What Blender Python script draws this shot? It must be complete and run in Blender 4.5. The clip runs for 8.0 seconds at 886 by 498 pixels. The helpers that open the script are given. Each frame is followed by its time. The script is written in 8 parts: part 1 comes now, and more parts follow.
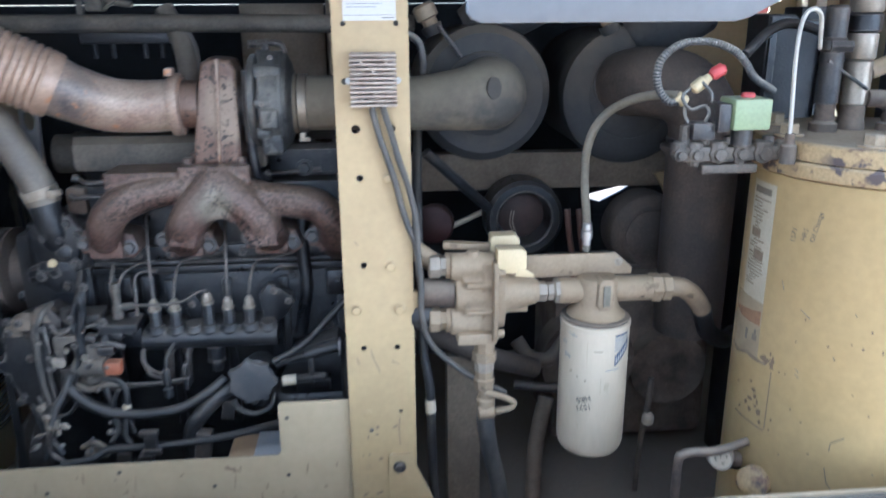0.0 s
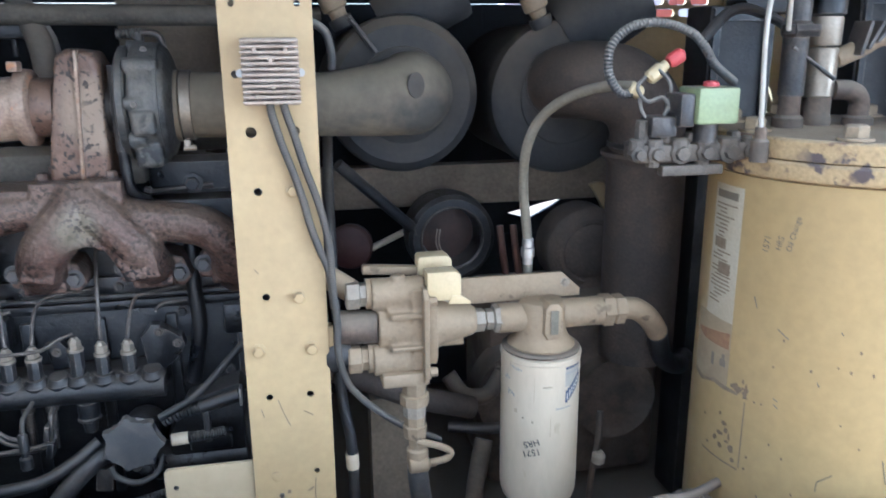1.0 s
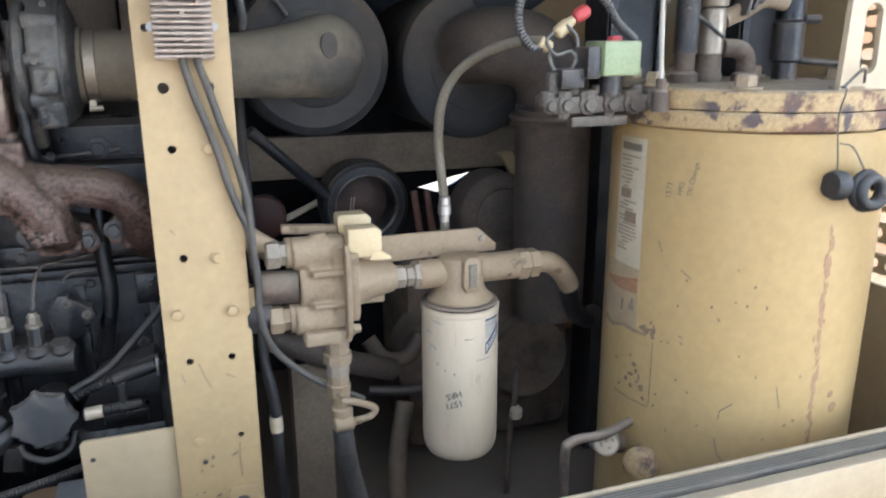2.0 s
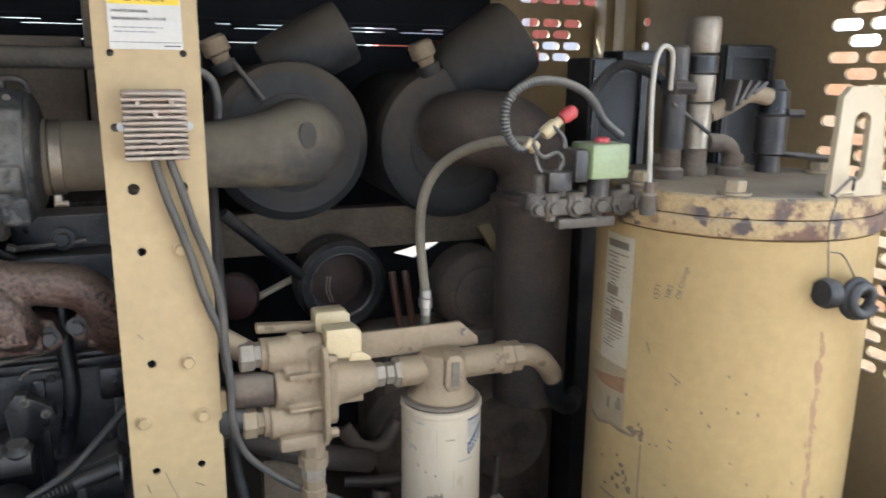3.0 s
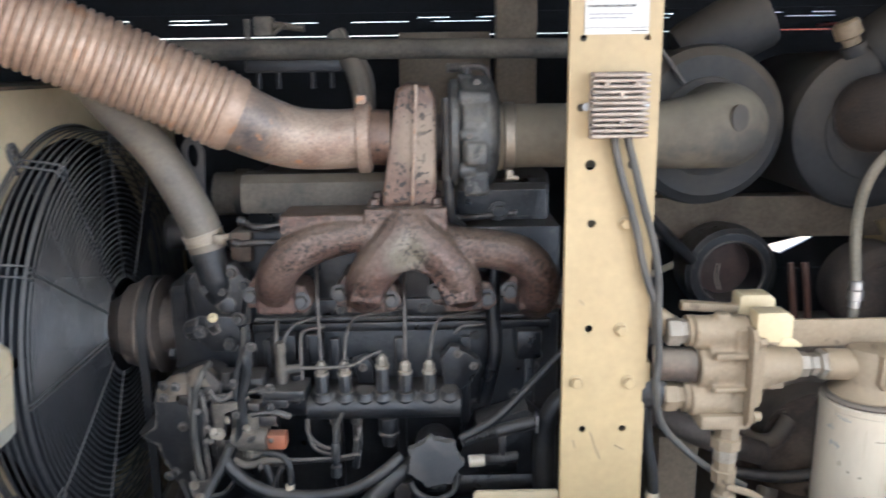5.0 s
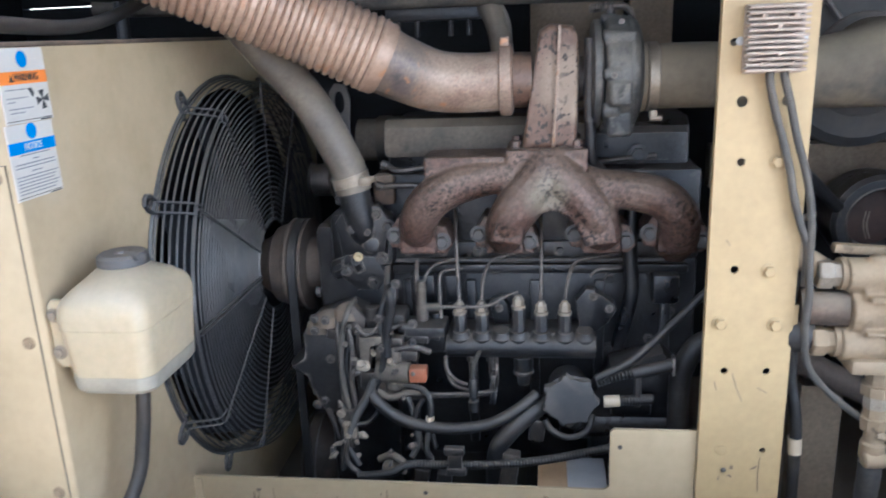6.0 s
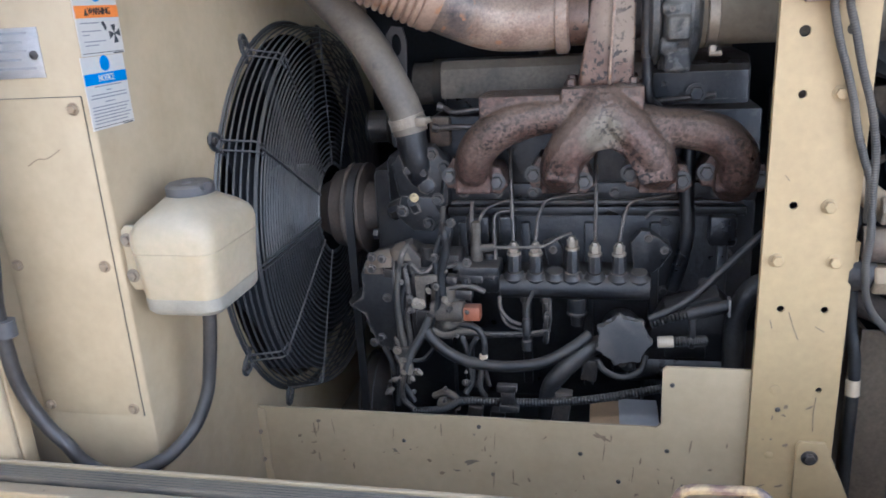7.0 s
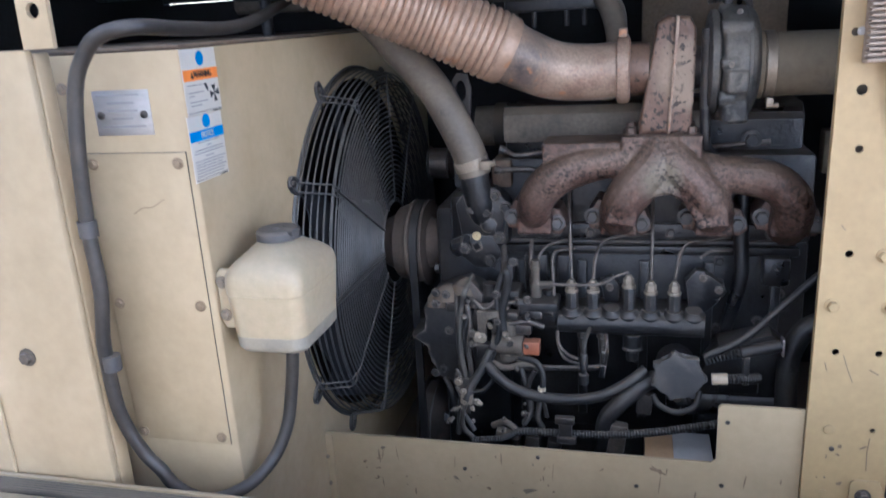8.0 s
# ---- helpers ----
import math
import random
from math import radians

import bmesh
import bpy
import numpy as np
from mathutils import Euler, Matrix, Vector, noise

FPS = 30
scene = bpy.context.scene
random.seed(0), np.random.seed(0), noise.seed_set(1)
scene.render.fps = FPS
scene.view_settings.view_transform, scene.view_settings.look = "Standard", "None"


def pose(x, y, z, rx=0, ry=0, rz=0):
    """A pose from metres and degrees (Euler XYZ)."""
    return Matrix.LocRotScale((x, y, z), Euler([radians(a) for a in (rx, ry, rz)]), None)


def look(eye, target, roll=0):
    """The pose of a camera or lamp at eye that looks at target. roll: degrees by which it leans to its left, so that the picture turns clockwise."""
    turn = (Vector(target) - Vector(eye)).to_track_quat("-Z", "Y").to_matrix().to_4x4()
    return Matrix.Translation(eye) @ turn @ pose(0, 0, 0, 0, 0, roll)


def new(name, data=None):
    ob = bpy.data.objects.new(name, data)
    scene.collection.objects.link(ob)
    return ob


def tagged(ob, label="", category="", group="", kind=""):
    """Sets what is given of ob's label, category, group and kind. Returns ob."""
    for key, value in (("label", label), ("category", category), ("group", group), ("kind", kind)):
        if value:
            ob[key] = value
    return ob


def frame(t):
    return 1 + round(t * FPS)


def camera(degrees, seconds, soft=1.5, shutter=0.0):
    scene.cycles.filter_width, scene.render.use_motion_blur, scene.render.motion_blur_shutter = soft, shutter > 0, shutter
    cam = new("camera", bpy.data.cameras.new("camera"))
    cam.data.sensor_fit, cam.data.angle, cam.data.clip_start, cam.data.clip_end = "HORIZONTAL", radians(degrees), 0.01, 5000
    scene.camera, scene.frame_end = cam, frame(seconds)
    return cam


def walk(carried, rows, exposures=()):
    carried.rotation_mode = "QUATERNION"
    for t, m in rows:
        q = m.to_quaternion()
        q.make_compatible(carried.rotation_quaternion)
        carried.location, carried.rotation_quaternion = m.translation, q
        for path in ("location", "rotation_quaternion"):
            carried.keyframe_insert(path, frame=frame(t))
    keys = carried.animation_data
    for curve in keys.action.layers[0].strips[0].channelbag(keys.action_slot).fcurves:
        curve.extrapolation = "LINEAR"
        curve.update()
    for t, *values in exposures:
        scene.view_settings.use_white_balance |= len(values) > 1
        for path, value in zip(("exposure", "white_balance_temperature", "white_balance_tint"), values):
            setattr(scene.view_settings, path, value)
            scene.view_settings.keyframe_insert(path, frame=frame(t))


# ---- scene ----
cam = camera(60.4, 8.0, 1.6, 0.5)
# seconds, eye, yaw to the left from +y, pitch, roll
PATH = [
    (0.0, (0.0000, 0.0000, 1.6000), -5.09, -16.99, -0.43),
    (0.5, (0.0431, 0.1634, 1.5814), -7.22, -15.03, -0.31),
    (1.0, (0.0147, 0.2204, 1.5295), -11.69, -15.10, -0.47),
    (1.5, (-0.0235, 0.1977, 1.4837), -15.59, -15.78, -0.67),
    (1.7, (-0.0236, 0.1828, 1.4553), -17.07, -15.85, -0.63),
    (2.8, (-0.0136, 0.2485, 1.5635), -22.28, -13.69, 0.60),
    (3.0, (-0.0194, 0.2629, 1.5692), -21.62, -13.18, 0.55),
    (3.5, (-0.0703, 0.2821, 1.5576), -17.69, -12.23, 0.51),
    (4.0, (-0.1625, 0.2765, 1.5635), -11.99, -12.04, 0.13),
    (4.5, (-0.2305, 0.2625, 1.5514), -6.03, -12.53, -0.32),
    (5.0, (-0.2692, 0.2569, 1.5497), -0.34, -13.39, -0.89),
    (5.2, (-0.2771, 0.2506, 1.5435), 1.83, -13.67, -1.25),
    (6.3, (-0.3403, 0.1985, 1.5023), 9.50, -16.60, -2.78),
    (6.5, (-0.3358, 0.1912, 1.4888), 10.57, -17.02, -3.00),
    (7.0, (-0.3219, 0.1767, 1.4694), 12.48, -17.87, -3.37),
    (7.5, (-0.3496, 0.1425, 1.4956), 14.29, -17.98, -3.80),
    (8.0, (-0.3682, 0.1099, 1.5433), 14.86, -16.83, -3.46),
]


def aim(eye, yaw, pitch):
    a, b = radians(yaw), radians(pitch)
    return Vector(eye) + Vector((-math.sin(a) * math.cos(b), math.cos(a) * math.cos(b), math.sin(b)))


# stops, kelvin and tint as the clip's own camera changes them
EXPOSURE = [(0.0, 2.20, 4120, 5), (1.5, 2.22, 4360, 5), (3.0, 1.92, 4680, 4), (4.0, 2.17, 4460, 6), (5.0, 2.40, 4600, 6), (6.5, 2.22, 4400, 8), (8.0, 1.98, 4400, 11)]
walk(cam, [(t, look(eye, aim(eye, yaw, pitch), roll)) for t, eye, yaw, pitch, roll in PATH], EXPOSURE)

# daylight
world = bpy.data.worlds.new("sky")
scene.world = world
world.use_nodes = True
wn = world.node_tree.nodes
sky = wn.new("ShaderNodeTexSky")
sky.sky_type, sky.sun_disc = "NISHITA", False
sky.sun_elevation, sky.sun_rotation = radians(38), radians(-57)
sky.dust_density, sky.ozone_density = 4.0, 0.3
world.node_tree.links.new(sky.outputs[0], wn["Background"].inputs[0])
wn["Background"].inputs[1].default_value = 0.15
sun_data = bpy.data.lights.new("sun", "SUN")
sun_data.energy, sun_data.angle, sun_data.color = 5.0, radians(0.5), (1.0, 0.96, 0.90)
sun = new("sun", sun_data)
SUN_WAY = Vector((math.sin(radians(-57)) * math.cos(radians(38)), math.cos(radians(-57)) * math.cos(radians(38)), math.sin(radians(38))))
sun.matrix_world = look(SUN_WAY * 20, (0, 0, 0))


# ---- materials ----
def material(name, colour, second=None, rough=0.6, metal=0.0, scale=12.0, cover=0.5, soft=0.15, grain=0.12, bump=0.15, dust=0.0,
             dust_colour=(0.30, 0.25, 0.18), spots=None, spot_size=90.0, spot_cover=0.35, coat=0.0, stretch=(1, 1, 1), bump_scale=160.0, vary=0.0, ash=None, worn=None, settle=0.40):
    """A worn surface: base colour broken by patches of a second one, fine grain, small spots, settled dust and relief."""
    m = bpy.data.materials.new(name)
    m.use_nodes = True
    nt = m.node_tree
    n, l = nt.nodes, nt.links
    bsdf = n["Principled BSDF"]
    co = n.new("ShaderNodeTexCoord")
    mp = n.new("ShaderNodeMapping")
    mp.inputs["Scale"].default_value = stretch
    l.new(co.outputs["Object"], mp.inputs["Vector"])

    def tex(sc, detail=6.0, rough_=0.6):
        t = n.new("ShaderNodeTexNoise")
        t.inputs["Scale"].default_value, t.inputs["Detail"].default_value, t.inputs["Roughness"].default_value = sc, detail, rough_
        l.new(mp.outputs[0], t.inputs["Vector"])
        return t

    def ramp(src, lo, hi):
        r = n.new("ShaderNodeMapRange")
        r.inputs["From Min"].default_value, r.inputs["From Max"].default_value = lo, hi
        l.new(src, r.inputs["Value"])
        return r.outputs[0]

    def mix(fac, a, b, mode="MIX"):
        x = n.new("ShaderNodeMix")
        x.data_type, x.blend_type = "RGBA", mode
        for k, v in ((0, fac), (6, a), (7, b)):
            if isinstance(v, bpy.types.NodeSocket):
                l.new(v, x.inputs[k])
            else:
                x.inputs[k].default_value = v if k == 0 else (*v, 1)
        return x.outputs[2]

    patches = tex(scale)
    second = second or tuple(c * 0.7 for c in colour)
    col = mix(ramp(patches.outputs[0], 1 - cover - soft, 1 - cover + soft), colour, second)
    fine = tex(scale * 14, 4)
    dark = n.new("ShaderNodeMapRange")
    dark.inputs["From Min"].default_value, dark.inputs["From Max"].default_value = 0.3, 0.7
    dark.inputs["To Min"].default_value, dark.inputs["To Max"].default_value = 1 - grain, 1 + grain
    l.new(fine.outputs[0], dark.inputs["Value"])
    comb = n.new("ShaderNodeCombineColor")
    for k in range(3):
        l.new(dark.outputs[0], comb.inputs[k])
    col = mix(1.0, col, comb.outputs[0], "MULTIPLY")
    if ash:
        far = n.new("ShaderNodeVectorMath")
        far.operation = "DISTANCE"
        l.new(co.outputs["Object"], far.inputs[0])
        far.inputs[1].default_value = ash[0]
        rag = n.new("ShaderNodeMath")
        rag.operation = "MULTIPLY_ADD"
        l.new(tex(scale * 2).outputs[0], rag.inputs[0])
        rag.inputs[1].default_value = ash[1]
        l.new(far.outputs["Value"], rag.inputs[2])
        col = mix(ramp(rag.outputs[0], ash[1] * 1.5, ash[1]), col, ash[2])
    if spots:
        s = tex(spot_size, 3, 0.5)
        gate = tex(scale * 0.7, 2)
        mul = n.new("ShaderNodeMath")
        mul.operation = "MULTIPLY"
        l.new(ramp(s.outputs[0], 1 - spot_cover - 0.03, 1 - spot_cover + 0.03), mul.inputs[0])
        l.new(ramp(gate.outputs[0], 0.40, 0.52), mul.inputs[1])
        col = mix(mul.outputs[0], col, spots)
    if dust:
        geo = n.new("ShaderNodeNewGeometry")
        sep = n.new("ShaderNodeSeparateXYZ")
        l.new(geo.outputs["Normal"], sep.inputs[0])
        cloud = tex(scale * 0.6, 5)
        add = n.new("ShaderNodeMath")
        add.operation = "MULTIPLY_ADD"
        l.new(sep.outputs[2], add.inputs[0])
        add.inputs[1].default_value = 0.5
        l.new(cloud.outputs[0], add.inputs[2])
        k = n.new("ShaderNodeMath")
        k.operation = "MULTIPLY"
        l.new(ramp(add.outputs[0], settle, settle + 0.5), k.inputs[0])
        k.inputs[1].default_value = dust
        col = mix(k.outputs[0], col, dust_colour)
    # paler edges: dusty wear, with edge glints put into the colour too
    if worn:
        bev = n.new("ShaderNodeBevel")
        bev.samples = 3
        bev.inputs["Radius"].default_value = 0.005
        flat = n.new("ShaderNodeNewGeometry")
        dot = n.new("ShaderNodeVectorMath")
        dot.operation = "DOT_PRODUCT"
        l.new(bev.outputs[0], dot.inputs[0])
        l.new(flat.outputs["Normal"], dot.inputs[1])
        chip = n.new("ShaderNodeMath")
        chip.operation = "MULTIPLY"
        l.new(ramp(dot.outputs["Value"], 0.99, 0.90), chip.inputs[0])
        l.new(ramp(tex(scale * 3).outputs[0], 0.40, 0.58), chip.inputs[1])
        col = mix(chip.outputs[0], col, worn)
    if vary:
        info = n.new("ShaderNodeObjectInfo")
        hv = n.new("ShaderNodeHueSaturation")
        v = n.new("ShaderNodeMapRange")
        v.inputs["To Min"].default_value, v.inputs["To Max"].default_value = 1 - vary, 1 + vary
        l.new(info.outputs["Random"], v.inputs["Value"])
        l.new(v.outputs[0], hv.inputs["Value"])
        l.new(col, hv.inputs["Color"])
        col = hv.outputs[0]
    l.new(col, bsdf.inputs["Base Color"])
    rr = n.new("ShaderNodeMapRange")
    rr.inputs["From Min"].default_value, rr.inputs["From Max"].default_value = 0.3, 0.7
    rr.inputs["To Min"].default_value, rr.inputs["To Max"].default_value = max(0.05, rough - 0.12), min(1, rough + 0.15)
    l.new(patches.outputs[0], rr.inputs["Value"])
    l.new(rr.outputs[0], bsdf.inputs["Roughness"])
    bsdf.inputs["Metallic"].default_value = metal
    bsdf.inputs["Coat Weight"].default_value = coat
    if bump:
        b = n.new("ShaderNodeBump")
        b.inputs["Strength"].default_value, b.inputs["Distance"].default_value = bump, 0.004
        rel = tex(bump_scale, 5)
        l.new(rel.outputs[0], b.inputs["Height"])
        l.new(b.outputs[0], bsdf.inputs["Normal"])
    return m


BEIGE = material("beige_paint", (0.462, 0.342, 0.163), (0.40, 0.29, 0.14), 0.5, 0, 5, 0.45, 0.2, 0.05, 0.04, dust=0.18, spots=(0.10, 0.08, 0.06), spot_size=55, spot_cover=0.20)
SILL = material("sill_paint", (0.43, 0.335, 0.19), (0.36, 0.27, 0.145), 0.55, 0, 6, 0.45, 0.2, 0.06, 0.04, dust=0.25, spots=(0.16, 0.12, 0.08), spot_size=45, spot_cover=0.26)
SEAL = material("dusty_rubber_seal", (0.030, 0.029, 0.028), (0.075, 0.064, 0.048), 0.7, 0, 14, 0.45, 0.15, 0.2, 0.1, dust=0.75, dust_colour=(0.20, 0.165, 0.11))
PALE = material("pale_beige_paint", (0.48, 0.385, 0.235), (0.38, 0.295, 0.165), 0.5, 0, 4, 0.45, 0.2, 0.04, 0.03, dust=0.15, spots=(0.16, 0.13, 0.10), spot_size=38, spot_cover=0.17)
TANK = material("tank_paint", (0.46, 0.335, 0.145), (0.39, 0.275, 0.105), 0.40, 0, 4, 0.4, 0.25, 0.06, 0.05, dust=0.15, spots=(0.10, 0.065, 0.045), spot_size=45, spot_cover=0.22, coat=0.1)
TANK_RUST = material("rusty_tank_paint", (0.41, 0.29, 0.13), (0.155, 0.085, 0.052), 0.7, 0, 13, 0.45, 0.03, 0.2, 0.4, dust=0.15, spots=(0.085, 0.062, 0.055), spot_size=30, spot_cover=0.43)
RUST = material("rusted_cast_iron", (0.098, 0.059, 0.044), (0.150, 0.105, 0.080), 0.38, 0.25, 9, 0.42, 0.07, 0.45, 0.8, dust=0.5, dust_colour=(0.21, 0.155, 0.105), spots=(0.016, 0.011, 0.010), spot_size=140, spot_cover=0.46, bump_scale=110, ash=((0.095, -0.335, 0.780), 0.048, (0.175, 0.148, 0.108)))
TURBINE = material("heat_stained_cast_iron", (0.128, 0.076, 0.050), (0.090, 0.050, 0.034), 0.42, 0.15, 7, 0.46, 0.12, 0.2, 0.4, dust=0.25, dust_colour=(0.33, 0.24, 0.16), spots=(0.014, 0.010, 0.009), spot_size=150, spot_cover=0.41, ash=((0.142, -0.285, 0.965), 0.080, (0.25, 0.19, 0.132)), stretch=(1, 1, 0.8))
EXHAUST = material("heat_tinted_steel", (0.33, 0.245, 0.175), (0.215, 0.14, 0.098), 0.42, 0.2, 14, 0.44, 0.10, 0.28, 0.3, dust=0.22, dust_colour=(0.48, 0.38, 0.28), spots=(0.36, 0.175, 0.08), spot_size=34, spot_cover=0.36, ash=((0.012, -0.012, 0.086), 0.076, (0.050, 0.045, 0.047)))
COOLANT_HOSE = material("weathered_grey_hose", (0.092, 0.078, 0.060), (0.155, 0.126, 0.088), 0.6, 0, 9, 0.45, 0.15, 0.2, 0.15, dust=0.5, dust_colour=(0.28, 0.23, 0.165), spots=(0.055, 0.050, 0.044), spot_size=30, spot_cover=0.32)
BEAM = material("dusty_tan_steel", (0.205, 0.160, 0.105), (0.13, 0.10, 0.07), 0.8, 0, 8, 0.42, 0.15, 0.2, 0.2, dust=0.4)
FLEX = material("heat_tinted_flexible_steel", (0.37, 0.262, 0.182), (0.24, 0.150, 0.100), 0.45, 0.25, 6, 0.45, 0.15, 0.22, 0.15, dust=0.25, dust_colour=(0.44, 0.325, 0.215), spots=(0.34, 0.17, 0.075), spot_size=20, spot_cover=0.36)
BLACK = material("black_engine_paint", (0.0065, 0.0070, 0.0088), (0.022, 0.0212, 0.0205), 0.36, 0.0, 13, 0.42, 0.10, 0.4, 0.4, dust=0.6, dust_colour=(0.125, 0.108, 0.088), spots=(0.040, 0.035, 0.030), spot_size=45, spot_cover=0.30, bump_scale=90, worn=(0.17, 0.148, 0.122), settle=0.54)
BLACK_DUSTY = material("dusty_black_paint", (0.0105, 0.0105, 0.0115), (0.031, 0.0275, 0.0245), 0.45, 0, 11, 0.42, 0.12, 0.35, 0.3, dust=0.5, dust_colour=(0.15, 0.128, 0.10), worn=(0.15, 0.128, 0.105), settle=0.50)
DARK_STEEL = material("oily_dark_steel", (0.036, 0.034, 0.033), (0.10, 0.08, 0.06), 0.40, 0.4, 16, 0.40, 0.12, 0.3, 0.3, dust=0.5, dust_colour=(0.22, 0.18, 0.14), worn=(0.21, 0.185, 0.155))
STEEL = material("zinc_plated_steel", (0.33, 0.285, 0.22), (0.20, 0.16, 0.115), 0.5, 0.35, 30, 0.42, 0.2, 0.2, 0.15, dust=0.5)
BRIGHT = material("bright_steel", (0.45, 0.43, 0.40), (0.32, 0.30, 0.27), 0.45, 0.8, 25, 0.35, 0.2, 0.06, 0.05, dust=0.2)
ALU = material("dusty_cast_aluminium", (0.29, 0.222, 0.138), (0.20, 0.145, 0.085), 0.7, 0.1, 9, 0.45, 0.2, 0.10, 0.18, dust=0.6, dust_colour=(0.36, 0.272, 0.16), spots=(0.11, 0.078, 0.048), spot_size=35, spot_cover=0.34)
LIDTOP = material("dusty_tan_lid", (0.33, 0.25, 0.145), (0.22, 0.155, 0.085), 0.7, 0, 9, 0.42, 0.1, 0.18, 0.2, dust=0.35)
PLASTER = material("pale_plaster", (0.41, 0.39, 0.36), (0.35, 0.33, 0.305), 0.9, 0, 0.7, 0.5, 0.2, 0.1, 0.2, bump_scale=5)
FIN = material("dusty_aluminium_fins", (0.42, 0.34, 0.265), (0.27, 0.20, 0.145), 0.7, 0.05, 40, 0.42, 0.15, 0.2, 0.2, dust=0.5, dust_colour=(0.42, 0.35, 0.27))
RUBBER = material("dusty_black_rubber", (0.009, 0.009, 0.010), (0.026, 0.0245, 0.0225), 0.5, 0, 14, 0.45, 0.15, 0.3, 0.3, dust=0.5, dust_colour=(0.13, 0.112, 0.088), settle=0.46)
CONDUIT = material("dusty_grey_conduit", (0.045, 0.043, 0.040), (0.085, 0.075, 0.062), 0.65, 0, 16, 0.45, 0.2, 0.15, 0.1, dust=0.35)
# real dust, strengthened so that it also paints a highlight along the top
GREY_HOSE = material("grey_rubber_hose", (0.048, 0.047, 0.047), (0.115, 0.105, 0.09), 0.62, 0, 8, 0.45, 0.15, 0.15, 0.12, dust=0.75, dust_colour=(0.30, 0.265, 0.21))
OVERFLOW = material("weathered_dark_rubber", (0.024, 0.022, 0.020), (0.060, 0.051, 0.040), 0.5, 0, 9, 0.42, 0.15, 0.15, 0.12, dust=0.45, dust_colour=(0.17, 0.15, 0.125))
TAN_HOSE = material("dusty_tan_hose", (0.13, 0.115, 0.08), (0.19, 0.165, 0.12), 0.75, 0, 14, 0.5, 0.2, 0.15, 0.2, dust=0.6)
PIPE_DUST = material("dust_caked_pipe", (0.105, 0.088, 0.064), (0.052, 0.047, 0.040), 0.75, 0, 9, 0.45, 0.12, 0.25, 0.2, dust=0.5, dust_colour=(0.19, 0.155, 0.11))
DUCT = material("dusty_rubber_duct", (0.15, 0.122, 0.08), (0.055, 0.050, 0.042), 0.78, 0, 5.5, 0.42, 0.10, 0.14, 0.15, dust=0.5, dust_colour=(0.22, 0.185, 0.125))
DRAB = material("dusty_drab_plastic", (0.015, 0.0155, 0.0165), (0.034, 0.032, 0.029), 0.72, 0, 6, 0.48, 0.12, 0.2, 0.15, dust=0.7, dust_colour=(0.155, 0.122, 0.080))
BROWN = material("dirty_brown_casting", (0.125, 0.085, 0.055), (0.055, 0.042, 0.032), 0.8, 0, 11, 0.5, 0.1, 0.2, 0.3, dust=0.5)
CASING = material("sooty_brown_casting", (0.055, 0.042, 0.032), (0.105, 0.078, 0.055), 0.75, 0, 12, 0.42, 0.12, 0.25, 0.35, dust=0.35, dust_colour=(0.16, 0.125, 0.09))
LATCH = material("pale_grey_enamel", (0.150, 0.147, 0.145), (0.128, 0.124, 0.120), 0.4, 0, 10, 0.4, 0.2, 0.05, 0.03, dust=0.15)
FOAM = material("black_sound_foam", (0.007, 0.0078, 0.010), (0.013, 0.0138, 0.016), 0.9, 0, 10, 0.5, 0.2, 0.2, 0.5, bump_scale=60)
BASE = material("oily_base_pan", (0.045, 0.04, 0.034), (0.09, 0.075, 0.055), 0.7, 0, 6, 0.5, 0.2, 0.2, 0.3, dust=0.4)
WHITE = material("white_filter_enamel", (0.53, 0.445, 0.315), (0.45, 0.365, 0.245), 0.4, 0, 7, 0.35, 0.2, 0.04, 0.03, dust=0.15, spots=(0.36, 0.28, 0.17), spot_size=26, spot_cover=0.30, stretch=(1, 1, 0.35))
LABEL = material("white_label", (0.58, 0.545, 0.475), (0.50, 0.465, 0.39), 0.45, 0, 12, 0.3, 0.2, 0.03, 0.0)
INK = material("black_ink", (0.03, 0.03, 0.032), (0.06, 0.06, 0.06), 0.6, 0, 30, 0.4, 0.2, 0.1, 0.0)
GREYINK = material("faded_grey_ink", (0.25, 0.25, 0.25), (0.34, 0.33, 0.32), 0.6, 0, 30, 0.4, 0.2, 0.1, 0.0)
ORANGE = material("orange_label", (0.78, 0.24, 0.03), (0.7, 0.22, 0.04), 0.45, 0, 12, 0.4, 0.2, 0.03, 0.0)
BLUE = material("blue_label", (0.02, 0.22, 0.58), (0.03, 0.2, 0.5), 0.45, 0, 12, 0.4, 0.2, 0.03, 0.0)
YELLOW = material("yellow_label", (0.82, 0.60, 0.02), (0.75, 0.52, 0.03), 0.45, 0, 12, 0.4, 0.2, 0.03, 0.0)
DULLCAP = material("tarnished_plated_cap", (0.34, 0.29, 0.22), (0.22, 0.18, 0.13), 0.45, 0.55, 16, 0.45, 0.2, 0.12, 0.08, dust=0.3)
FADED = material("faded_label", (0.50, 0.44, 0.31), (0.44, 0.37, 0.24), 0.5, 0, 14, 0.4, 0.2, 0.08, 0.03, dust=0.2)
INKRUST = material("dark_rust_blot", (0.165, 0.118, 0.075), (0.24, 0.172, 0.10), 0.7, 0, 50, 0.45, 0.2, 0.2, 0.1)
RUSTRUN = material("rust_run", (0.27, 0.155, 0.085), (0.36, 0.235, 0.115), 0.75, 0, 35, 0.5, 0.2, 0.2, 0.1)
PENCIL = material("faded_marker", (0.15, 0.125, 0.09), (0.24, 0.195, 0.13), 0.6, 0, 40, 0.45, 0.2, 0.1, 0.0)
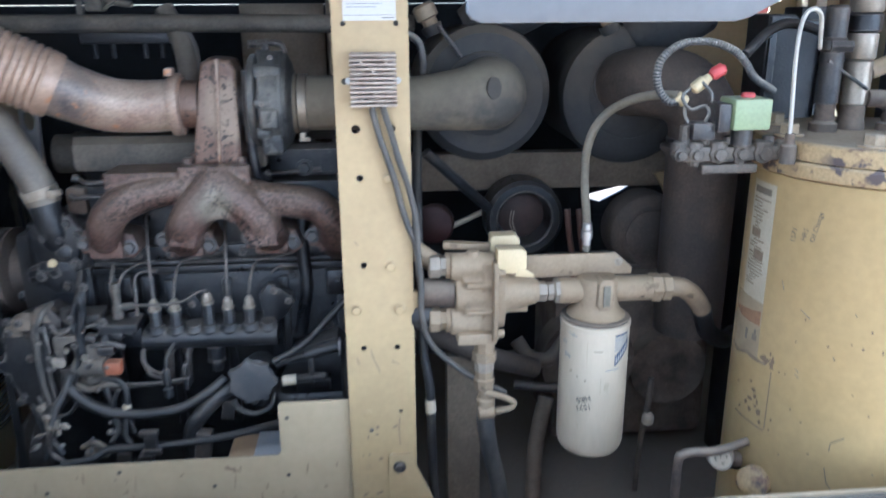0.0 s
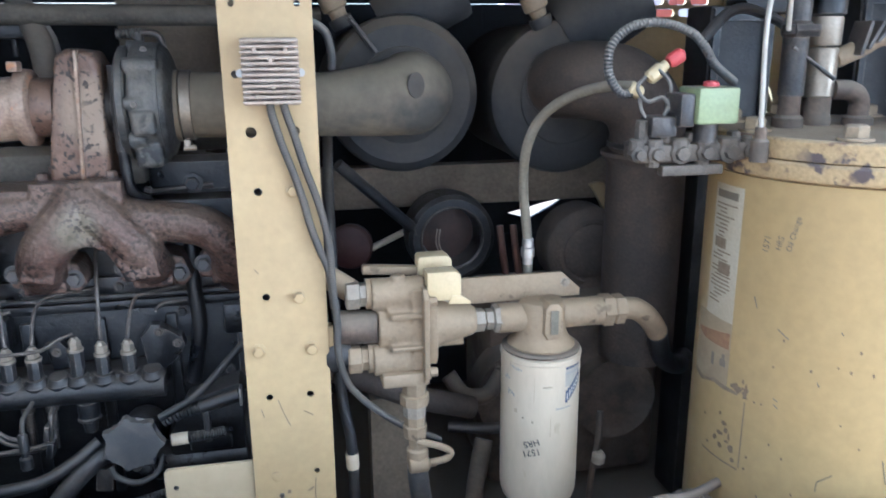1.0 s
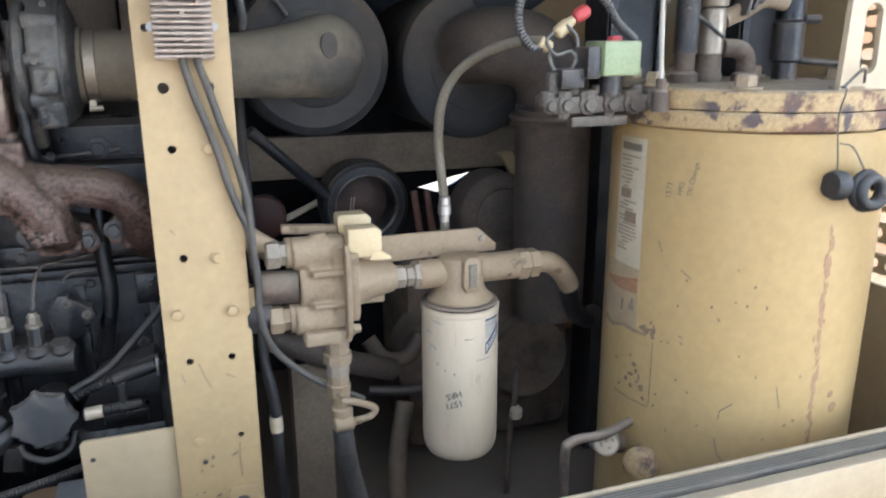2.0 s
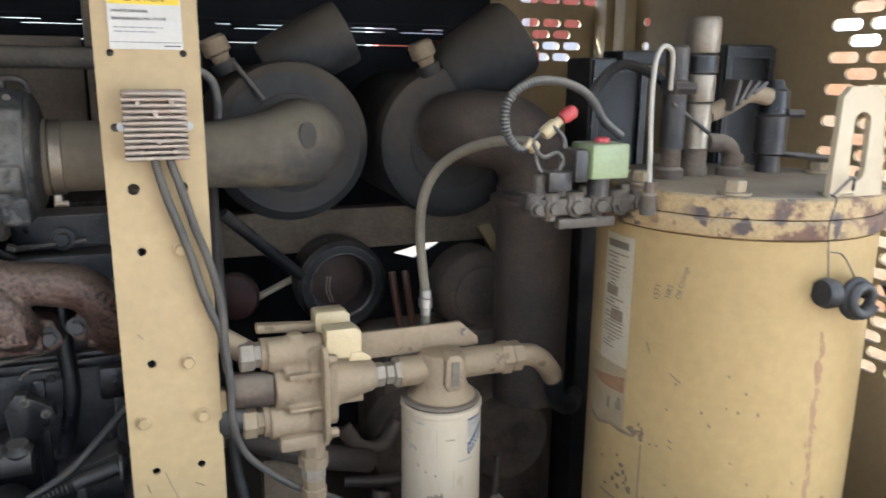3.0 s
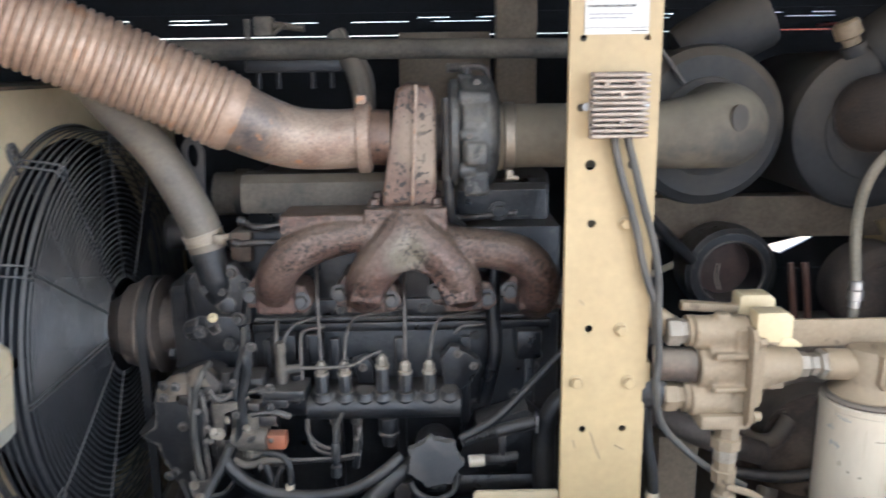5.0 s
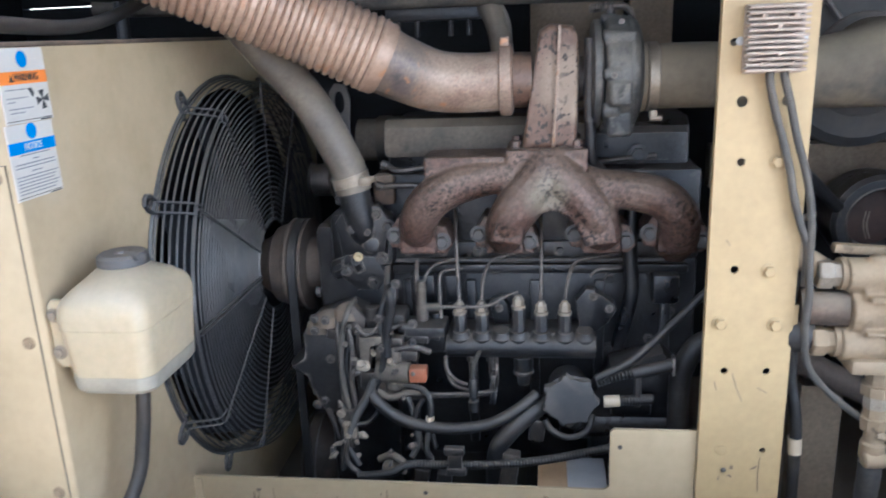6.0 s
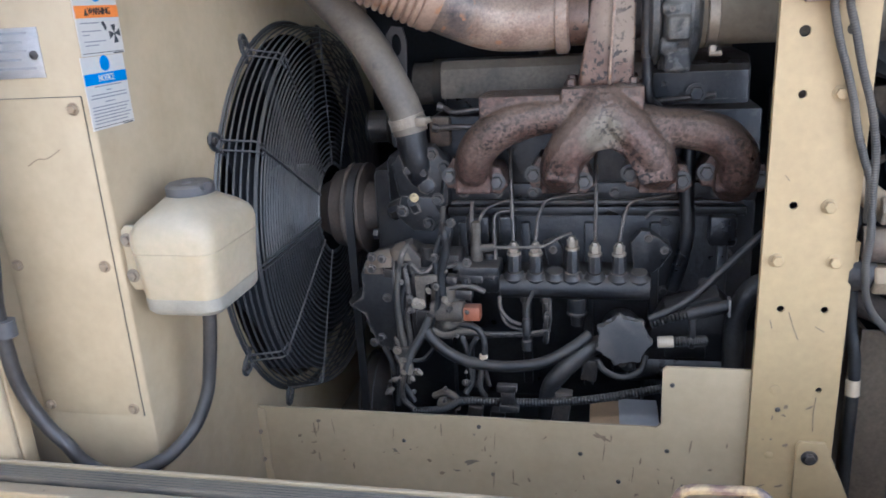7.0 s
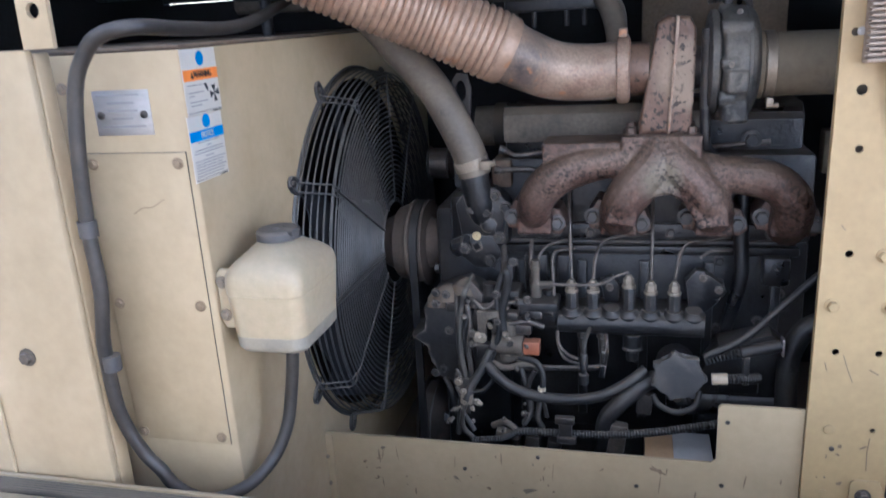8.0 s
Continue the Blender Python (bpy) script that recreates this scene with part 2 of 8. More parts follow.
SMEAR = material("pale_dirt_smear", (0.37, 0.30, 0.20), (0.45, 0.37, 0.25), 0.6, 0, 40, 0.5, 0.2, 0.1, 0.0)
RESIDUE = material("grey_label_residue", (0.355, 0.275, 0.155), (0.29, 0.225, 0.135), 0.65, 0, 25, 0.45, 0.2, 0.12, 0.05)
SMUDGE = material("brown_smudge", (0.27, 0.205, 0.125), (0.19, 0.14, 0.085), 0.6, 0, 60, 0.5, 0.2, 0.15, 0.0)
LIMEWASH = material("whitewashed_wall", (0.80, 0.78, 0.74), (0.74, 0.71, 0.66), 0.9, 0, 0.8, 0.5, 0.2, 0.05, 0.2, bump_scale=6)
COMPRESSOR = material("dusty_cast_compressor", (0.062, 0.062, 0.060), (0.15, 0.132, 0.105), 0.5, 0.3, 16, 0.40, 0.10, 0.3, 0.35, dust=0.5, dust_colour=(0.20, 0.18, 0.145), spots=(0.025, 0.025, 0.025), spot_size=40, spot_cover=0.40)
NYLON = material("pale_nylon_tube", (0.46, 0.42, 0.35), (0.36, 0.32, 0.25), 0.35, 0, 18, 0.4, 0.2, 0.06, 0.0, dust=0.1)
GRIMY = material("grimy_cast_metal", (0.12, 0.10, 0.076), (0.055, 0.048, 0.04), 0.6, 0.2, 22, 0.48, 0.12, 0.3, 0.5, dust=0.5, dust_colour=(0.25, 0.205, 0.15))
FADEDRED = material("faded_red_ink", (0.60, 0.40, 0.33), (0.52, 0.30, 0.24), 0.5, 0, 20, 0.4, 0.2, 0.05, 0.0)
DRIP = material("rust_streak", (0.20, 0.095, 0.05), (0.33, 0.20, 0.09), 0.75, 0, 70, 0.5, 0.2, 0.25, 0.3)
NAVY = material("faded_navy_ink", (0.045, 0.06, 0.11), (0.09, 0.10, 0.14), 0.6, 0, 30, 0.4, 0.2, 0.1, 0.0)
NAMEPLATE = material("aluminium_nameplate", (0.52, 0.51, 0.50), (0.40, 0.39, 0.38), 0.4, 0.6, 25, 0.45, 0.2, 0.1, 0.05, stretch=(1, 1, 4))
PLASTIC = material("yellowed_white_plastic", (0.50, 0.425, 0.285), (0.42, 0.34, 0.20), 0.4, 0, 6, 0.45, 0.25, 0.06, 0.04, dust=0.2, spots=(0.33, 0.25, 0.14), spot_size=18, spot_cover=0.30)
PLASTIC.node_tree.nodes["Principled BSDF"].inputs["Subsurface Weight"].default_value = 0.35
PLASTIC.node_tree.nodes["Principled BSDF"].inputs["Subsurface Radius"].default_value = (0.02, 0.015, 0.01)
FLUID = material("coolant_seen_through_plastic", (0.36, 0.325, 0.25), (0.25, 0.235, 0.19), 0.4, 0, 22, 0.45, 0.2, 0.05, 0.0)
CAPGREY = material("grey_plastic_cap", (0.050, 0.050, 0.053), (0.078, 0.075, 0.073), 0.55, 0, 20, 0.5, 0.2, 0.08, 0.05, dust=0.3)
# the pale dust tone here paints the light that the wires catch
GUARD = material("dark_coated_wire", (0.030, 0.031, 0.034), (0.055, 0.052, 0.048), 0.42, 0.1, 20, 0.5, 0.2, 0.1, 0.0, dust=0.4, dust_colour=(0.24, 0.215, 0.18))
GREEN = material("pale_green_paint", (0.27, 0.31, 0.155), (0.21, 0.245, 0.12), 0.5, 0, 12, 0.4, 0.2, 0.1, 0.06, dust=0.35)
RED = material("red_plastic", (0.50, 0.075, 0.07), (0.40, 0.07, 0.065), 0.45, 0, 12, 0.4, 0.2, 0.05, 0.0)
CONNECT = material("orange_brown_connector", (0.33, 0.115, 0.05), (0.24, 0.085, 0.04), 0.5, 0, 12, 0.4, 0.2, 0.05, 0.05, dust=0.2)
CREAM = material("cream_plastic_clip", (0.57, 0.455, 0.25), (0.48, 0.375, 0.20), 0.55, 0, 14, 0.4, 0.2, 0.05, 0.1, dust=0.2)
ORANGE_FILTER = material("dull_orange_element", (0.42, 0.27, 0.13), (0.34, 0.22, 0.11), 0.6, 0, 12, 0.4, 0.2, 0.08, 0.05, dust=0.2)
GREYPAINT = material("pale_grey_paint", (0.38, 0.37, 0.36), (0.31, 0.30, 0.29), 0.5, 0, 6, 0.4, 0.2, 0.04, 0.03)
SOIL = material("sunlit_dry_earth", (0.26, 0.175, 0.095), (0.20, 0.135, 0.072), 0.95, 0, 0.6, 0.5, 0.2, 0.2, 0.5, bump_scale=8)
BRICK = material("red_painted_wall", (0.45, 0.12, 0.07), (0.36, 0.10, 0.06), 0.9, 0, 0.8, 0.5, 0.2, 0.1, 0.2, bump_scale=6)
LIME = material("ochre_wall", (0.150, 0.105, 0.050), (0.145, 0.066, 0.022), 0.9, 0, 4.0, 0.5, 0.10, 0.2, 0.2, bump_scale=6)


# ---- shaping helpers ----
def thing(name, base, label, category, group="", kind=""):
    ob = new(name)
    ob.empty_display_size = 0.05
    ob.location = base
    ob["base"] = base
    return tagged(ob, label, category, group, kind)


def part(name, bm, mat, parent, label="", smooth=35):
    """One mesh object under a thing or under a part; the bmesh holds world places."""
    root = parent
    while root.parent:
        root = root.parent
    me = bpy.data.meshes.new(name)
    if "base" in root:
        bmesh.ops.translate(bm, vec=-Vector(root["base"]), verts=bm.verts)
    bmesh.ops.recalc_face_normals(bm, faces=bm.faces)
    bm.to_mesh(me)
    bm.free()
    me.materials.append(mat)
    if smooth:
        me.shade_smooth()
        me.set_sharp_from_angle(angle=radians(smooth))
    ob = new(name, me)
    ob.parent = parent
    if label:
        ob["label"] = label
    return ob


def solid(name, bm, mat, label, category, group="", kind="", smooth=35):
    """A thing that is one mesh."""
    me = bpy.data.meshes.new(name)
    bmesh.ops.recalc_face_normals(bm, faces=bm.faces)
    bm.to_mesh(me)
    bm.free()
    me.materials.append(mat)
    if smooth:
        me.shade_smooth()
        me.set_sharp_from_angle(angle=radians(smooth))
    return tagged(new(name, me), label, category, group, kind)


def box(bm, x0, x1, y0, y1, z0, z1, bevel=0.0, turn=None):
    got = bmesh.ops.create_cube(bm, size=1.0, matrix=Matrix.LocRotScale(((x0 + x1) / 2, (y0 + y1) / 2, (z0 + z1) / 2), None, (x1 - x0, y1 - y0, z1 - z0)))
    vs = got["verts"]
    if bevel:
        es = list({e for v in vs for e in v.link_edges})
        r = bmesh.ops.bevel(bm, geom=es, offset=bevel, segments=2, profile=0.5, affect="EDGES")
        vs = list({v for f in r["faces"] for v in f.verts} | {v for v in vs if v.is_valid})
        vs = connected(vs)
    if turn is not None:
        c = Vector(((x0 + x1) / 2, (y0 + y1) / 2, (z0 + z1) / 2))
        bmesh.ops.transform(bm, matrix=Matrix.Translation(c) @ turn @ Matrix.Translation(-c), verts=vs)
    return vs


def connected(vs):
    seen, todo = set(vs), list(vs)
    while todo:
        v = todo.pop()
        for e in v.link_edges:
            o = e.other_vert(v)
            if o not in seen:
                seen.add(o)
                todo.append(o)
    return list(seen)


def ring(bm, centre, u, v, r, seg):
    return [bm.verts.new(centre + u * (r * math.cos(2 * math.pi * k / seg)) + v * (r * math.sin(2 * math.pi * k / seg))) for k in range(seg)]


def skin(bm, a, b):
    for k in range(len(a)):
        bm.faces.new((a[k], a[k - 1], b[k - 1], b[k]))


def frame_of(way):
    way = Vector(way).normalized()
    u = way.cross(Vector((0, 0, 1)) if abs(way.z) < 0.9 else Vector((0, 1, 0))).normalized()
    return way, u, way.cross(u)


def lathe(bm, start, way, profile, seg=24, caps=True):
    """A turned body: profile is (distance along way, radius)."""
    way, u, v = frame_of(way)
    start, last = Vector(start), None
    rings = []
    for d, r in profile:
        rings.append(ring(bm, start + way * d, u, v, max(r, 0.0004), seg))
    for a, b in zip(rings, rings[1:]):
        skin(bm, a, b)
    if caps:
        bm.faces.new(rings[0])
        bm.faces.new(rings[-1])
    return rings


def rod(bm, a, b, r, r2=None, seg=12):
    a, b = Vector(a), Vector(b)
    return lathe(bm, a, b - a, ((0, r), ((b - a).length, r2 or r)), seg)


def curve_points(pts, steps=8):
    """A smooth line through the points."""
    p = [Vector(q) for q in pts]
    p = [p[0] * 2 - p[1]] + p + [p[-1] * 2 - p[-2]]
    out = []
    for i in range(1, len(p) - 2):
        for k in range(steps):
            t = k / steps
            a, b, c, d = p[i - 1], p[i], p[i + 1], p[i + 2]
            out.append(0.5 * (2 * b + (c - a) * t + (2 * a - 5 * b + 4 * c - d) * t * t + (3 * b - a - 3 * c + d) * t ** 3))
    return out + [p[-2]]


def sweep(bm, line, radius, seg=12, caps=True, flat=(1, 1)):
    """A tube along a line; radius may be a function of the way from 0 to 1."""
    line = [Vector(q) for q in line]
    u, rings = None, []
    for i, q in enumerate(line):
        way = (line[min(i + 1, len(line) - 1)] - line[max(i - 1, 0)]).normalized()
        if u is None:
            u = frame_of(way)[1]
        u = (u - way * u.dot(way)).normalized()
        v = way.cross(u)
        r = radius(i / (len(line) - 1)) if callable(radius) else radius
        rings.append(ring(bm, q, u * flat[0], v * flat[1], r, seg))
    for a, b in zip(rings, rings[1:]):
        skin(bm, a, b)
    if caps:
        bm.faces.new(rings[0])
        bm.faces.new(rings[-1])


def tube(bm, pts, radius, seg=12, steps=8):
    sweep(bm, curve_points(pts, steps), radius, seg)


def ribbed(bm, pts, r, depth, pitch, seg=14, shape=(0, 0.5, 1, 0.5)):
    """A corrugated tube."""
    line = curve_points(pts, 12)
    far = [0.0]
    for a, b in zip(line, line[1:]):
        far.append(far[-1] + (b - a).length)
    count = max(4, int(far[-1] / pitch) * 4)
    out, rad = [], []
    j = 0
    for k in range(count + 1):
        d = far[-1] * k / count
        while j < len(far) - 2 and far[j + 1] < d:
            j += 1
        t = (d - far[j]) / max(1e-9, far[j + 1] - far[j])
        out.append(line[j].lerp(line[j + 1], t))
        rad.append(r - depth * shape[k % 4])
    sweep(bm, out, lambda t: rad[min(count, round(t * count))], seg)


def prism(bm, outline, axis, lo, hi, bevel=0.0):
    """An outline of pairs, drawn along an axis (0: x with pairs y, z; 1: y with pairs x, z; 2: z with pairs x, y)."""
    def at(p, d):
        return {0: (d, p[0], p[1]), 1: (p[0], d, p[1]), 2: (p[0], p[1], d)}[axis]
    a = [bm.verts.new(at(p, lo)) for p in outline]
    b = [bm.verts.new(at(p, hi)) for p in outline]
    faces = [bm.faces.new(a), bm.faces.new(b)]
    for k in range(len(a)):
        bm.faces.new((a[k], a[k - 1], b[k - 1], b[k]))
    if bevel:
        es = [e for f_ in faces for e in f_.edges]
        bmesh.ops.bevel(bm, geom=es, offset=bevel, segments=2, profile=0.5, affect="EDGES")


def pierced(bm, outline, holes, axis, lo, hi):
    """A plate with openings right through it; holes are outlines too."""
    def at(p, d):
        return {0: (d, p[0], p[1]), 1: (p[0], d, p[1]), 2: (p[0], p[1], d)}[axis]
    loops = [[bm.verts.new(at(p, lo)) for p in o] for o in (outline, *holes)]
    edges = [bm.edges.new((o[k - 1], o[k])) for o in loops for k in range(len(o))]
    got = bmesh.ops.triangle_fill(bm, use_beauty=True, use_dissolve=False, edges=edges)
    faces = [g for g in got["geom"] if isinstance(g, bmesh.types.BMFace)]
    ext = bmesh.ops.extrude_face_region(bm, geom=faces, use_keep_orig=True)
    shift = Vector(at((0, 0), hi)) - Vector(at((0, 0), lo))
    bmesh.ops.translate(bm, vec=shift, verts=[g for g in ext["geom"] if isinstance(g, bmesh.types.BMVert)])


def disc(cx, cz, r, seg=14):
    return [(cx + r * math.cos(2 * math.pi * k / seg), cz + r * math.sin(2 * math.pi * k / seg)) for k in range(seg)]


def slot(cx, cz, w, h, seg=6):
    r = h / 2
    pts = []
    for s in (1, -1):
        for k in range(seg + 1):
            a = -math.pi / 2 + math.pi * k / seg
            pts.append((cx + s * (w / 2 - r + r * math.cos(a)), cz + s * r * math.sin(a)))
    return pts


def bolt(parent, at, way, r=0.009, mat=None, washer=True, high=None, label=""):
    """A hexagon head on a washer."""
    bm = bmesh.new()
    way, at = Vector(way).normalized(), Vector(at)
    h = high or r * 0.8
    if washer:
        lathe(bm, at, way, ((0, r * 1.45), (r * 0.22, r * 1.45), (r * 0.25, r * 1.1)), 16)
    lathe(bm, at + way * r * 0.2, way, ((0, r), (h * 0.85, r), (h, r * 0.86)), 6)
    return part("bolt", bm, mat or STEEL, parent, label)


def writing(name, text, at, size, mat, parent, turn=(90, 0, 0), deep=0.0006, align="CENTER"):
    """Raised letters in the built-in font, as a mesh."""
    cu = bpy.data.curves.new(name, "FONT")
    cu.body, cu.size, cu.extrude, cu.align_x, cu.align_y = text, size, deep, align, "CENTER"
    cu.resolution_u = 3
    tmp = new(name, cu)
    me = bpy.data.meshes.new_from_object(tmp)
    bpy.data.objects.remove(tmp)
    me.materials.clear()
    me.materials.append(mat)
    ob = new(name, me)
    root = parent
    while root.parent:
        root = root.parent
    ob.parent = parent
    ob.matrix_basis = Matrix.Translation(-Vector(root["base"])) @ pose(*at, *turn)
    return ob


# ---- the setting ----
def slab(name, x0, x1, y0, y1, z0, z1, mat, label, category, bevel=0.002):
    bm = bmesh.new()
    box(bm, x0, x1, y0, y1, z0, z1, bevel)
    return solid(name, bm, mat, label, category, kind="structure")


bm = bmesh.new()
box(bm, -60, 60, -60, 60, -0.3, 0.0)
solid("ground", bm, SOIL, "dry sunlit earth round the machine", "ground", kind="structure")

slab("floor", -1.90, 1.45, 0.99, 2.50, 0.0, 0.46, BASE, "oily dark base pan under the engine", "floor")
# pale slab, not in view, added to throw light up at the lower panel
slab("tray", -1.62, 1.41, 0.976, 1.425, 0.4605, 0.470, PALE, "unseen beige tray added to bounce light onto the lower panel", "floor")
slab("roof", -1.95, 1.50, 1.02, 2.55, 1.86, 1.90, FOAM, "dark foam-lined canopy roof", "roof")
for nm, x0, x1, z0, z1 in (("wall_back", -1.90, 0.60, 0.46, 1.638), ("wall_back_low", 0.601, 0.998, 0.46, 0.949), ("wall_back_high", 0.601, 0.998, 1.151, 1.638)):
    slab(nm, x0, x1, 2.46, 2.49, z0, z1, FOAM, "black foam-lined back wall of the canopy", "wall", 0)
bm = bmesh.new()
pierced(bm, [(0.60, 0.95), (1.0, 0.95), (1.0, 1.15), (0.60, 1.15)], [[(0.685, 1.015), (0.755, 0.994), (0.83, 1.032), (0.872, 1.056), (0.804, 1.043)]], 1, 2.465, 2.475)
solid("wall_back_patch", bm, FOAM, "black foam panel with a torn gap", "wall", kind="structure", smooth=0)
slab("wall_back_upper", -1.90, 0.999, 2.46, 2.49, 1.7005, 1.86, FOAM, "black foam-lined strip under the roof", "wall")
# narrow slits of daylight along the joint under the roof
LOW_SLITS = ((-1.30, -1.20), (-1.006, -0.846), (-0.677, -0.594), (-0.504, -0.343), (-0.275, -0.115), (0.238, 0.385), (0.562, 0.662), (0.709, 0.848))
HIGH_SLITS = ((-1.178, -1.114), (-1.005, -0.895), (-0.318, -0.228), (-0.150, -0.045), (0.192, 0.230), (0.301, 0.395), (0.562, 0.700), (0.780, 0.847))
bm = bmesh.new()
pierced(bm, [(-1.90, 1.6405), (0.998, 1.6405), (0.998, 1.7000), (-1.90, 1.7000)], [[(a, z - 0.0005), (a + 0.02, z - 0.0011), (b_, z - 0.0009), (b_, z + 0.0007), (a + 0.03, z + 0.0010), (a, z + 0.0004)] for line_, z in ((LOW_SLITS, 1.6762), (HIGH_SLITS, 1.6866)) for a, b_ in line_], 1, 2.462, 2.468)
solid("wall_back_strip", bm, FOAM, "black strip with slits of daylight under the roof", "wall", kind="structure", smooth=0)
slab("roof_skin", -1.955, 1.505, 1.015, 2.555, 1.9005, 1.908, BEIGE, "beige outer skin of the canopy roof", "roof")
slab("end_skin", -1.958, -1.9505, 0.99, 2.50, 0.0, 1.86, BEIGE, "beige outer skin of the canopy end", "wall")
slab("wall_left", -1.95, -1.90, 0.99, 2.50, 0.0, 1.86, FOAM, "dark foam-lined end wall", "wall")


def louvres(u0, u1, v0, v1, w, h, pu, pv):
    out, row, v = [], 0, v0
    while v < v1:
        u = u0 + (pu / 2 if row % 2 else 0)
        while u + w / 2 < u1:
            out.append(slot(u, v, w, h))
            u += pu
        v += pv
        row += 1
    return out


bm = bmesh.new()
pierced(bm, [(1.0, 0.46), (1.42, 0.46), (1.42, 1.85), (1.0, 1.85)], [[(1.041, 1.0), (1.068, 0.977), (1.084, 0.976), (1.083, 0.999)]] + louvres(1.10, 1.32, 1.615, 1.72, 0.062, 0.024, 0.075, 0.0345) + louvres(1.13, 1.39, 1.786, 1.83, 0.062, 0.019, 0.075, 0.030), 1, 2.46, 2.468)
solid("wall_back_vent", bm, BEIGE, "beige pierced vent panel in the back wall", "wall", kind="structure", smooth=0)
bm = bmesh.new()
pierced(bm, [(0.99, 0.0), (2.50, 0.0), (2.50, 1.86), (0.99, 1.86)], louvres(1.10, 1.62, 0.95, 1.80, 0.080, 0.0245, 0.097, 0.0345) + [slot(2.252, z, 0.034, 0.024) for z in (1.647, 1.717)], 0, 1.42, 1.428)
solid("wall_right", bm, BEIGE, "beige end wall pierced with rows of rounded slots", "wall", kind="structure", smooth=0)

# front face of the canopy under and beside the door opening
slab("wall_front", -1.90, 1.42, 0.955, 0.975, 0.0, 0.848, PALE, "pale beige lower front panel of the canopy", "wall")
sill = thing("door_sill", (0, 0.98, 0.84), "beige folded door sill with a black ribbed rubber seal", "sill", kind="structure")
bm = bmesh.new()
box(bm, -1.62, 1.42, 0.992, 1.000, 0.80, 0.866, 0.0035)
part("back_lip", bm, SILL, sill)
bm = bmesh.new()
box(bm, -1.62, 1.42, 0.945, 0.991, 0.849, 0.852, 0.0)
part("ledge", bm, SILL, sill)
bm = bmesh.new()
box(bm, -1.62, 1.42, 0.936, 0.944, 0.70, 0.857, 0.003)
part("front_lip", bm, SILL, sill)
bm = bmesh.new()
box(bm, -1.62, 1.42, 0.962, 0.990, 0.852, 0.862, 0.002)
for k in range(5):
    rod(bm, (-1.62, 0.965 + 0.0055 * k, 0.862), (1.42, 0.965 + 0.0055 * k, 0.862), 0.002, seg=8)
part("rubber_seal", bm, SEAL, sill, "ribbed black rubber seal")

jamb = thing("door_jamb", (-1.25, 1.0, 0.0), "pale beige folded door jamb with a flat strut and bolts", "jamb", kind="structure")
bm = bmesh.new()
box(bm, -1.90, -1.172, 1.004, 1.018, 0.0, 1.535, 0.004)
part("face_panel", bm, PALE, jamb)
bm = bmesh.new()
box(bm, -1.177, -1.170, 1.0185, 1.046, 0.46, 1.53, 0.002)
part("return_flange", bm, PALE, jamb)
bm = bmesh.new()
pierced(bm, [(-1.166, 1.535), (-1.118, 1.535), (-1.112, 1.807), (-1.160, 1.807)], [disc(-1.140, 1.584, 0.0103)], 1, 0.996, 1.0035)
part("strut", bm, PALE, jamb)
bm = bmesh.new()
box(bm, -1.364, -1.357, 0.998, 1.0035, 0.46, 1.02, 0.001)
part("seam", bm, PALE, jamb)
bolt(jamb, (-1.284, 1.0035, 1.076), (0, -1, 0), 0.010, GRIMY)
bolt(jamb, (-1.160, 1.046, 1.478), (0, -1, 0), 0.006, STEEL)

# an open door leaf, out of view, added beside the jamb to shade it
leaf = thing("shade_door", (-1.36, 0.60, 0.10), "unseen beige door leaf added to keep light off the jamb", "door", kind="structure")
bm = bmesh.new()
box(bm, -1.375, -1.350, 0.10, 0.93, 0.10, 1.84, 0.004)
part("leaf", bm, PALE, leaf)
for z in (0.45, 1.45):
    bm = bmesh.new()
    rod(bm, (-1.362, 0.942, z - 0.05), (-1.362, 0.942, z + 0.05), 0.011)
    part("hinge", bm, STEEL, leaf)

# what shows through the slots, and two unseen walls added to bounce light in
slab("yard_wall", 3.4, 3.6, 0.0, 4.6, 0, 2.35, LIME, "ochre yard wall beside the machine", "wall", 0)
# unseen white reflector, added for directional light from the right front
slab("side_wall", 3.4, 3.6, -6.0, -0.001, 0, 3.0, LIMEWASH, "unseen white wall added to bounce sunlight from the right", "wall", 0)
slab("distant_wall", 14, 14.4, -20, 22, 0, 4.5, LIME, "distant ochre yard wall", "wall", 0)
# added unseen reflector facing the opening, very tall to reach the lower panel
slab("opposite_wall", -16, 14, -6.4, -6.0, 0, 19.0, PLASTER, "unseen plaster wall added to bounce sunlight into the opening", "wall", 0)
slab("distant_building", 9, 13.5, 17, 17.5, 2.35, 5, BRICK, "distant red painted building above a white base", "building", 0)
slab("distant_base", 9, 13.5, 16.98, 17.5, 0, 2.349, LIMEWASH, "whitewashed base of the distant red building", "wall", 0)

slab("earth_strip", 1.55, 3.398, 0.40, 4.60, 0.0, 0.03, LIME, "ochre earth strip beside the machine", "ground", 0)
slab("distant_shed", 5.0, 8.999, 16.9, 17.4, 0, 2.24, BRICK, "distant red painted shed", "building", 0)
slab("distant_gable", 5.0, 8.999, 17.41, 17.9, 0, 4.6, LIMEWASH, "distant whitewashed gable behind the red shed", "building", 0)
board = thing("yard_board", (3.396, 3.1, 1.70), "white lined board on the ochre yard wall", "board")
bm = bmesh.new()
box(bm, 3.382, 3.3995, 2.70, 3.36, 1.70, 1.87, 0.002)
part("sheet", bm, LIMEWASH, board)
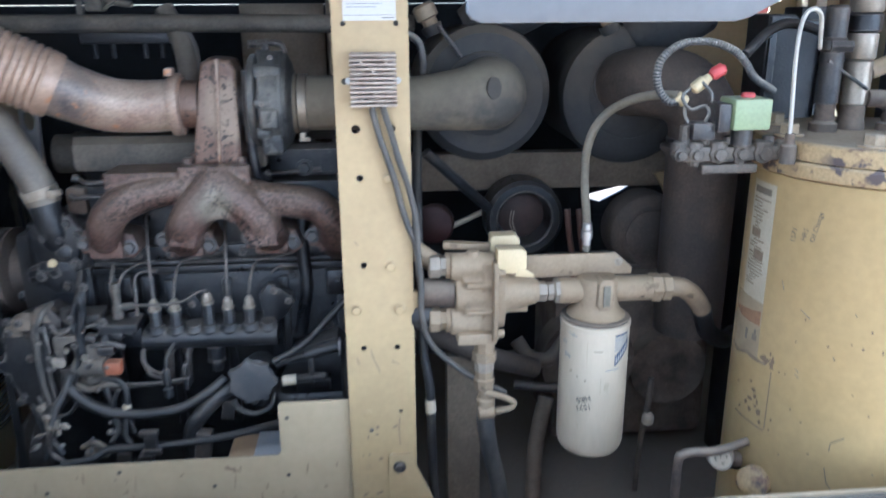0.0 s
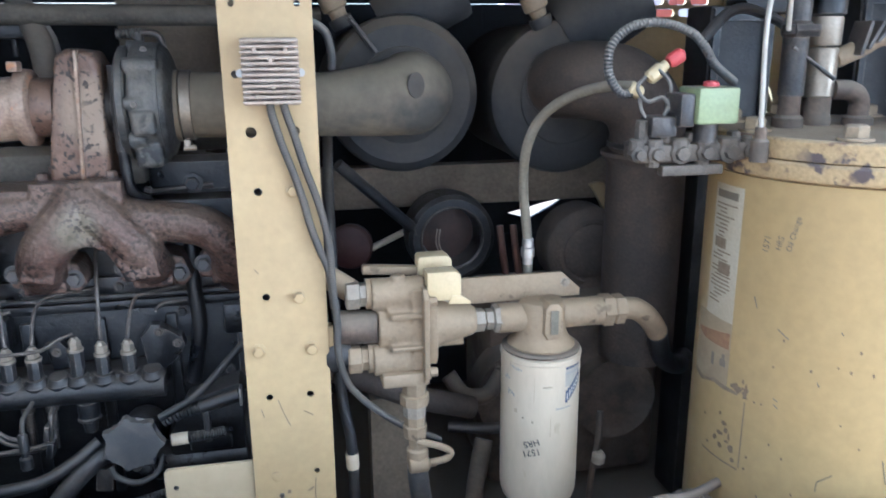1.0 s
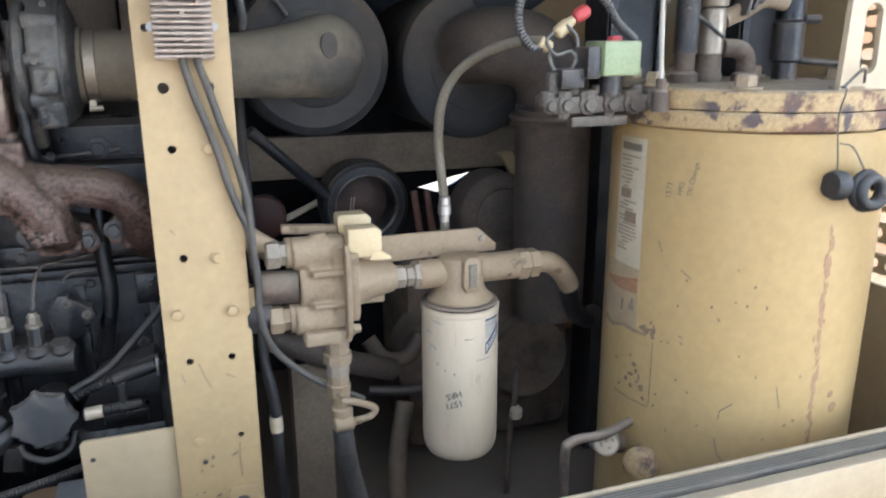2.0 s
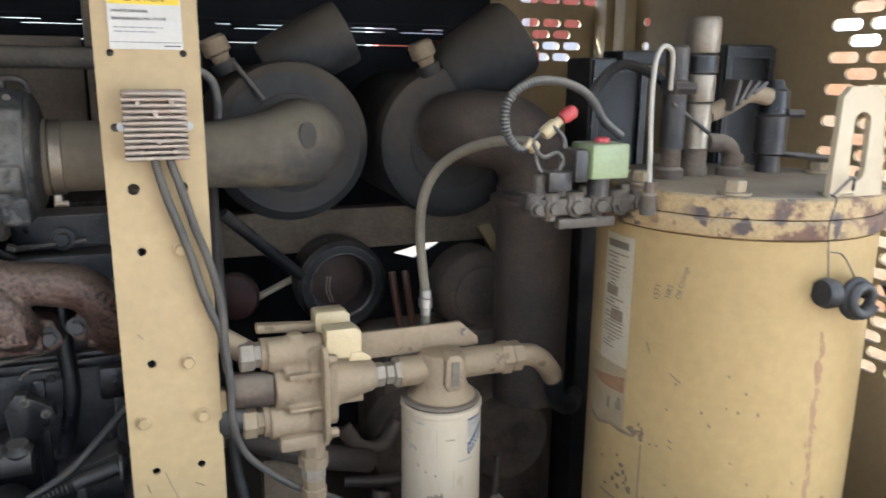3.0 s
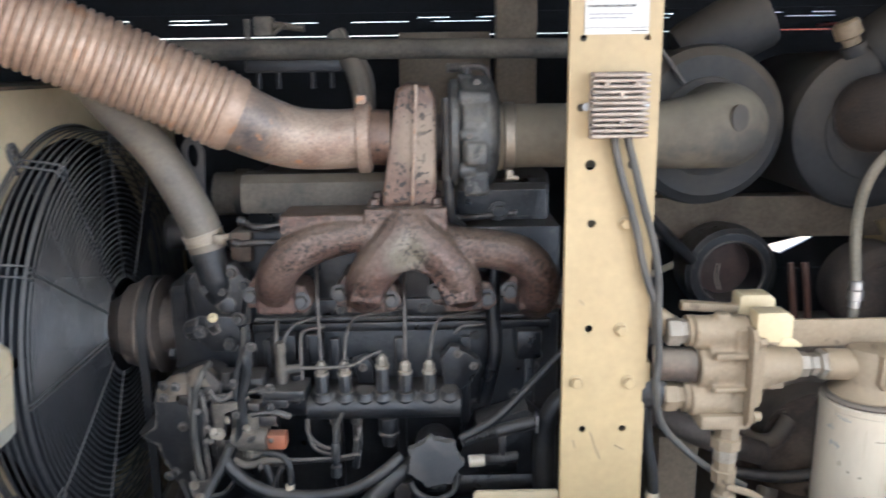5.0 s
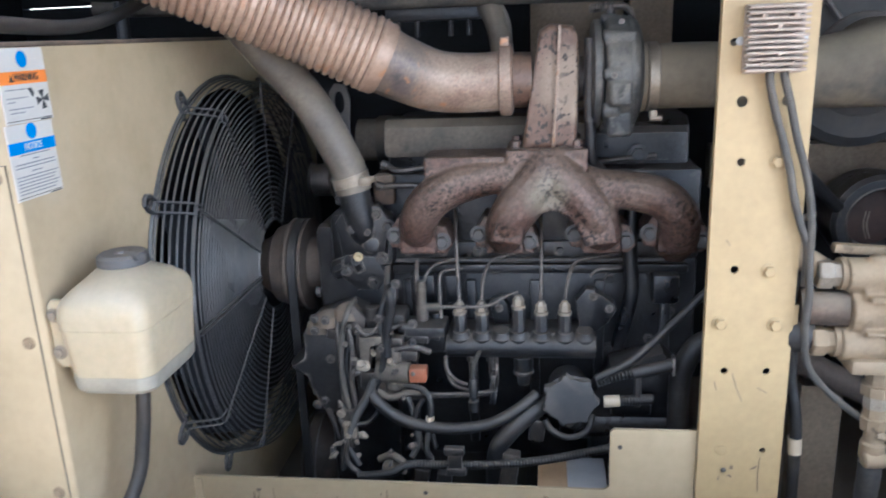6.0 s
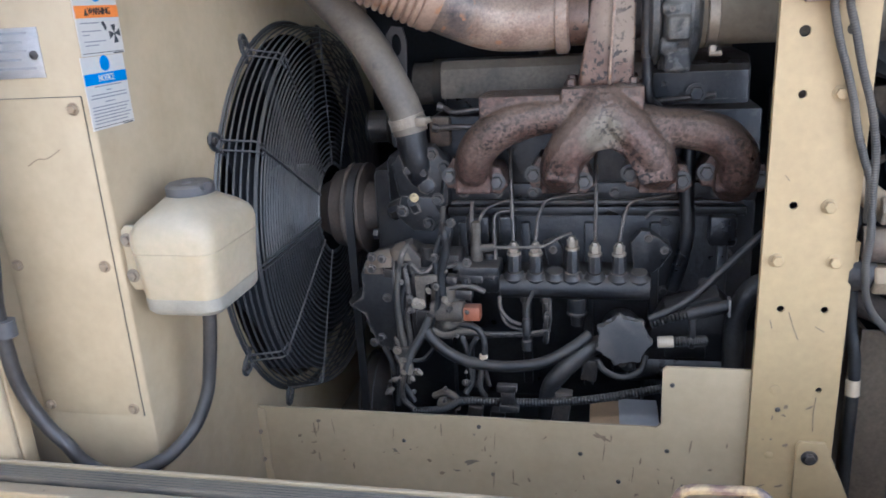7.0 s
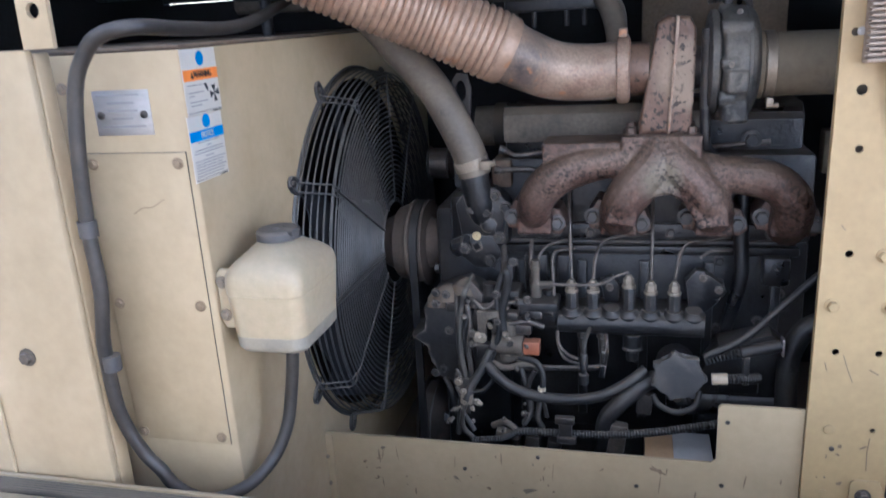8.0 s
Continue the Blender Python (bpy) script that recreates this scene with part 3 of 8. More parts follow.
for z, u0, u1 in ((1.842, 2.75, 3.28), (1.826, 2.75, 3.22), (1.812, 2.75, 3.25), (1.752, 2.75, 3.20), (1.738, 2.75, 3.30)):
    bm = bmesh.new()
    box(bm, 3.3800, 3.3819, u0, u1, z - 0.0022, z + 0.0022)
    part("line", bm, PENCIL, board, smooth=0)

# tan cross beams behind the engine
slab("cross_beam", 0.05, 1.40, 2.02, 2.07, 1.145, 1.245, BEAM, "dirty tan cross beam behind the compressor", "beam", 0.004)
slab("rear_column", -0.12, -0.02, 2.18, 2.24, 0.46, 1.86, BEAM, "dirty tan column behind the engine", "column", 0.004)
slab("rear_panel", -0.362, -0.13, 2.25, 2.27, 0.46, 1.638, BEAM, "dirty tan panel behind the engine", "panel", 0.004)
slab("corner_column", 1.36, 1.41, 2.38, 2.45, 0.46, 1.86, BEIGE, "beige corner column of the canopy", "column", 0.004)
slab("inner_column", 1.375, 1.417, 2.30, 2.36, 0.46, 1.86, BEIGE, "beige inner column of the canopy", "column", 0.004)


# ---- centre post ----
post = thing("door_post", (0.0, 1.43, 0.46), "yellow-beige folded steel post with rows of holes and bolts", "post")
bm = bmesh.new()
HOLES = [(-0.0495, 1.589, .005), (0.045, 1.589, .005), (-0.051, 1.488, .006), (-0.034, 1.401, .0085), (0.031, 1.401, .0085), (-0.030, 1.309, .0065),
         (-0.029, 1.136, .0065), (-0.035, 0.960, .006), (0.032, 0.960, .006), (0.036, 0.814, .005)]
pierced(bm, [(-0.070, 0.46), (0.067, 0.46), (0.067, 1.86), (-0.070, 1.86)], [disc(a, b, r) for a, b, r in HOLES], 1, 1.420, 1.425)
part("face", bm, BEIGE, post, smooth=0)
for a, b, deep in ((-0.070, -0.065, 1.437), (0.062, 0.067, 1.475)):
    bm = bmesh.new()
    box(bm, a, b, 1.4252, deep, 0.46, 1.86, 0.001)
    part("flange", bm, BEIGE, post)
bm = bmesh.new()
box(bm, 0.0672, 0.076, 1.424, 1.45, 1.02, 1.075, 0.002)
part("tab", bm, BEIGE, post)
for a, b in ((0.023, 1.134), (0.023, 1.309), (-0.047, 1.045), (0.039, 1.043)):
    bm = bmesh.new()
    lathe(bm, (a, 1.420, b), (0, -1, 0), ((0, 0.0122), (0.0014, 0.0122), (0.0020, 0.0105)), 20)
    part("washer", bm, BEIGE, post)
    bolt(post, (a, 1.4178, b), (0, -1, 0), 0.0092, BEIGE, False, 0.007)
for a, b, r in ((-0.033, 0.812, .009), (-0.026, 0.774, .0045), (-0.034, 0.684, .007)):
    bm = bmesh.new()
    lathe(bm, (a, 1.4198, b), (0, -1, 0), ((0, r), (0.0015, r), (0.0025, r * 0.6)), 14)
    part("plug", bm, BEIGE if r > 0.005 else DARK_STEEL, post)

caution = thing("caution_label", (0, 1.4195, 1.594), "white caution label with a yellow band on the post", "label")
bm = bmesh.new()
box(bm, -0.049, 0.0455, 1.4183, 1.4196, 1.594, 1.705)
part("sheet", bm, LABEL, caution, smooth=0)
bm = bmesh.new()
box(bm, -0.0475, 0.044, 1.4178, 1.4182, 1.653, 1.668)
part("yellow_band", bm, YELLOW, caution, "yellow band", 0)
writing("word", "CAUTION", (-0.002, 1.4176, 1.6605), 0.0115, INK, caution)
rc = random.Random(3)
writing("word", "DO NOT USE ETHER", (-0.0435, 1.4178, 1.6440), 0.0050, INK, caution, align="LEFT")
writing("word", "ENGINE DAMAGE WILL OCCUR", (-0.0435, 1.4178, 1.6340), 0.0048, INK, caution, align="LEFT")
for z, w, h, ink in ((1.6228, 0.062, 0.0008, GREYINK), (1.6172, 0.052, 0.0008, GREYINK)):
    u = -0.0425
    while u < -0.0425 + w:
        step = min(rc.uniform(0.005, 0.013), -0.0415 + w - u)
        bm = bmesh.new()
        box(bm, u, u + step, 1.4178, 1.4182, z - h, z + h)
        part("text_line", bm, ink, caution, smooth=0)
        u += step + 0.0016
bm = bmesh.new()
box(bm, -0.0475, 0.044, 1.4178, 1.4182, 1.6030, 1.6036)
part("rule", bm, INK, caution, smooth=0)
bm = bmesh.new()
box(bm, 0.020, 0.042, 1.4178, 1.4182, 1.5980, 1.5993)
part("text_line", bm, INK, caution, smooth=0)
bm = bmesh.new()
lathe(bm, (-0.002, 1.4182, 1.688), (0, -1, 0), ((0, 0.009), (0.0004, 0.009)), 20)
part("symbol", bm, FADEDRED, caution, smooth=0)

reg = thing("voltage_regulator", (0, 1.405, 1.445), "dusty finned aluminium regulator bolted to the post", "regulator")
bm = bmesh.new()
box(bm, -0.040, 0.043, 1.404, 1.4195, 1.442, 1.540, 0.003)
part("body", bm, FIN, reg)
for k in range(12):
    z = 1.4455 + k * 0.0080
    bm = bmesh.new()
    box(bm, -0.041 + 0.0005 * (k % 3), 0.0435, 1.384, 1.4039, z, z + 0.0044, 0.0014)
    part("fin", bm, FIN, reg)
for a, b in ((-0.02, 1.456), (0.024, 1.456), (-0.02, 1.523), (0.024, 1.523), (0.002, 1.508), (0.004, 1.47)):
    bm = bmesh.new()
    lathe(bm, (a, 1.404, b), (0, -1, 0), ((0, 0.004), (0.019, 0.0038), (0.0205, 0.003)), 10)
    part("boss", bm, FIN, reg)
for a in (-0.043, 0.0455):
    bm = bmesh.new()
    lathe(bm, (a, 1.4195, 1.489), (0, -1, 0), ((0, 0.0065), (0.003, 0.0065), (0.0032, 0.0042), (0.007, 0.0042)), 14)
    part("screw", bm, BRIGHT, reg)

for pts in ([(-0.003, 1.40, 1.450), (-0.001, 1.403, 1.430), (0.011, 1.404, 1.383), (0.022, 1.404, 1.350), (0.037, 1.404, 1.300), (0.047, 1.404, 1.255), (0.060, 1.404, 1.213), (0.072, 1.406, 1.178), (0.079, 1.42, 1.11)],
            [(0.017, 1.40, 1.450), (0.019, 1.402, 1.435), (0.030, 1.402, 1.398), (0.044, 1.402, 1.345), (0.057, 1.402, 1.305), (0.068, 1.402, 1.262), (0.075, 1.402, 1.215), (0.077, 1.402, 1.156), (0.082, 1.404, 1.090), (0.082, 1.408, 1.030), (0.105, 1.43, 0.955), (0.177, 1.44, 0.882), (0.262, 1.46, 0.825)]):
    bm = bmesh.new()
    ribbed(bm, pts, 0.0064, 0.0006, 0.0040, 10)
    solid("wire_conduit", bm, CONDUIT, "dusty grey corrugated wire conduit down the post", "conduit", "conduits")
bm = bmesh.new()
tube(bm, [(0.098, 1.72, 1.42), (0.096, 1.70, 1.35), (0.088, 1.60, 1.28), (0.082, 1.49, 1.18), (0.086, 1.47, 0.95), (0.100, 1.46, 0.84), (0.103, 1.46, 0.70), (0.110, 1.47, 0.50)], 0.0100)
solid("cable", bm, RUBBER, "black cable hanging beside the post", "cable")
bm = bmesh.new()
rod(bm, (0.1000, 1.46, 0.818), (0.1015, 1.46, 0.788), 0.0118, seg=16)
solid("cable_tape", bm, WHITE, "band of white tape round the cable", "tape")

rail = thing("lower_panel", (-0.5, 1.43, 0.46), "pale beige notched panel along the foot of the engine", "panel")
bm = bmesh.new()
prism(bm, [(-1.015, 0.46), (-0.071, 0.46), (-0.071, 0.841), (-0.211, 0.841), (-0.217, 0.835), (-0.217, 0.727), (-0.225, 0.719), (-1.015, 0.719)], 1, 1.430, 1.436)
part("sheet", bm, PALE, rail, smooth=0)
bm = bmesh.new()
box(bm, -1.012, -0.985, 1.4255, 1.4298, 0.46, 0.715, 0.001)
part("seam_strip", bm, PALE, rail)
for a, b in ((-0.20, 0.806), (-0.205, 0.672), (-0.29, 0.60), (-0.36, 0.655), (-0.70, 0.66), (-0.55, 0.70)):
    bm = bmesh.new()
    lathe(bm, (a, 1.4299, b), (0, -1, 0), ((0, 0.0045), (0.0015, 0.004)), 10)
    part("rivet", bm, DARK_STEEL, rail)
gus = bmesh.new()
prism(gus, [(0.008, 0.56), (0.008, 0.711), (0.014, 0.717), (0.054, 0.717), (0.103, 0.60), (0.103, 0.56)], 1, 1.4125, 1.4185, 0.001)
gusset = part("gusset", gus, BEIGE, post)
bolt(gusset, (0.030, 1.4125, 0.687), (0, -1, 0), 0.0095, DARK_STEEL)
for line_ in (((-0.022, 0.955), (-0.014, 0.93), (-0.004, 0.905)), ((0.033, 0.80), (0.031, 0.77), (0.033, 0.735)), ((0.020, 0.93), (0.035, 0.921)), ((-0.045, 1.185), (-0.038, 1.176)), ((-0.05, 0.94), (-0.046, 0.925))):
    bm = bmesh.new()
    sweep(bm, [(x, 1.4201, z) for x, z in line_], 0.0009, 6)
    part("scratch", bm, SMUDGE, post, "brown scratch", 0)
for k in range(60):
    rs = random.Random(40 + k)
    x, z = (rs.uniform(-0.95, -0.10), rs.uniform(0.56, 0.70)) if k < 44 else (rs.uniform(-0.055, 0.055), rs.uniform(0.58, 0.80))
    y = 1.4297 if k < 44 else 1.4197
    bm = bmesh.new()
    n = rs.randint(9, 14)
    s = rs.uniform(0.0015, 0.0065) * (1.6 if k % 7 == 0 else 1.0)
    st = rs.choice((0.5, 0.8, 1.0, 1.3, 2.6))
    sp = rs.uniform(-0.6, 0.6)
    ring_ = []
    for j in range(n):
        a = 2 * math.pi * j / n
        r = s * rs.uniform(0.25, 1.0)
        ring_.append((x + r * st * math.cos(a), z + r * 0.9 * math.sin(a) + sp * r * st * math.cos(a)))
    prism(bm, ring_, 1, y - 0.0003, y)
    part("scuff", bm, PENCIL if k % 5 == 0 else SMUDGE, rail if k < 44 else post, "brown scuff in the paint", 0)
rd = random.Random(77)
for k in range(22):
    x, z = rd.uniform(-0.95, -0.09), rd.uniform(0.60, 0.705)
    w, h = rd.uniform(0.0007, 0.0022), rd.uniform(0.008, 0.040)
    bend = rd.uniform(-0.004, 0.004)
    bm = bmesh.new()
    prism(bm, [(x - w * 0.4, z), (x + w * 0.5, z), (x + w + bend * 0.5, z - h * 0.5), (x + bend + w * 0.3, z - h), (x + bend - w * 0.2, z - h * 0.98), (x - w + bend * 0.5, z - h * 0.55)], 1, 1.4294, 1.4297)
    part("drip_mark", bm, SMUDGE, rail, "brown drip mark", 0)
bolt(rail, (-0.998, 1.425, 0.665), (0, -1, 0), 0.005, STEEL, False)
bolt(rail, (-0.998, 1.425, 0.60), (0, -1, 0), 0.005, STEEL, False)


# ---- the diesel engine ----
engine = thing("diesel_engine", (-0.42, 1.85, 0.46), "black dusty four-cylinder diesel engine with a rusted exhaust manifold and turbocharger", "engine")
bm = bmesh.new()
box(bm, -0.66, -0.03, 1.70, 2.05, 0.62, 1.075, 0.012)
part("block", bm, BLACK, engine)
for k in range(5):
    bm = bmesh.new()
    box(bm, -0.62 + k * 0.13, -0.60 + k * 0.13, 1.685, 1.6995, 0.66, 1.03, 0.004)
    part("block_rib", bm, BLACK, engine)
bm = bmesh.new()
box(bm, -0.63, -0.05, 1.73, 2.02, 0.46, 0.62, 0.02)
part("sump", bm, BLACK, engine)
bm = bmesh.new()
box(bm, -0.655, -0.035, 1.675, 2.03, 1.076, 1.255, 0.008)
box(bm, -0.64, -0.05, 1.662, 1.675, 1.085, 1.118, 0.004)
part("cylinder_head", bm, BLACK, engine)
bm = bmesh.new()
prism(bm, [(1.735, 1.256), (2.00, 1.256), (2.00, 1.32), (1.97, 1.346), (1.765, 1.346), (1.735, 1.325)], 0, -0.645, -0.05, 0.006)
part("rocker_cover", bm, BLACK, engine)
bm = bmesh.new()
prism(bm, [(1.655, 1.302), (1.662, 1.290), (1.735, 1.286), (1.735, 1.357), (1.722, 1.363), (1.676, 1.361), (1.660, 1.346)], 0, -0.636, -0.235, 0.005)
part("cover_tube", bm, PIPE_DUST, engine, "dusty grey rounded cover beside the turbocharger")
bm = bmesh.new()
prism(bm, [(1.69, 1.270), (1.734, 1.266), (1.734, 1.338), (1.70, 1.334), (1.69, 1.322)], 0, -0.234, -0.06, 0.005)
part("cover_end", bm, BLACK, engine)


# exhaust manifold
man = bmesh.new()
sweep(man, curve_points([(-0.566, 1.63, 1.140), (-0.566, 1.585, 1.168), (-0.552, 1.567, 1.205), (-0.515, 1.562, 1.240), (-0.455, 1.568, 1.262), (-0.37, 1.58, 1.275)], 8), lambda t: 0.033 + 0.004 * math.sin(3 * t), 16)
sweep(man, curve_points([(-0.402, 1.64, 1.140), (-0.402, 1.575, 1.160), (-0.392, 1.555, 1.190), (-0.365, 1.555, 1.228), (-0.335, 1.562, 1.262), (-0.325, 1.58, 1.290)], 8), lambda t: 0.034 + 0.014 * t, 16)
sweep(man, curve_points([(-0.225, 1.64, 1.140), (-0.228, 1.575, 1.165), (-0.240, 1.555, 1.195), (-0.268, 1.555, 1.230), (-0.302, 1.562, 1.262), (-0.322, 1.58, 1.290)], 8), lambda t: 0.034 + 0.013 * t, 16)
sweep(man, curve_points([(-0.088, 1.64, 1.120), (-0.088, 1.59, 1.150), (-0.094, 1.57, 1.190), (-0.125, 1.565, 1.223), (-0.175, 1.568, 1.236), (-0.24, 1.572, 1.244), (-0.31, 1.58, 1.268)], 8), lambda t: 0.038 - 0.004 * t, 16)
prism(man, [(-0.323, 1.269), (-0.351, 1.258), (-0.386, 1.225), (-0.415, 1.185), (-0.427, 1.156), (-0.372, 1.149), (-0.365, 1.178), (-0.342, 1.205), (-0.314, 1.211), (-0.286, 1.2), (-0.27, 1.171), (-0.259, 1.145), (-0.203, 1.152), (-0.209, 1.187), (-0.242, 1.228), (-0.28, 1.257)], 1, 1.524, 1.60)
for a in (-0.566, -0.402, -0.225, -0.092):
    prism(man, [(a - 0.062, 1.150), (a - 0.056, 1.126), (a + 0.048, 1.113), (a + 0.064, 1.128), (a + 0.050, 1.165), (a - 0.040, 1.186)], 1, 1.596, 1.674)
    box(man, a - 0.034, a + 0.034, 1.575, 1.62, 1.118, 1.155)
box(man, -0.545, -0.27, 1.552, 1.665, 1.268, 1.304)
box(man, -0.396, -0.254, 1.545, 1.668, 1.280, 1.315)
manifold = part("exhaust_manifold", man, RUST, engine, "brown rusted cast-iron exhaust manifold")
manifold.modifiers.new("merge", "REMESH").voxel_size = 0.0030
manifold.modifiers["merge"].use_smooth_shade = True
sm = manifold.modifiers.new("ease", "SMOOTH")
sm.iterations, sm.factor = 2, 0.5
lumps = bpy.data.textures.new("casting_lumps", "CLOUDS")
lumps.noise_scale, lumps.noise_depth = 0.006, 3
rough_ = manifold.modifiers.new("lumps", "DISPLACE")
rough_.texture, rough_.strength, rough_.mid_level, rough_.texture_coords = lumps, 0.0017, 0.5, "LOCAL"
for a, z, y in ((-0.613, 1.150, 1.596), (-0.522, 1.138, 1.596), (-0.452, 1.152, 1.596), (-0.358, 1.138, 1.596), (-0.275, 1.152, 1.596), (-0.182, 1.138, 1.596), (-0.140, 1.152, 1.596), (-0.048, 1.138, 1.596)):
    bolt(manifold, (a, y, z), (0, -1, 0), 0.0115, CAPGREY, True, 0.012, "dull grey nut")
for a, y in ((-0.380, 1.572), (-0.272, 1.572), (-0.380, 1.645), (-0.272, 1.645)):
    bolt(manifold, (a, y, 1.316), (0, 0, 1), 0.0095, RUST, True, 0.011)
for a, y in ((-0.525, 1.57), (-0.525, 1.645), (-0.44, 1.57), (-0.44, 1.645)):
    bm = bmesh.new()
    lathe(bm, (a, y, 1.301), (0, 0, 1), ((0, 0.007), (0.004, 0.006)), 12)
    part("stud", bm, RUST, manifold)

# turbocharger, its shaft along x
AX = 1.615
turbo = part("turbine_housing", (lambda b: (prism(b, [(-0.370, 1.310), (-0.272, 1.310), (-0.270, 1.44), (-0.269, 1.500), (-0.280, 1.522), (-0.318, 1.527), (-0.338, 1.515), (-0.345, 1.46), (-0.358, 1.38)], 1, 1.567, 1.665, 0.012),
                                            lathe(b, (-0.335, 1.645, 1.425), (1, 0, 0), ((0, 0.05), (0.008, 0.070), (0.05, 0.074), (0.06, 0.065)), 32), box(b, -0.312, -0.307, 1.5645, 1.60, 1.315, 1.525, 0.002), b)[-1])(bmesh.new()), TURBINE, engine, "pitted heat-stained turbine housing")
rm = turbo.modifiers.new("merge", "REMESH")
rm.voxel_size, rm.use_smooth_shade = 0.0032, True
sm2 = turbo.modifiers.new("ease", "SMOOTH")
sm2.iterations, sm2.factor = 3, 0.5
pitted = turbo.modifiers.new("lumps", "DISPLACE")
pitted.texture, pitted.strength, pitted.mid_level, pitted.texture_coords = lumps, 0.0022, 0.5, "LOCAL"
bm = bmesh.new()
lathe(bm, (-0.384, AX, 1.432), (1, 0, 0), ((0, 0.049), (0.022, 0.049), (0.034, 0.047)), 28)
part("turbine_outlet", bm, TURBINE, turbo)
bm = bmesh.new()
prism(bm, [(-0.3165, 1.316), (-0.3115, 1.316), (-0.3005, 1.500), (-0.3000, 1.524), (-0.3050, 1.524), (-0.3055, 1.500)], 1, 1.5575, 1.640, 0.0014)
part("seam_ridge", bm, EXHAUST, turbo, "pale raised casting seam")
bm = bmesh.new()
prism(bm, [(-0.374, 1.310), (-0.374, 1.3165), (-0.266, 1.3165), (-0.266, 1.310)], 1, 1.556, 1.672, 0.001)
part("foot_flange", bm, RUST, turbo)
bm = bmesh.new()
lathe(bm, (-0.409, AX, 1.432), (1, 0, 0), ((0, 0.054), (0.003, 0.0625), (0.012, 0.0635), (0.022, 0.0625), (0.026, 0.054)), 32)
box(bm, -0.404, -0.388, 1.555, 1.585, 1.492, 1.508, 0.003)
part("band_clamp", bm, EXHAUST, engine, "heat-tinted band clamp")
bm = bmesh.new()
lathe(bm, (-0.275, AX, 1.43), (1, 0, 0), ((0, 0.045), (0.012, 0.038), (0.03, 0.036), (0.045, 0.05)), 24)
rod(bm, (-0.250, 1.575, 1.50), (-0.250, 1.575, 1.36), 0.011)
part("bearing_housing", bm, DARK_STEEL, turbo)
bm = bmesh.new()
tube(bm, [(-0.249, 1.575, 1.38), (-0.249, 1.577, 1.34), (-0.245, 1.585, 1.29), (-0.225, 1.62, 1.265)], 0.0095)
part("oil_drain_tube", bm, BLACK, turbo)
bm = bmesh.new()
lathe(bm, (-0.227, 1.617, 1.437), (1, 0, 0), ((0, 0.06), (0.0, 0.090), (0.004, 0.097), (0.034, 0.099), (0.046, 0.096), (0.056, 0.090), (0.062, 0.076), (0.066, 0.06)), 48)
for k in range(9):
    a = 2 * math.pi * k / 9 + 0.3
    px, pz = 0.094 * math.cos(a), 0.094 * math.sin(a)
    rod(bm, (-0.232, 1.617 + px, 1.437 + pz), (-0.205 if k % 3 else -0.178, 1.617 + px * 0.98, 1.437 + pz * 0.98), 0.010 + 0.003 * (k % 2), seg=10)
box(bm, -0.225, -0.180, 1.535, 1.60, 1.335, 1.375, 0.008)
box(bm, -0.222, -0.185, 1.512, 1.55, 1.39, 1.43, 0.006)
comp = part("compressor_housing", bm, COMPRESSOR, engine, "dusty grey cast compressor housing")
cm = comp.modifiers.new("merge", "REMESH")
cm.voxel_size, cm.use_smooth_shade = 0.0028, True
cs = comp.modifiers.new("ease", "SMOOTH")
cs.iterations, cs.factor = 3, 0.5
cl = comp.modifiers.new("lumps", "DISPLACE")
cl.texture, cl.strength, cl.mid_level, cl.texture_coords = lumps, 0.0020, 0.5, "LOCAL"
for a, z in ((-0.20, 1.525), (-0.198, 1.352), (-0.215, 1.44)):
    bolt(comp, (a, 1.519 + 0.053 * (abs(z - 1.437) > 0.06), z), (0, -1, 0), 0.006, DARK_STEEL, False)
bm = bmesh.new()
ribbed(bm, [(-0.248, 1.625, 1.549), (-0.230, 1.625, 1.550), (-0.210, 1.625, 1.551)], 0.009, 0.003, 0.006, 12)
tube(bm, [(-0.250, 1.625, 1.548), (-0.215, 1.625, 1.551), (-0.190, 1.625, 1.550), (-0.179, 1.627, 1.540), (-0.177, 1.63, 1.515)], 0.006)
rod(bm, (-0.214, 1.626, 1.515), (-0.214, 1.625, 1.550), 0.008)
part("oil_feed_fitting", bm, DARK_STEEL, comp)
bm = bmesh.new()
lathe(bm, (-0.248, 1.617, 1.437), (1, 0, 0), ((0, 0.06), (0.0, 0.086), (0.004, 0.093), (0.014, 0.094), (0.0185, 0.088)), 48)
part("back_plate", bm, COMPRESSOR, comp, "tan dusty backing plate")
bm = bmesh.new()
lathe(bm, (-0.186, 1.617, 1.437), (1, 0, 0), ((0, 0.092), (0.001, 0.0985), (0.006, 0.0985), (0.007, 0.09)), 48)
part("clamp_band", bm, COMPRESSOR, comp, "dull clamp band")

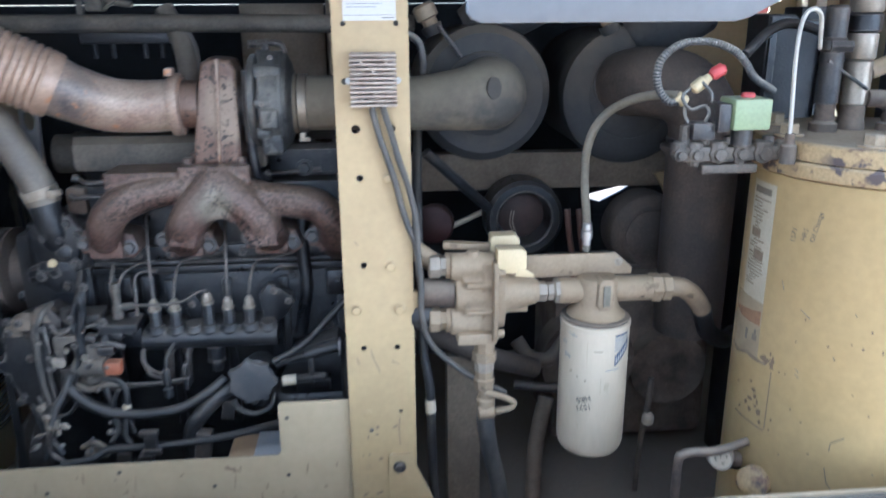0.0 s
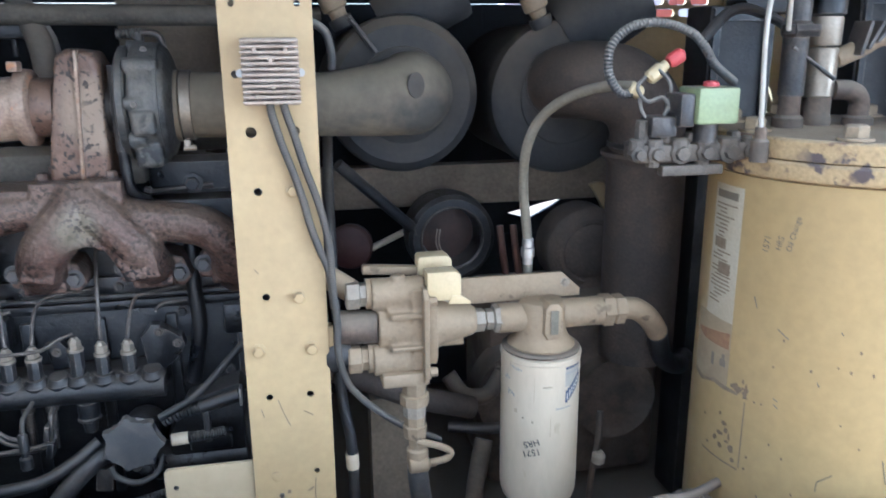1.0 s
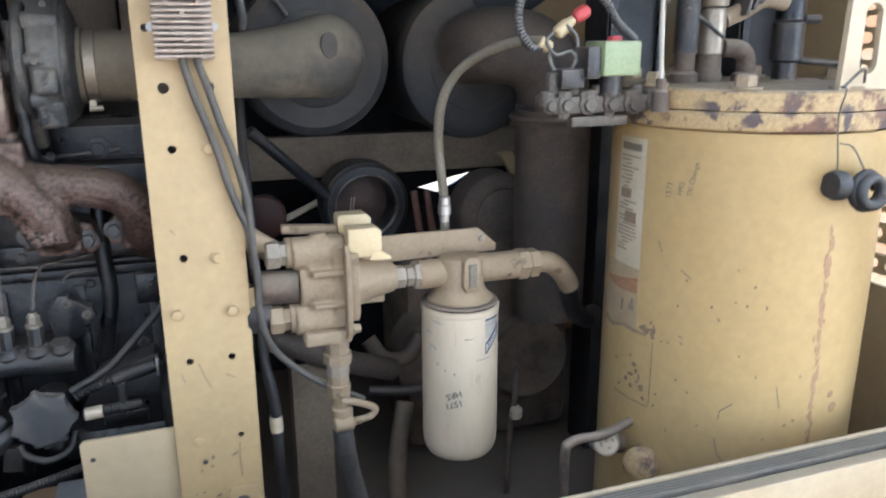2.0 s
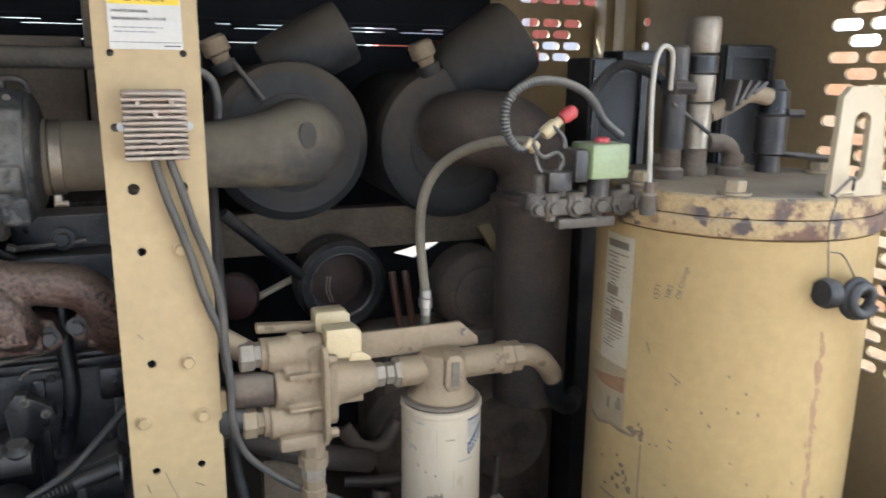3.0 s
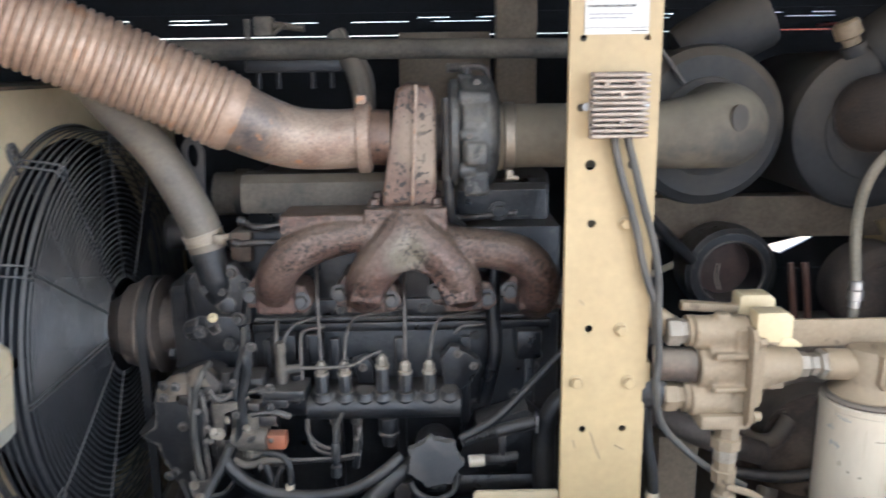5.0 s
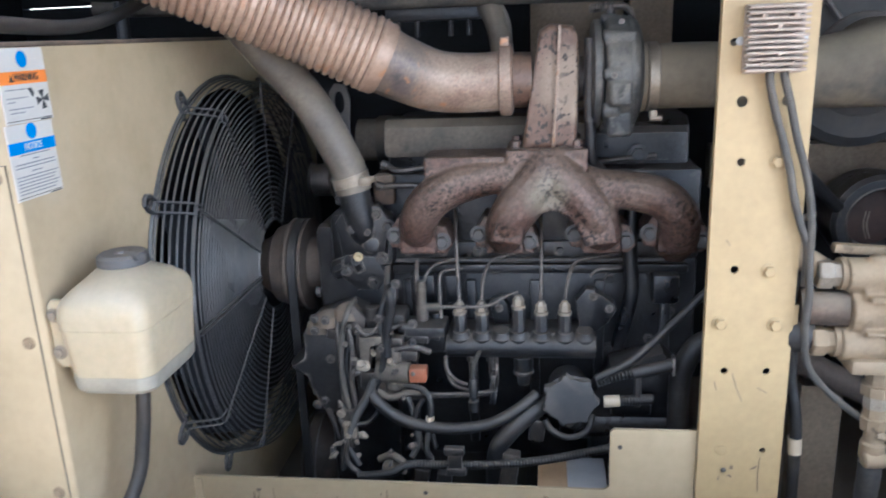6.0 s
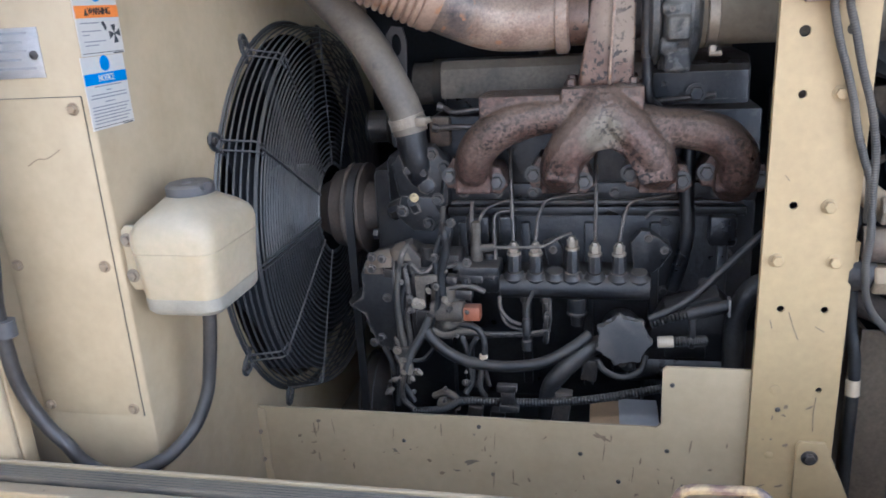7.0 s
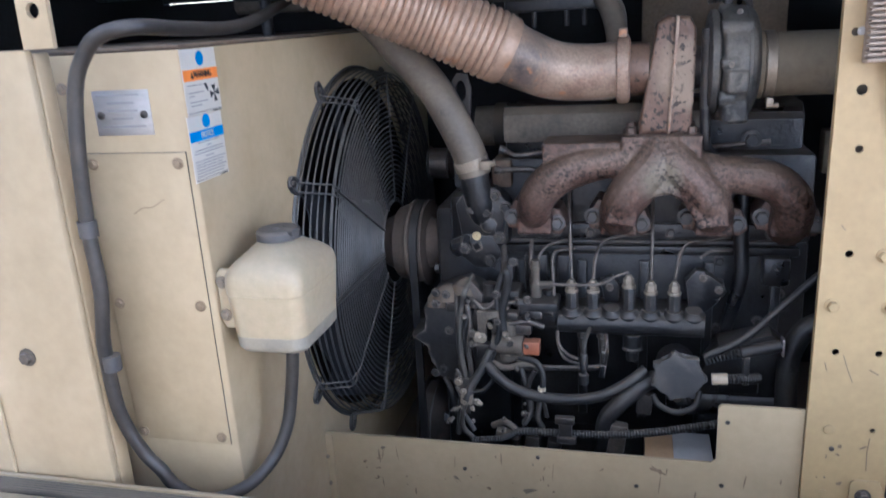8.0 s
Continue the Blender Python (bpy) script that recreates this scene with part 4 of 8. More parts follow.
# injection pump and its lines
bm = bmesh.new()
box(bm, -0.525, -0.232, 1.615, 1.70, 0.892, 0.945, 0.010)
rod(bm, (-0.525, 1.622, 0.915), (-0.232, 1.622, 0.915), 0.024, seg=20)
pump = part("injection_pump", bm, BLACK_DUSTY, engine, "black in-line injection pump")
PUMP_X = (-0.497, -0.453, -0.381, -0.337, -0.291)
for k, a in enumerate((-0.497, -0.453, -0.415, -0.381, -0.337, -0.291, -0.252)):
    bm = bmesh.new()
    lathe(bm, (a, 1.628, 0.915), (0, -0.25, 1), ((0, 0.0235), (0.024, 0.0235), (0.030, 0.018), (0.036, 0.016)), 18)
    part("barrel", bm, BLACK_DUSTY, pump)
    if a in PUMP_X:
        bm = bmesh.new()
        top = 1.0 if a != -0.381 else 1.012
        lathe(bm, (a, 1.622, 0.940), (0, 0, 1), ((0, 0.0135), (top - 0.962, 0.0135), (top - 0.958, 0.0120)), 8)
        part("delivery_valve", bm, BLACK_DUSTY, pump)
        bm = bmesh.new()
        lathe(bm, (a, 1.622, top - 0.019), (0, 0, 1), ((0, 0.0120), (0.001, 0.0142), (0.006, 0.0142), (0.0075, 0.0115)), 16)
        part("collar", bm, STEEL, pump, "dull steel collar")
        bm = bmesh.new()
        lathe(bm, (a, 1.622, top - 0.0115), (0, 0, 1), ((0, 0.0112), (0.013, 0.0112), (0.016, 0.0075), (0.020, 0.0065)), 6)
        part("union_nut", bm, STEEL, pump)
bm = bmesh.new()
prism(bm, [(-0.262, 0.945), (-0.270, 1.005), (-0.250, 1.030), (-0.232, 1.028), (-0.222, 1.012), (-0.196, 1.005), (-0.190, 0.985), (-0.210, 0.955), (-0.235, 0.935)], 1, 1.632, 1.66, 0.005)
part("governor_plate", bm, BLACK, pump)
bm = bmesh.new()
prism(bm, [(-0.43, 0.95), (-0.44, 1.0), (-0.415, 1.01), (-0.40, 0.99), (-0.40, 0.95)], 1, 1.645, 1.665, 0.004)
part("mounting_plate", bm, BLACK, pump)
for a, z in ((-0.236, 1.015), (-0.205, 0.99), (-0.42, 0.985)):
    bolt(pump, (a, 1.632 if a > -0.3 else 1.645, z), (0, -1, 0), 0.006, DARK_STEEL)
for a in (-0.474, -0.434):
    bm = bmesh.new()
    lathe(bm, (a, 1.62, 0.895), (0, 0, -1), ((0, 0.012), (0.012, 0.012), (0.014, 0.008), (0.05, 0.007), (0.052, 0.005), (0.09, 0.004)), 12)
    part("drain_fitting", bm, DARK_STEEL, pump)
bm = bmesh.new()
lathe(bm, (-0.372, 1.622, 0.893), (0, 0, -1), ((0, 0.020), (0.03, 0.019), (0.032, 0.021), (0.036, 0.021), (0.038, 0.014), (0.06, 0.012)), 16)
part("feed_pump", bm, BLACK_DUSTY, pump)
bm = bmesh.new()
box(bm, -0.575, -0.526, 1.61, 1.68, 0.90, 0.955, 0.008)
rod(bm, (-0.545, 1.62, 0.955), (-0.545, 1.62, 0.985), 0.011)
part("timer_housing", bm, BLACK, pump)


def fuel_line(*pts):
    b = bmesh.new()
    tube(b, pts, 0.0036, 8)
    part("fuel_line", b, DARK_STEEL, engine, "dull steel fuel line")


fuel_line((-0.497, 1.624, 1.01), (-0.5, 1.635, 1.09), (-0.503, 1.66, 1.165), (-0.505, 1.69, 1.2))
fuel_line((-0.453, 1.624, 1.01), (-0.448, 1.635, 1.055), (-0.433, 1.638, 1.085), (-0.4, 1.64, 1.097), (-0.34, 1.66, 1.1))
fuel_line((-0.337, 1.624, 1.01), (-0.336, 1.635, 1.08), (-0.336, 1.66, 1.15), (-0.337, 1.69, 1.19))
fuel_line((-0.291, 1.624, 1.01), (-0.281, 1.635, 1.062), (-0.267, 1.638, 1.085), (-0.24, 1.64, 1.09), (-0.185, 1.66, 1.095))
fuel_line((-0.241, 1.65, 1.05), (-0.225, 1.65, 1.064), (-0.2, 1.65, 1.066), (-0.15, 1.67, 1.064))
fuel_line((-0.571, 1.62, 1.03), (-0.563, 1.635, 1.058), (-0.545, 1.65, 1.075), (-0.5, 1.67, 1.085))
fuel_line((-0.565, 1.615, 1.0), (-0.511, 1.61, 1.0), (-0.441, 1.61, 1.003), (-0.405, 1.615, 1.02), (-0.382, 1.624, 1.026))
fuel_line((-0.527, 1.61, 0.895), (-0.522, 1.59, 0.872), (-0.508, 1.58, 0.847), (-0.47, 1.58, 0.832))
fuel_line((-0.43, 1.6, 0.85), (-0.43, 1.59, 0.83), (-0.46, 1.585, 0.822), (-0.52, 1.585, 0.82), (-0.6, 1.58, 0.815))
bm = bmesh.new()
lathe(bm, (-0.569, 1.605, 0.930), (0.0, 0, 1), ((0, 0.008), (0.035, 0.009), (0.04, 0.012), (0.07, 0.012), (0.075, 0.009), (0.10, 0.009), (0.105, 0.011), (0.125, 0.009)), 12)
rod(bm, (-0.565, 1.605, 1.0), (-0.535, 1.61, 1.0), 0.0085)
part("tee_fitting", bm, GRIMY, engine, "dusty steel fuel tee")

# block details
bm = bmesh.new()
tube(bm, [(-0.165, 1.655, 1.20), (-0.167, 1.648, 1.10), (-0.163, 1.645, 1.02), (-0.175, 1.65, 0.95), (-0.185, 1.66, 0.90)], 0.014)
part("breather_pipe", bm, BLACK, engine)
for a in (-0.60, -0.53, -0.46, -0.37, -0.30, -0.22, -0.11):
    bolt(engine, (a, 1.662, 1.10), (0, -1, 0), 0.008, BLACK_DUSTY)
for a, z in ((-0.56, 1.052), (-0.50, 1.055), (-0.43, 1.05), (-0.20, 1.03), (-0.10, 1.04), (-0.08, 0.96), (-0.12, 0.90), (-0.44, 0.87), (-0.20, 0.88)):
    bolt(engine, (a, 1.70, z), (0, -1, 0), 0.008, BLACK_DUSTY)
bm = bmesh.new()
box(bm, -0.64, -0.05, 1.682, 1.6995, 1.045, 1.064, 0.004)
part("block_rail", bm, BLACK, engine)
bm = bmesh.new()
rod(bm, (-0.63, 1.678, 1.075), (-0.06, 1.678, 1.075), 0.006, seg=10)
part("gallery_pipe", bm, BLACK_DUSTY, engine)
for a, w in ((-0.60, 0.05), (-0.53, 0.03), (-0.12, 0.05)):
    bm = bmesh.new()
    box(bm, a, a + w, 1.655, 1.70, 0.99, 1.05, 0.006)
    part("cover_plate", bm, BLACK, engine)
bm = bmesh.new()
prism(bm, [(-0.24, 0.62), (-0.24, 0.80), (-0.20, 0.87), (-0.10, 0.90), (-0.05, 0.85), (-0.05, 0.62)], 1, 1.63, 1.70, 0.01)
part("flywheel_housing", bm, BLACK, engine)
bm = bmesh.new()
rod(bm, (-0.27, 1.66, 0.735), (-0.06, 1.66, 0.735), 0.038, seg=24)
rod(bm, (-0.30, 1.66, 0.735), (-0.27, 1.66, 0.735), 0.026, seg=20)
box(bm, -0.20, -0.12, 1.62, 1.66, 0.765, 0.795, 0.006)
part("starter_motor", bm, BLACK, engine)

# oil filler with a star-shaped cap
star = []
for k in range(48):
    a = 2 * math.pi * k / 48
    r = 0.047 + 0.0075 * math.cos(7 * a + 0.4) + 0.0012 * math.cos(14 * a + 0.8)
    star.append((-0.283 + r * math.cos(a), 0.842 + r * math.sin(a) * 0.98))
bm = bmesh.new()
prism(bm, star, 1, 1.528, 1.548, 0.004)
part("oil_filler_cap", bm, CAPGREY, engine, "dusty grey six-lobed oil filler cap")
bm = bmesh.new()
lathe(bm, (-0.283, 1.55, 0.840), (0, 1, -0.25), ((0, 0.042), (0.02, 0.040), (0.06, 0.036), (0.12, 0.04)), 24)
part("filler_neck", bm, BLACK, engine)
bm = bmesh.new()
ribbed(bm, [(-0.283, 1.55, 0.79), (-0.27, 1.57, 0.772), (-0.24, 1.58, 0.78)], 0.012, 0.002, 0.006)
part("breather_coil", bm, RUBBER, engine)
bm = bmesh.new()
tube(bm, [(-0.235, 1.545, 0.882), (-0.169, 1.55, 0.918), (-0.103, 1.555, 0.984), (-0.048, 1.56, 1.042), (0.0, 1.58, 1.08)], 0.0072)
part("dipstick_hose", bm, RUBBER, engine, "dusty grey-brown hose")
bm = bmesh.new()
ribbed(bm, [(-0.232, 1.56, 0.868), (-0.20, 1.56, 0.880), (-0.165, 1.56, 0.888)], 0.0115, 0.003, 0.007)
part("spring_hose", bm, RUBBER, engine)
bm = bmesh.new()
rod(bm, (-0.165, 1.56, 0.888), (-0.095, 1.56, 0.906), 0.013, seg=14)
box(bm, -0.162, -0.150, 1.55, 1.57, 0.82, 0.895, 0.003)
part("sensor_body", bm, BLACK_DUSTY, engine)
bm = bmesh.new()
box(bm, -0.0945, -0.090, 1.548, 1.572, 0.888, 0.922, 0.001)
part("sensor_clip", bm, BRIGHT, engine, "bright clip")
bm = bmesh.new()
rod(bm, (-0.219, 1.55, 0.833), (-0.190, 1.55, 0.835), 0.0115, seg=18)
part("white_sleeve", bm, WHITE, engine, "white plastic sleeve")
bm = bmesh.new()
ribbed(bm, [(-0.190, 1.55, 0.835), (-0.165, 1.552, 0.836), (-0.13, 1.57, 0.83)], 0.0105, 0.002, 0.005)
part("sleeve_hose", bm, RUBBER, engine)
bm = bmesh.new()
tube(bm, [(-0.010, 1.60, 0.945), (-0.045, 1.60, 0.925), (-0.068, 1.60, 0.880), (-0.073, 1.60, 0.82), (-0.070, 1.60, 0.72), (-0.07, 1.61, 0.58)], 0.021, 16)
part("coolant_elbow_hose", bm, RUBBER, engine)
# harnesses
bm = bmesh.new()
tube(bm, [(-0.672, 1.54, 0.86), (-0.656, 1.53, 0.836), (-0.621, 1.525, 0.806), (-0.574, 1.525, 0.787), (-0.505, 1.525, 0.781), (-0.436, 1.53, 0.790), (-0.385, 1.54, 0.815), (-0.345, 1.56, 0.84)], 0.0115)
part("lower_hose", bm, RUBBER, engine)
bm = bmesh.new()
tube(bm, [(-0.325, 1.575, 0.815), (-0.355, 1.555, 0.805), (-0.40, 1.54, 0.765), (-0.425, 1.54, 0.72), (-0.43, 1.55, 0.60)], 0.018, 16)
part("harness_branch", bm, RUBBER, engine)
bm = bmesh.new()
ribbed(bm, [(-0.70, 1.52, 0.672), (-0.636, 1.515, 0.684), (-0.593, 1.51, 0.708), (-0.528, 1.51, 0.710), (-0.435, 1.51, 0.714), (-0.335, 1.51, 0.727), (-0.205, 1.52, 0.752)], 0.009, 0.0016, 0.006)
part("wire_harness", bm, RUBBER, engine)
bm = bmesh.new()
box(bm, -0.522, -0.483, 1.49, 1.505, 0.742, 0.757, 0.002)
box(bm, -0.519, -0.480, 1.49, 1.505, 0.698, 0.712, 0.002)
box(bm, -0.515, -0.488, 1.494, 1.503, 0.712, 0.742, 0.001)
part("harness_clamp", bm, DARK_STEEL, engine, "small steel harness clamp")
for pts in ([(-0.632, 1.60, 1.085), (-0.628, 1.555, 1.048), (-0.641, 1.545, 0.999), (-0.638, 1.54, 0.924), (-0.655, 1.54, 0.865), (-0.692, 1.54, 0.804), (-0.726, 1.54, 0.741), (-0.735, 1.53, 0.68)],
            [(-0.60, 1.55, 0.86), (-0.565, 1.54, 0.855), (-0.55, 1.535, 0.83), (-0.552, 1.53, 0.79), (-0.56, 1.52, 0.74), (-0.55, 1.52, 0.715)],
            [(-0.60, 1.55, 0.84), (-0.585, 1.54, 0.80), (-0.575, 1.53, 0.75), (-0.59, 1.52, 0.72)],
            [(-0.70, 1.56, 0.96), (-0.715, 1.55, 0.90), (-0.705, 1.55, 0.82), (-0.73, 1.54, 0.75), (-0.70, 1.53, 0.69)]):
    bm = bmesh.new()
    tube(bm, pts, 0.0062, 10)
    part("wire", bm, RUBBER, engine)
bm = bmesh.new()
rod(bm, (-0.552, 1.53, 0.803), (-0.552, 1.53, 0.787), 0.0085)
part("wire_tag", bm, WHITE, engine, "white wire tag")
bm = bmesh.new()
lathe(bm, (-0.468, 1.555, 0.872), (0, 0, -1), ((0, 0.006), (0.004, 0.0085), (0.034, 0.0085), (0.037, 0.006), (0.044, 0.006), (0.047, 0.0105), (0.066, 0.0105), (0.070, 0.007)), 14)
tube(bm, [(-0.468, 1.556, 0.872), (-0.466, 1.565, 0.895), (-0.458, 1.60, 0.91)], 0.0045, 8)
part("lead_connector", bm, RUBBER, engine, "shiny black lead connector")
bm = bmesh.new()
tube(bm, [(-0.330, 1.55, 0.792), (-0.318, 1.545, 0.772), (-0.285, 1.54, 0.760), (-0.250, 1.545, 0.772), (-0.240, 1.56, 0.800)], 0.0062, 12)
part("drooping_lead", bm, RUBBER, engine)
# solenoid group with an orange-brown plug
bm = bmesh.new()
prism(bm, [(-0.682, 0.965), (-0.638, 0.968), (-0.636, 0.953), (-0.664, 0.95), (-0.666, 0.90), (-0.682, 0.898)], 1, 1.53, 1.545, 0.003)
part("cream_bracket", bm, GRIMY, engine, "pale steel bracket")
bolt(engine, (-0.674, 1.53, 0.908), (0, -1, 0), 0.008, STEEL)
bm = bmesh.new()
rod(bm, (-0.655, 1.555, 0.885), (-0.590, 1.55, 0.885), 0.021, seg=18)
rod(bm, (-0.625, 1.56, 0.94), (-0.625, 1.56, 0.85), 0.017, seg=16)
box(bm, -0.66, -0.60, 1.56, 1.62, 0.83, 0.93, 0.006)
part("stop_solenoid", bm, GRIMY, engine, "dusty aluminium solenoid")
bm = bmesh.new()
box(bm, -0.590, -0.556, 1.535, 1.562, 0.871, 0.900, 0.003)
part("plug", bm, CONNECT, engine, "orange-brown plastic plug")
bm = bmesh.new()
box(bm, -0.60, -0.52, 1.56, 1.63, 0.955, 0.975, 0.004)
box(bm, -0.69, -0.60, 1.575, 1.64, 0.965, 0.995, 0.006)
rod(bm, (-0.66, 1.57, 0.99), (-0.66, 1.57, 1.015), 0.014, seg=12)
rod(bm, (-0.61, 1.57, 0.975), (-0.53, 1.57, 0.955), 0.010, seg=12)
part("linkage", bm, BLACK_DUSTY, engine)

# front of the engine: thermostat housing, water pump, pulleys, belt
bm = bmesh.new()
box(bm, -0.757, -0.625, 1.64, 1.75, 1.07, 1.185, 0.02)
tube(bm, [(-0.685, 1.66, 1.10), (-0.682, 1.63, 1.16), (-0.690, 1.62, 1.21), (-0.695, 1.62, 1.25)], 0.031, 18)
prism(bm, [(-0.725, 1.105), (-0.735, 1.17), (-0.71, 1.205), (-0.65, 1.205), (-0.625, 1.175), (-0.64, 1.10)], 1, 1.612, 1.65, 0.006)
lathe(bm, (-0.752, 1.64, 1.066), (0.94, -0.1, 0.33), ((0, 0.014), (0.006, 0.020), (0.03, 0.021), (0.034, 0.017), (0.05, 0.017), (0.055, 0.024), (0.07, 0.022)), 10)
prism(bm, [(-0.70, 1.03), (-0.735, 1.06), (-0.72, 1.11), (-0.66, 1.11), (-0.64, 1.06), (-0.66, 1.03)], 1, 1.62, 1.66, 0.006)
lathe(bm, (-0.665, 1.625, 1.125), (0, -1, 0.2), ((0, 0.018), (0.015, 0.017), (0.018, 0.010)), 8)
thermo = part("thermostat_housing", bm, BLACK, engine, "black thermostat housing")
for a, z in ((-0.692, 1.103), (-0.644, 1.100), (-0.650, 1.190), (-0.628, 1.165), (-0.70, 1.16), (-0.718, 1.075), (-0.665, 1.05), (-0.668, 1.155)):
    bolt(thermo, (a, 1.612, z), (0, -1, 0), 0.0065 if a == -0.692 else 0.009, CREAM if a == -0.692 else BLACK_DUSTY, True, 0.010)
bm = bmesh.new()
box(bm, -0.665, -0.622, 1.66, 1.74, 1.195, 1.255, 0.008)
part("sender_block", bm, BROWN, engine, "rusty sender block")
bm = bmesh.new()
box(bm, -0.80, -0.64, 1.68, 1.98, 0.50, 1.15, 0.02)
for a, z in ((1.70, 0.62), (1.70, 0.75), (1.70, 1.0)):
    lathe(bm, (-0.80, a, z), (-1, 0, 0), ((0, 0.012), (0.01, 0.012)), 6)
part("timing_cover", bm, BLACK, engine)
bm = bmesh.new()
prism(bm, [(-0.795, 0.975), (-0.72, 1.0), (-0.69, 0.985), (-0.685, 0.93), (-0.70, 0.79), (-0.74, 0.775), (-0.765, 0.79), (-0.785, 0.782), (-0.792, 0.83), (-0.808, 0.842), (-0.80, 0.865), (-0.838, 0.875), (-0.842, 0.886), (-0.805, 0.895), (-0.80, 0.925), (-0.812, 0.945)], 1, 1.58, 1.68, 0.006)
for k in range(3):
    lathe(bm, (-0.785, 1.60, 0.82 + k * 0.06), (-1, 0, 0), ((0, 0.010), (0.018, 0.010)), 6)
part("gear_case", bm, BLACK_DUSTY, engine)
bm = bmesh.new()
for cx, cz, rr in ((-0.755, 0.985, 0.034), (-0.715, 1.0, 0.030), (-0.78, 0.97, 0.022)):
    lathe(bm, (cx, 1.585, cz - 0.02), (0, 0.3, 1), ((0, rr), (0.02, rr * 0.95), (0.032, rr * 0.6), (0.038, rr * 0.2)), 18)
part("dusty_hump", bm, BROWN, engine, "brown dust-caked top of the gear case")
bm = bmesh.new()
prism(bm, [(-0.72, 1.0), (-0.70, 1.02), (-0.675, 0.99), (-0.685, 0.80), (-0.70, 0.79), (-0.705, 0.90)], 1, 1.565, 1.579, 0.004)
part("gear_case_rib", bm, DARK_STEEL, engine)
FY, FZ = 1.772, 1.040
bm = bmesh.new()
lathe(bm, (-0.995, FY, FZ), (1, 0, 0), ((0, 0.046), (0.045, 0.048), (0.058, 0.058), (0.075, 0.066), (0.088, 0.084), (0.116, 0.092), (0.121, 0.101), (0.127, 0.101), (0.131, 0.094), (0.150, 0.094), (0.153, 0.101), (0.159, 0.101), (0.161, 0.06), (0.20, 0.05)), 40)
part("fan_pulley", bm, CASING, engine, "dull steel fan pulley")
bm = bmesh.new()
lathe(bm, (-0.878, FY, 0.565), (1, 0, 0), ((0, 0.10), (0.008, 0.11), (0.012, 0.102), (0.034, 0.102), (0.038, 0.11), (0.046, 0.10), (0.10, 0.04)), 40)
part("crank_pulley", bm, DARK_STEEL, engine)
bm = bmesh.new()
loop = []
for k in range(25):
    a = math.pi * k / 24
    loop.append((FY - 0.1 * math.cos(a), FZ + 0.1 * math.sin(a)))
for k in range(25):
    a = math.pi * k / 24
    loop.append((FY + 0.11 * math.cos(a), 0.565 - 0.11 * math.sin(a)))
inner = [(FY + (p - FY) * 0.92, q + (0.006 if q < 0.6 else -0.006)) for p, q in loop]
a0 = [bm.verts.new((-0.863, *p)) for p in loop]
a1 = [bm.verts.new((-0.846, *p)) for p in loop]
b0 = [bm.verts.new((-0.863, *p)) for p in inner]
b1 = [bm.verts.new((-0.846, *p)) for p in inner]
for p, q in ((a0, a1), (b1, b0), (b0, a0), (a1, b1)):
    skin(bm, p, q)
part("fan_belt", bm, RUBBER, engine)
bm = bmesh.new()
lathe(bm, (-0.872, 1.93, 1.198), (1, 0, 0), ((0, 0.036), (0.004, 0.043), (0.008, 0.038), (0.05, 0.038), (0.055, 0.043), (0.06, 0.036)), 28)
part("idler_pulley", bm, DARK_STEEL, engine)
bm = bmesh.new()
pierced(bm, [(-0.752, 1.30), (-0.718, 1.29), (-0.709, 1.40), (-0.716, 1.428), (-0.738, 1.432), (-0.750, 1.415)], [[(p, 1.395 + (q - 1.395) * 2.0) for p, q in disc(-0.7305, 1.395, 0.011)]], 1, 1.70, 1.708)
box(bm, -0.752, -0.716, 1.69, 1.72, 1.19, 1.30, 0.004)
part("lifting_eye", bm, CAPGREY, engine)
bm = bmesh.new()
rod(bm, (-0.715, 1.79, 1.308), (-0.66, 1.79, 1.308), 0.044, seg=24)
part("cover_end_cap", bm, PIPE_DUST, engine)
bm = bmesh.new()
rod(bm, (-0.672, 1.79, 1.308), (-0.646, 1.79, 1.308), 0.050, seg=24)
part("cover_clamp_ring", bm, DRAB, engine)
for pts in ([(-0.635, 1.67, 1.272), (-0.61, 1.66, 1.263), (-0.56, 1.66, 1.268), (-0.53, 1.67, 1.265)], [(-0.645, 1.66, 1.232), (-0.61, 1.655, 1.235), (-0.57, 1.655, 1.232), (-0.55, 1.66, 1.210)],
            [(-0.23, 1.68, 1.27), (-0.18, 1.67, 1.276), (-0.12, 1.68, 1.28)]):
    bm = bmesh.new()
    tube(bm, pts, 0.006, 10)
    lathe(bm, Vector(pts[0]), (-1, 0, 0.3), ((0, 0.009), (0.012, 0.009)), 10)
    part("return_pipe", bm, DARK_STEEL, engine)
bolt(engine, (-0.155, 1.672, 1.285), (0, -1, 0), 0.013, BLACK_DUSTY)
bm = bmesh.new()
tube(bm, [(-0.44, 1.86, 1.36), (-0.415, 1.80, 1.45), (-0.414, 1.81, 1.49), (-0.428, 1.84, 1.54), (-0.452, 1.88, 1.58), (-0.475, 1.90, 1.62)], 0.023, 16)
part("intake_pipe", bm, COOLANT_HOSE, engine, "dusty intake pipe")
bm = bmesh.new()
tube(bm, [(-0.405, 1.85, 1.42), (-0.402, 1.85, 1.52), (-0.418, 1.86, 1.565), (-0.44, 1.88, 1.60)], 0.008, 10)
part("intake_line", bm, GREY_HOSE, engine)
bm = bmesh.new()
box(bm, -0.66, -0.46, 1.86, 1.96, 1.545, 1.575, 0.006)
for a in (-0.638, -0.597, -0.525, -0.486):
    rod(bm, (a, 1.89, 1.546), (a, 1.89, 1.512), 0.0055)
part("intake_manifold", bm, BLACK_DUSTY, engine)

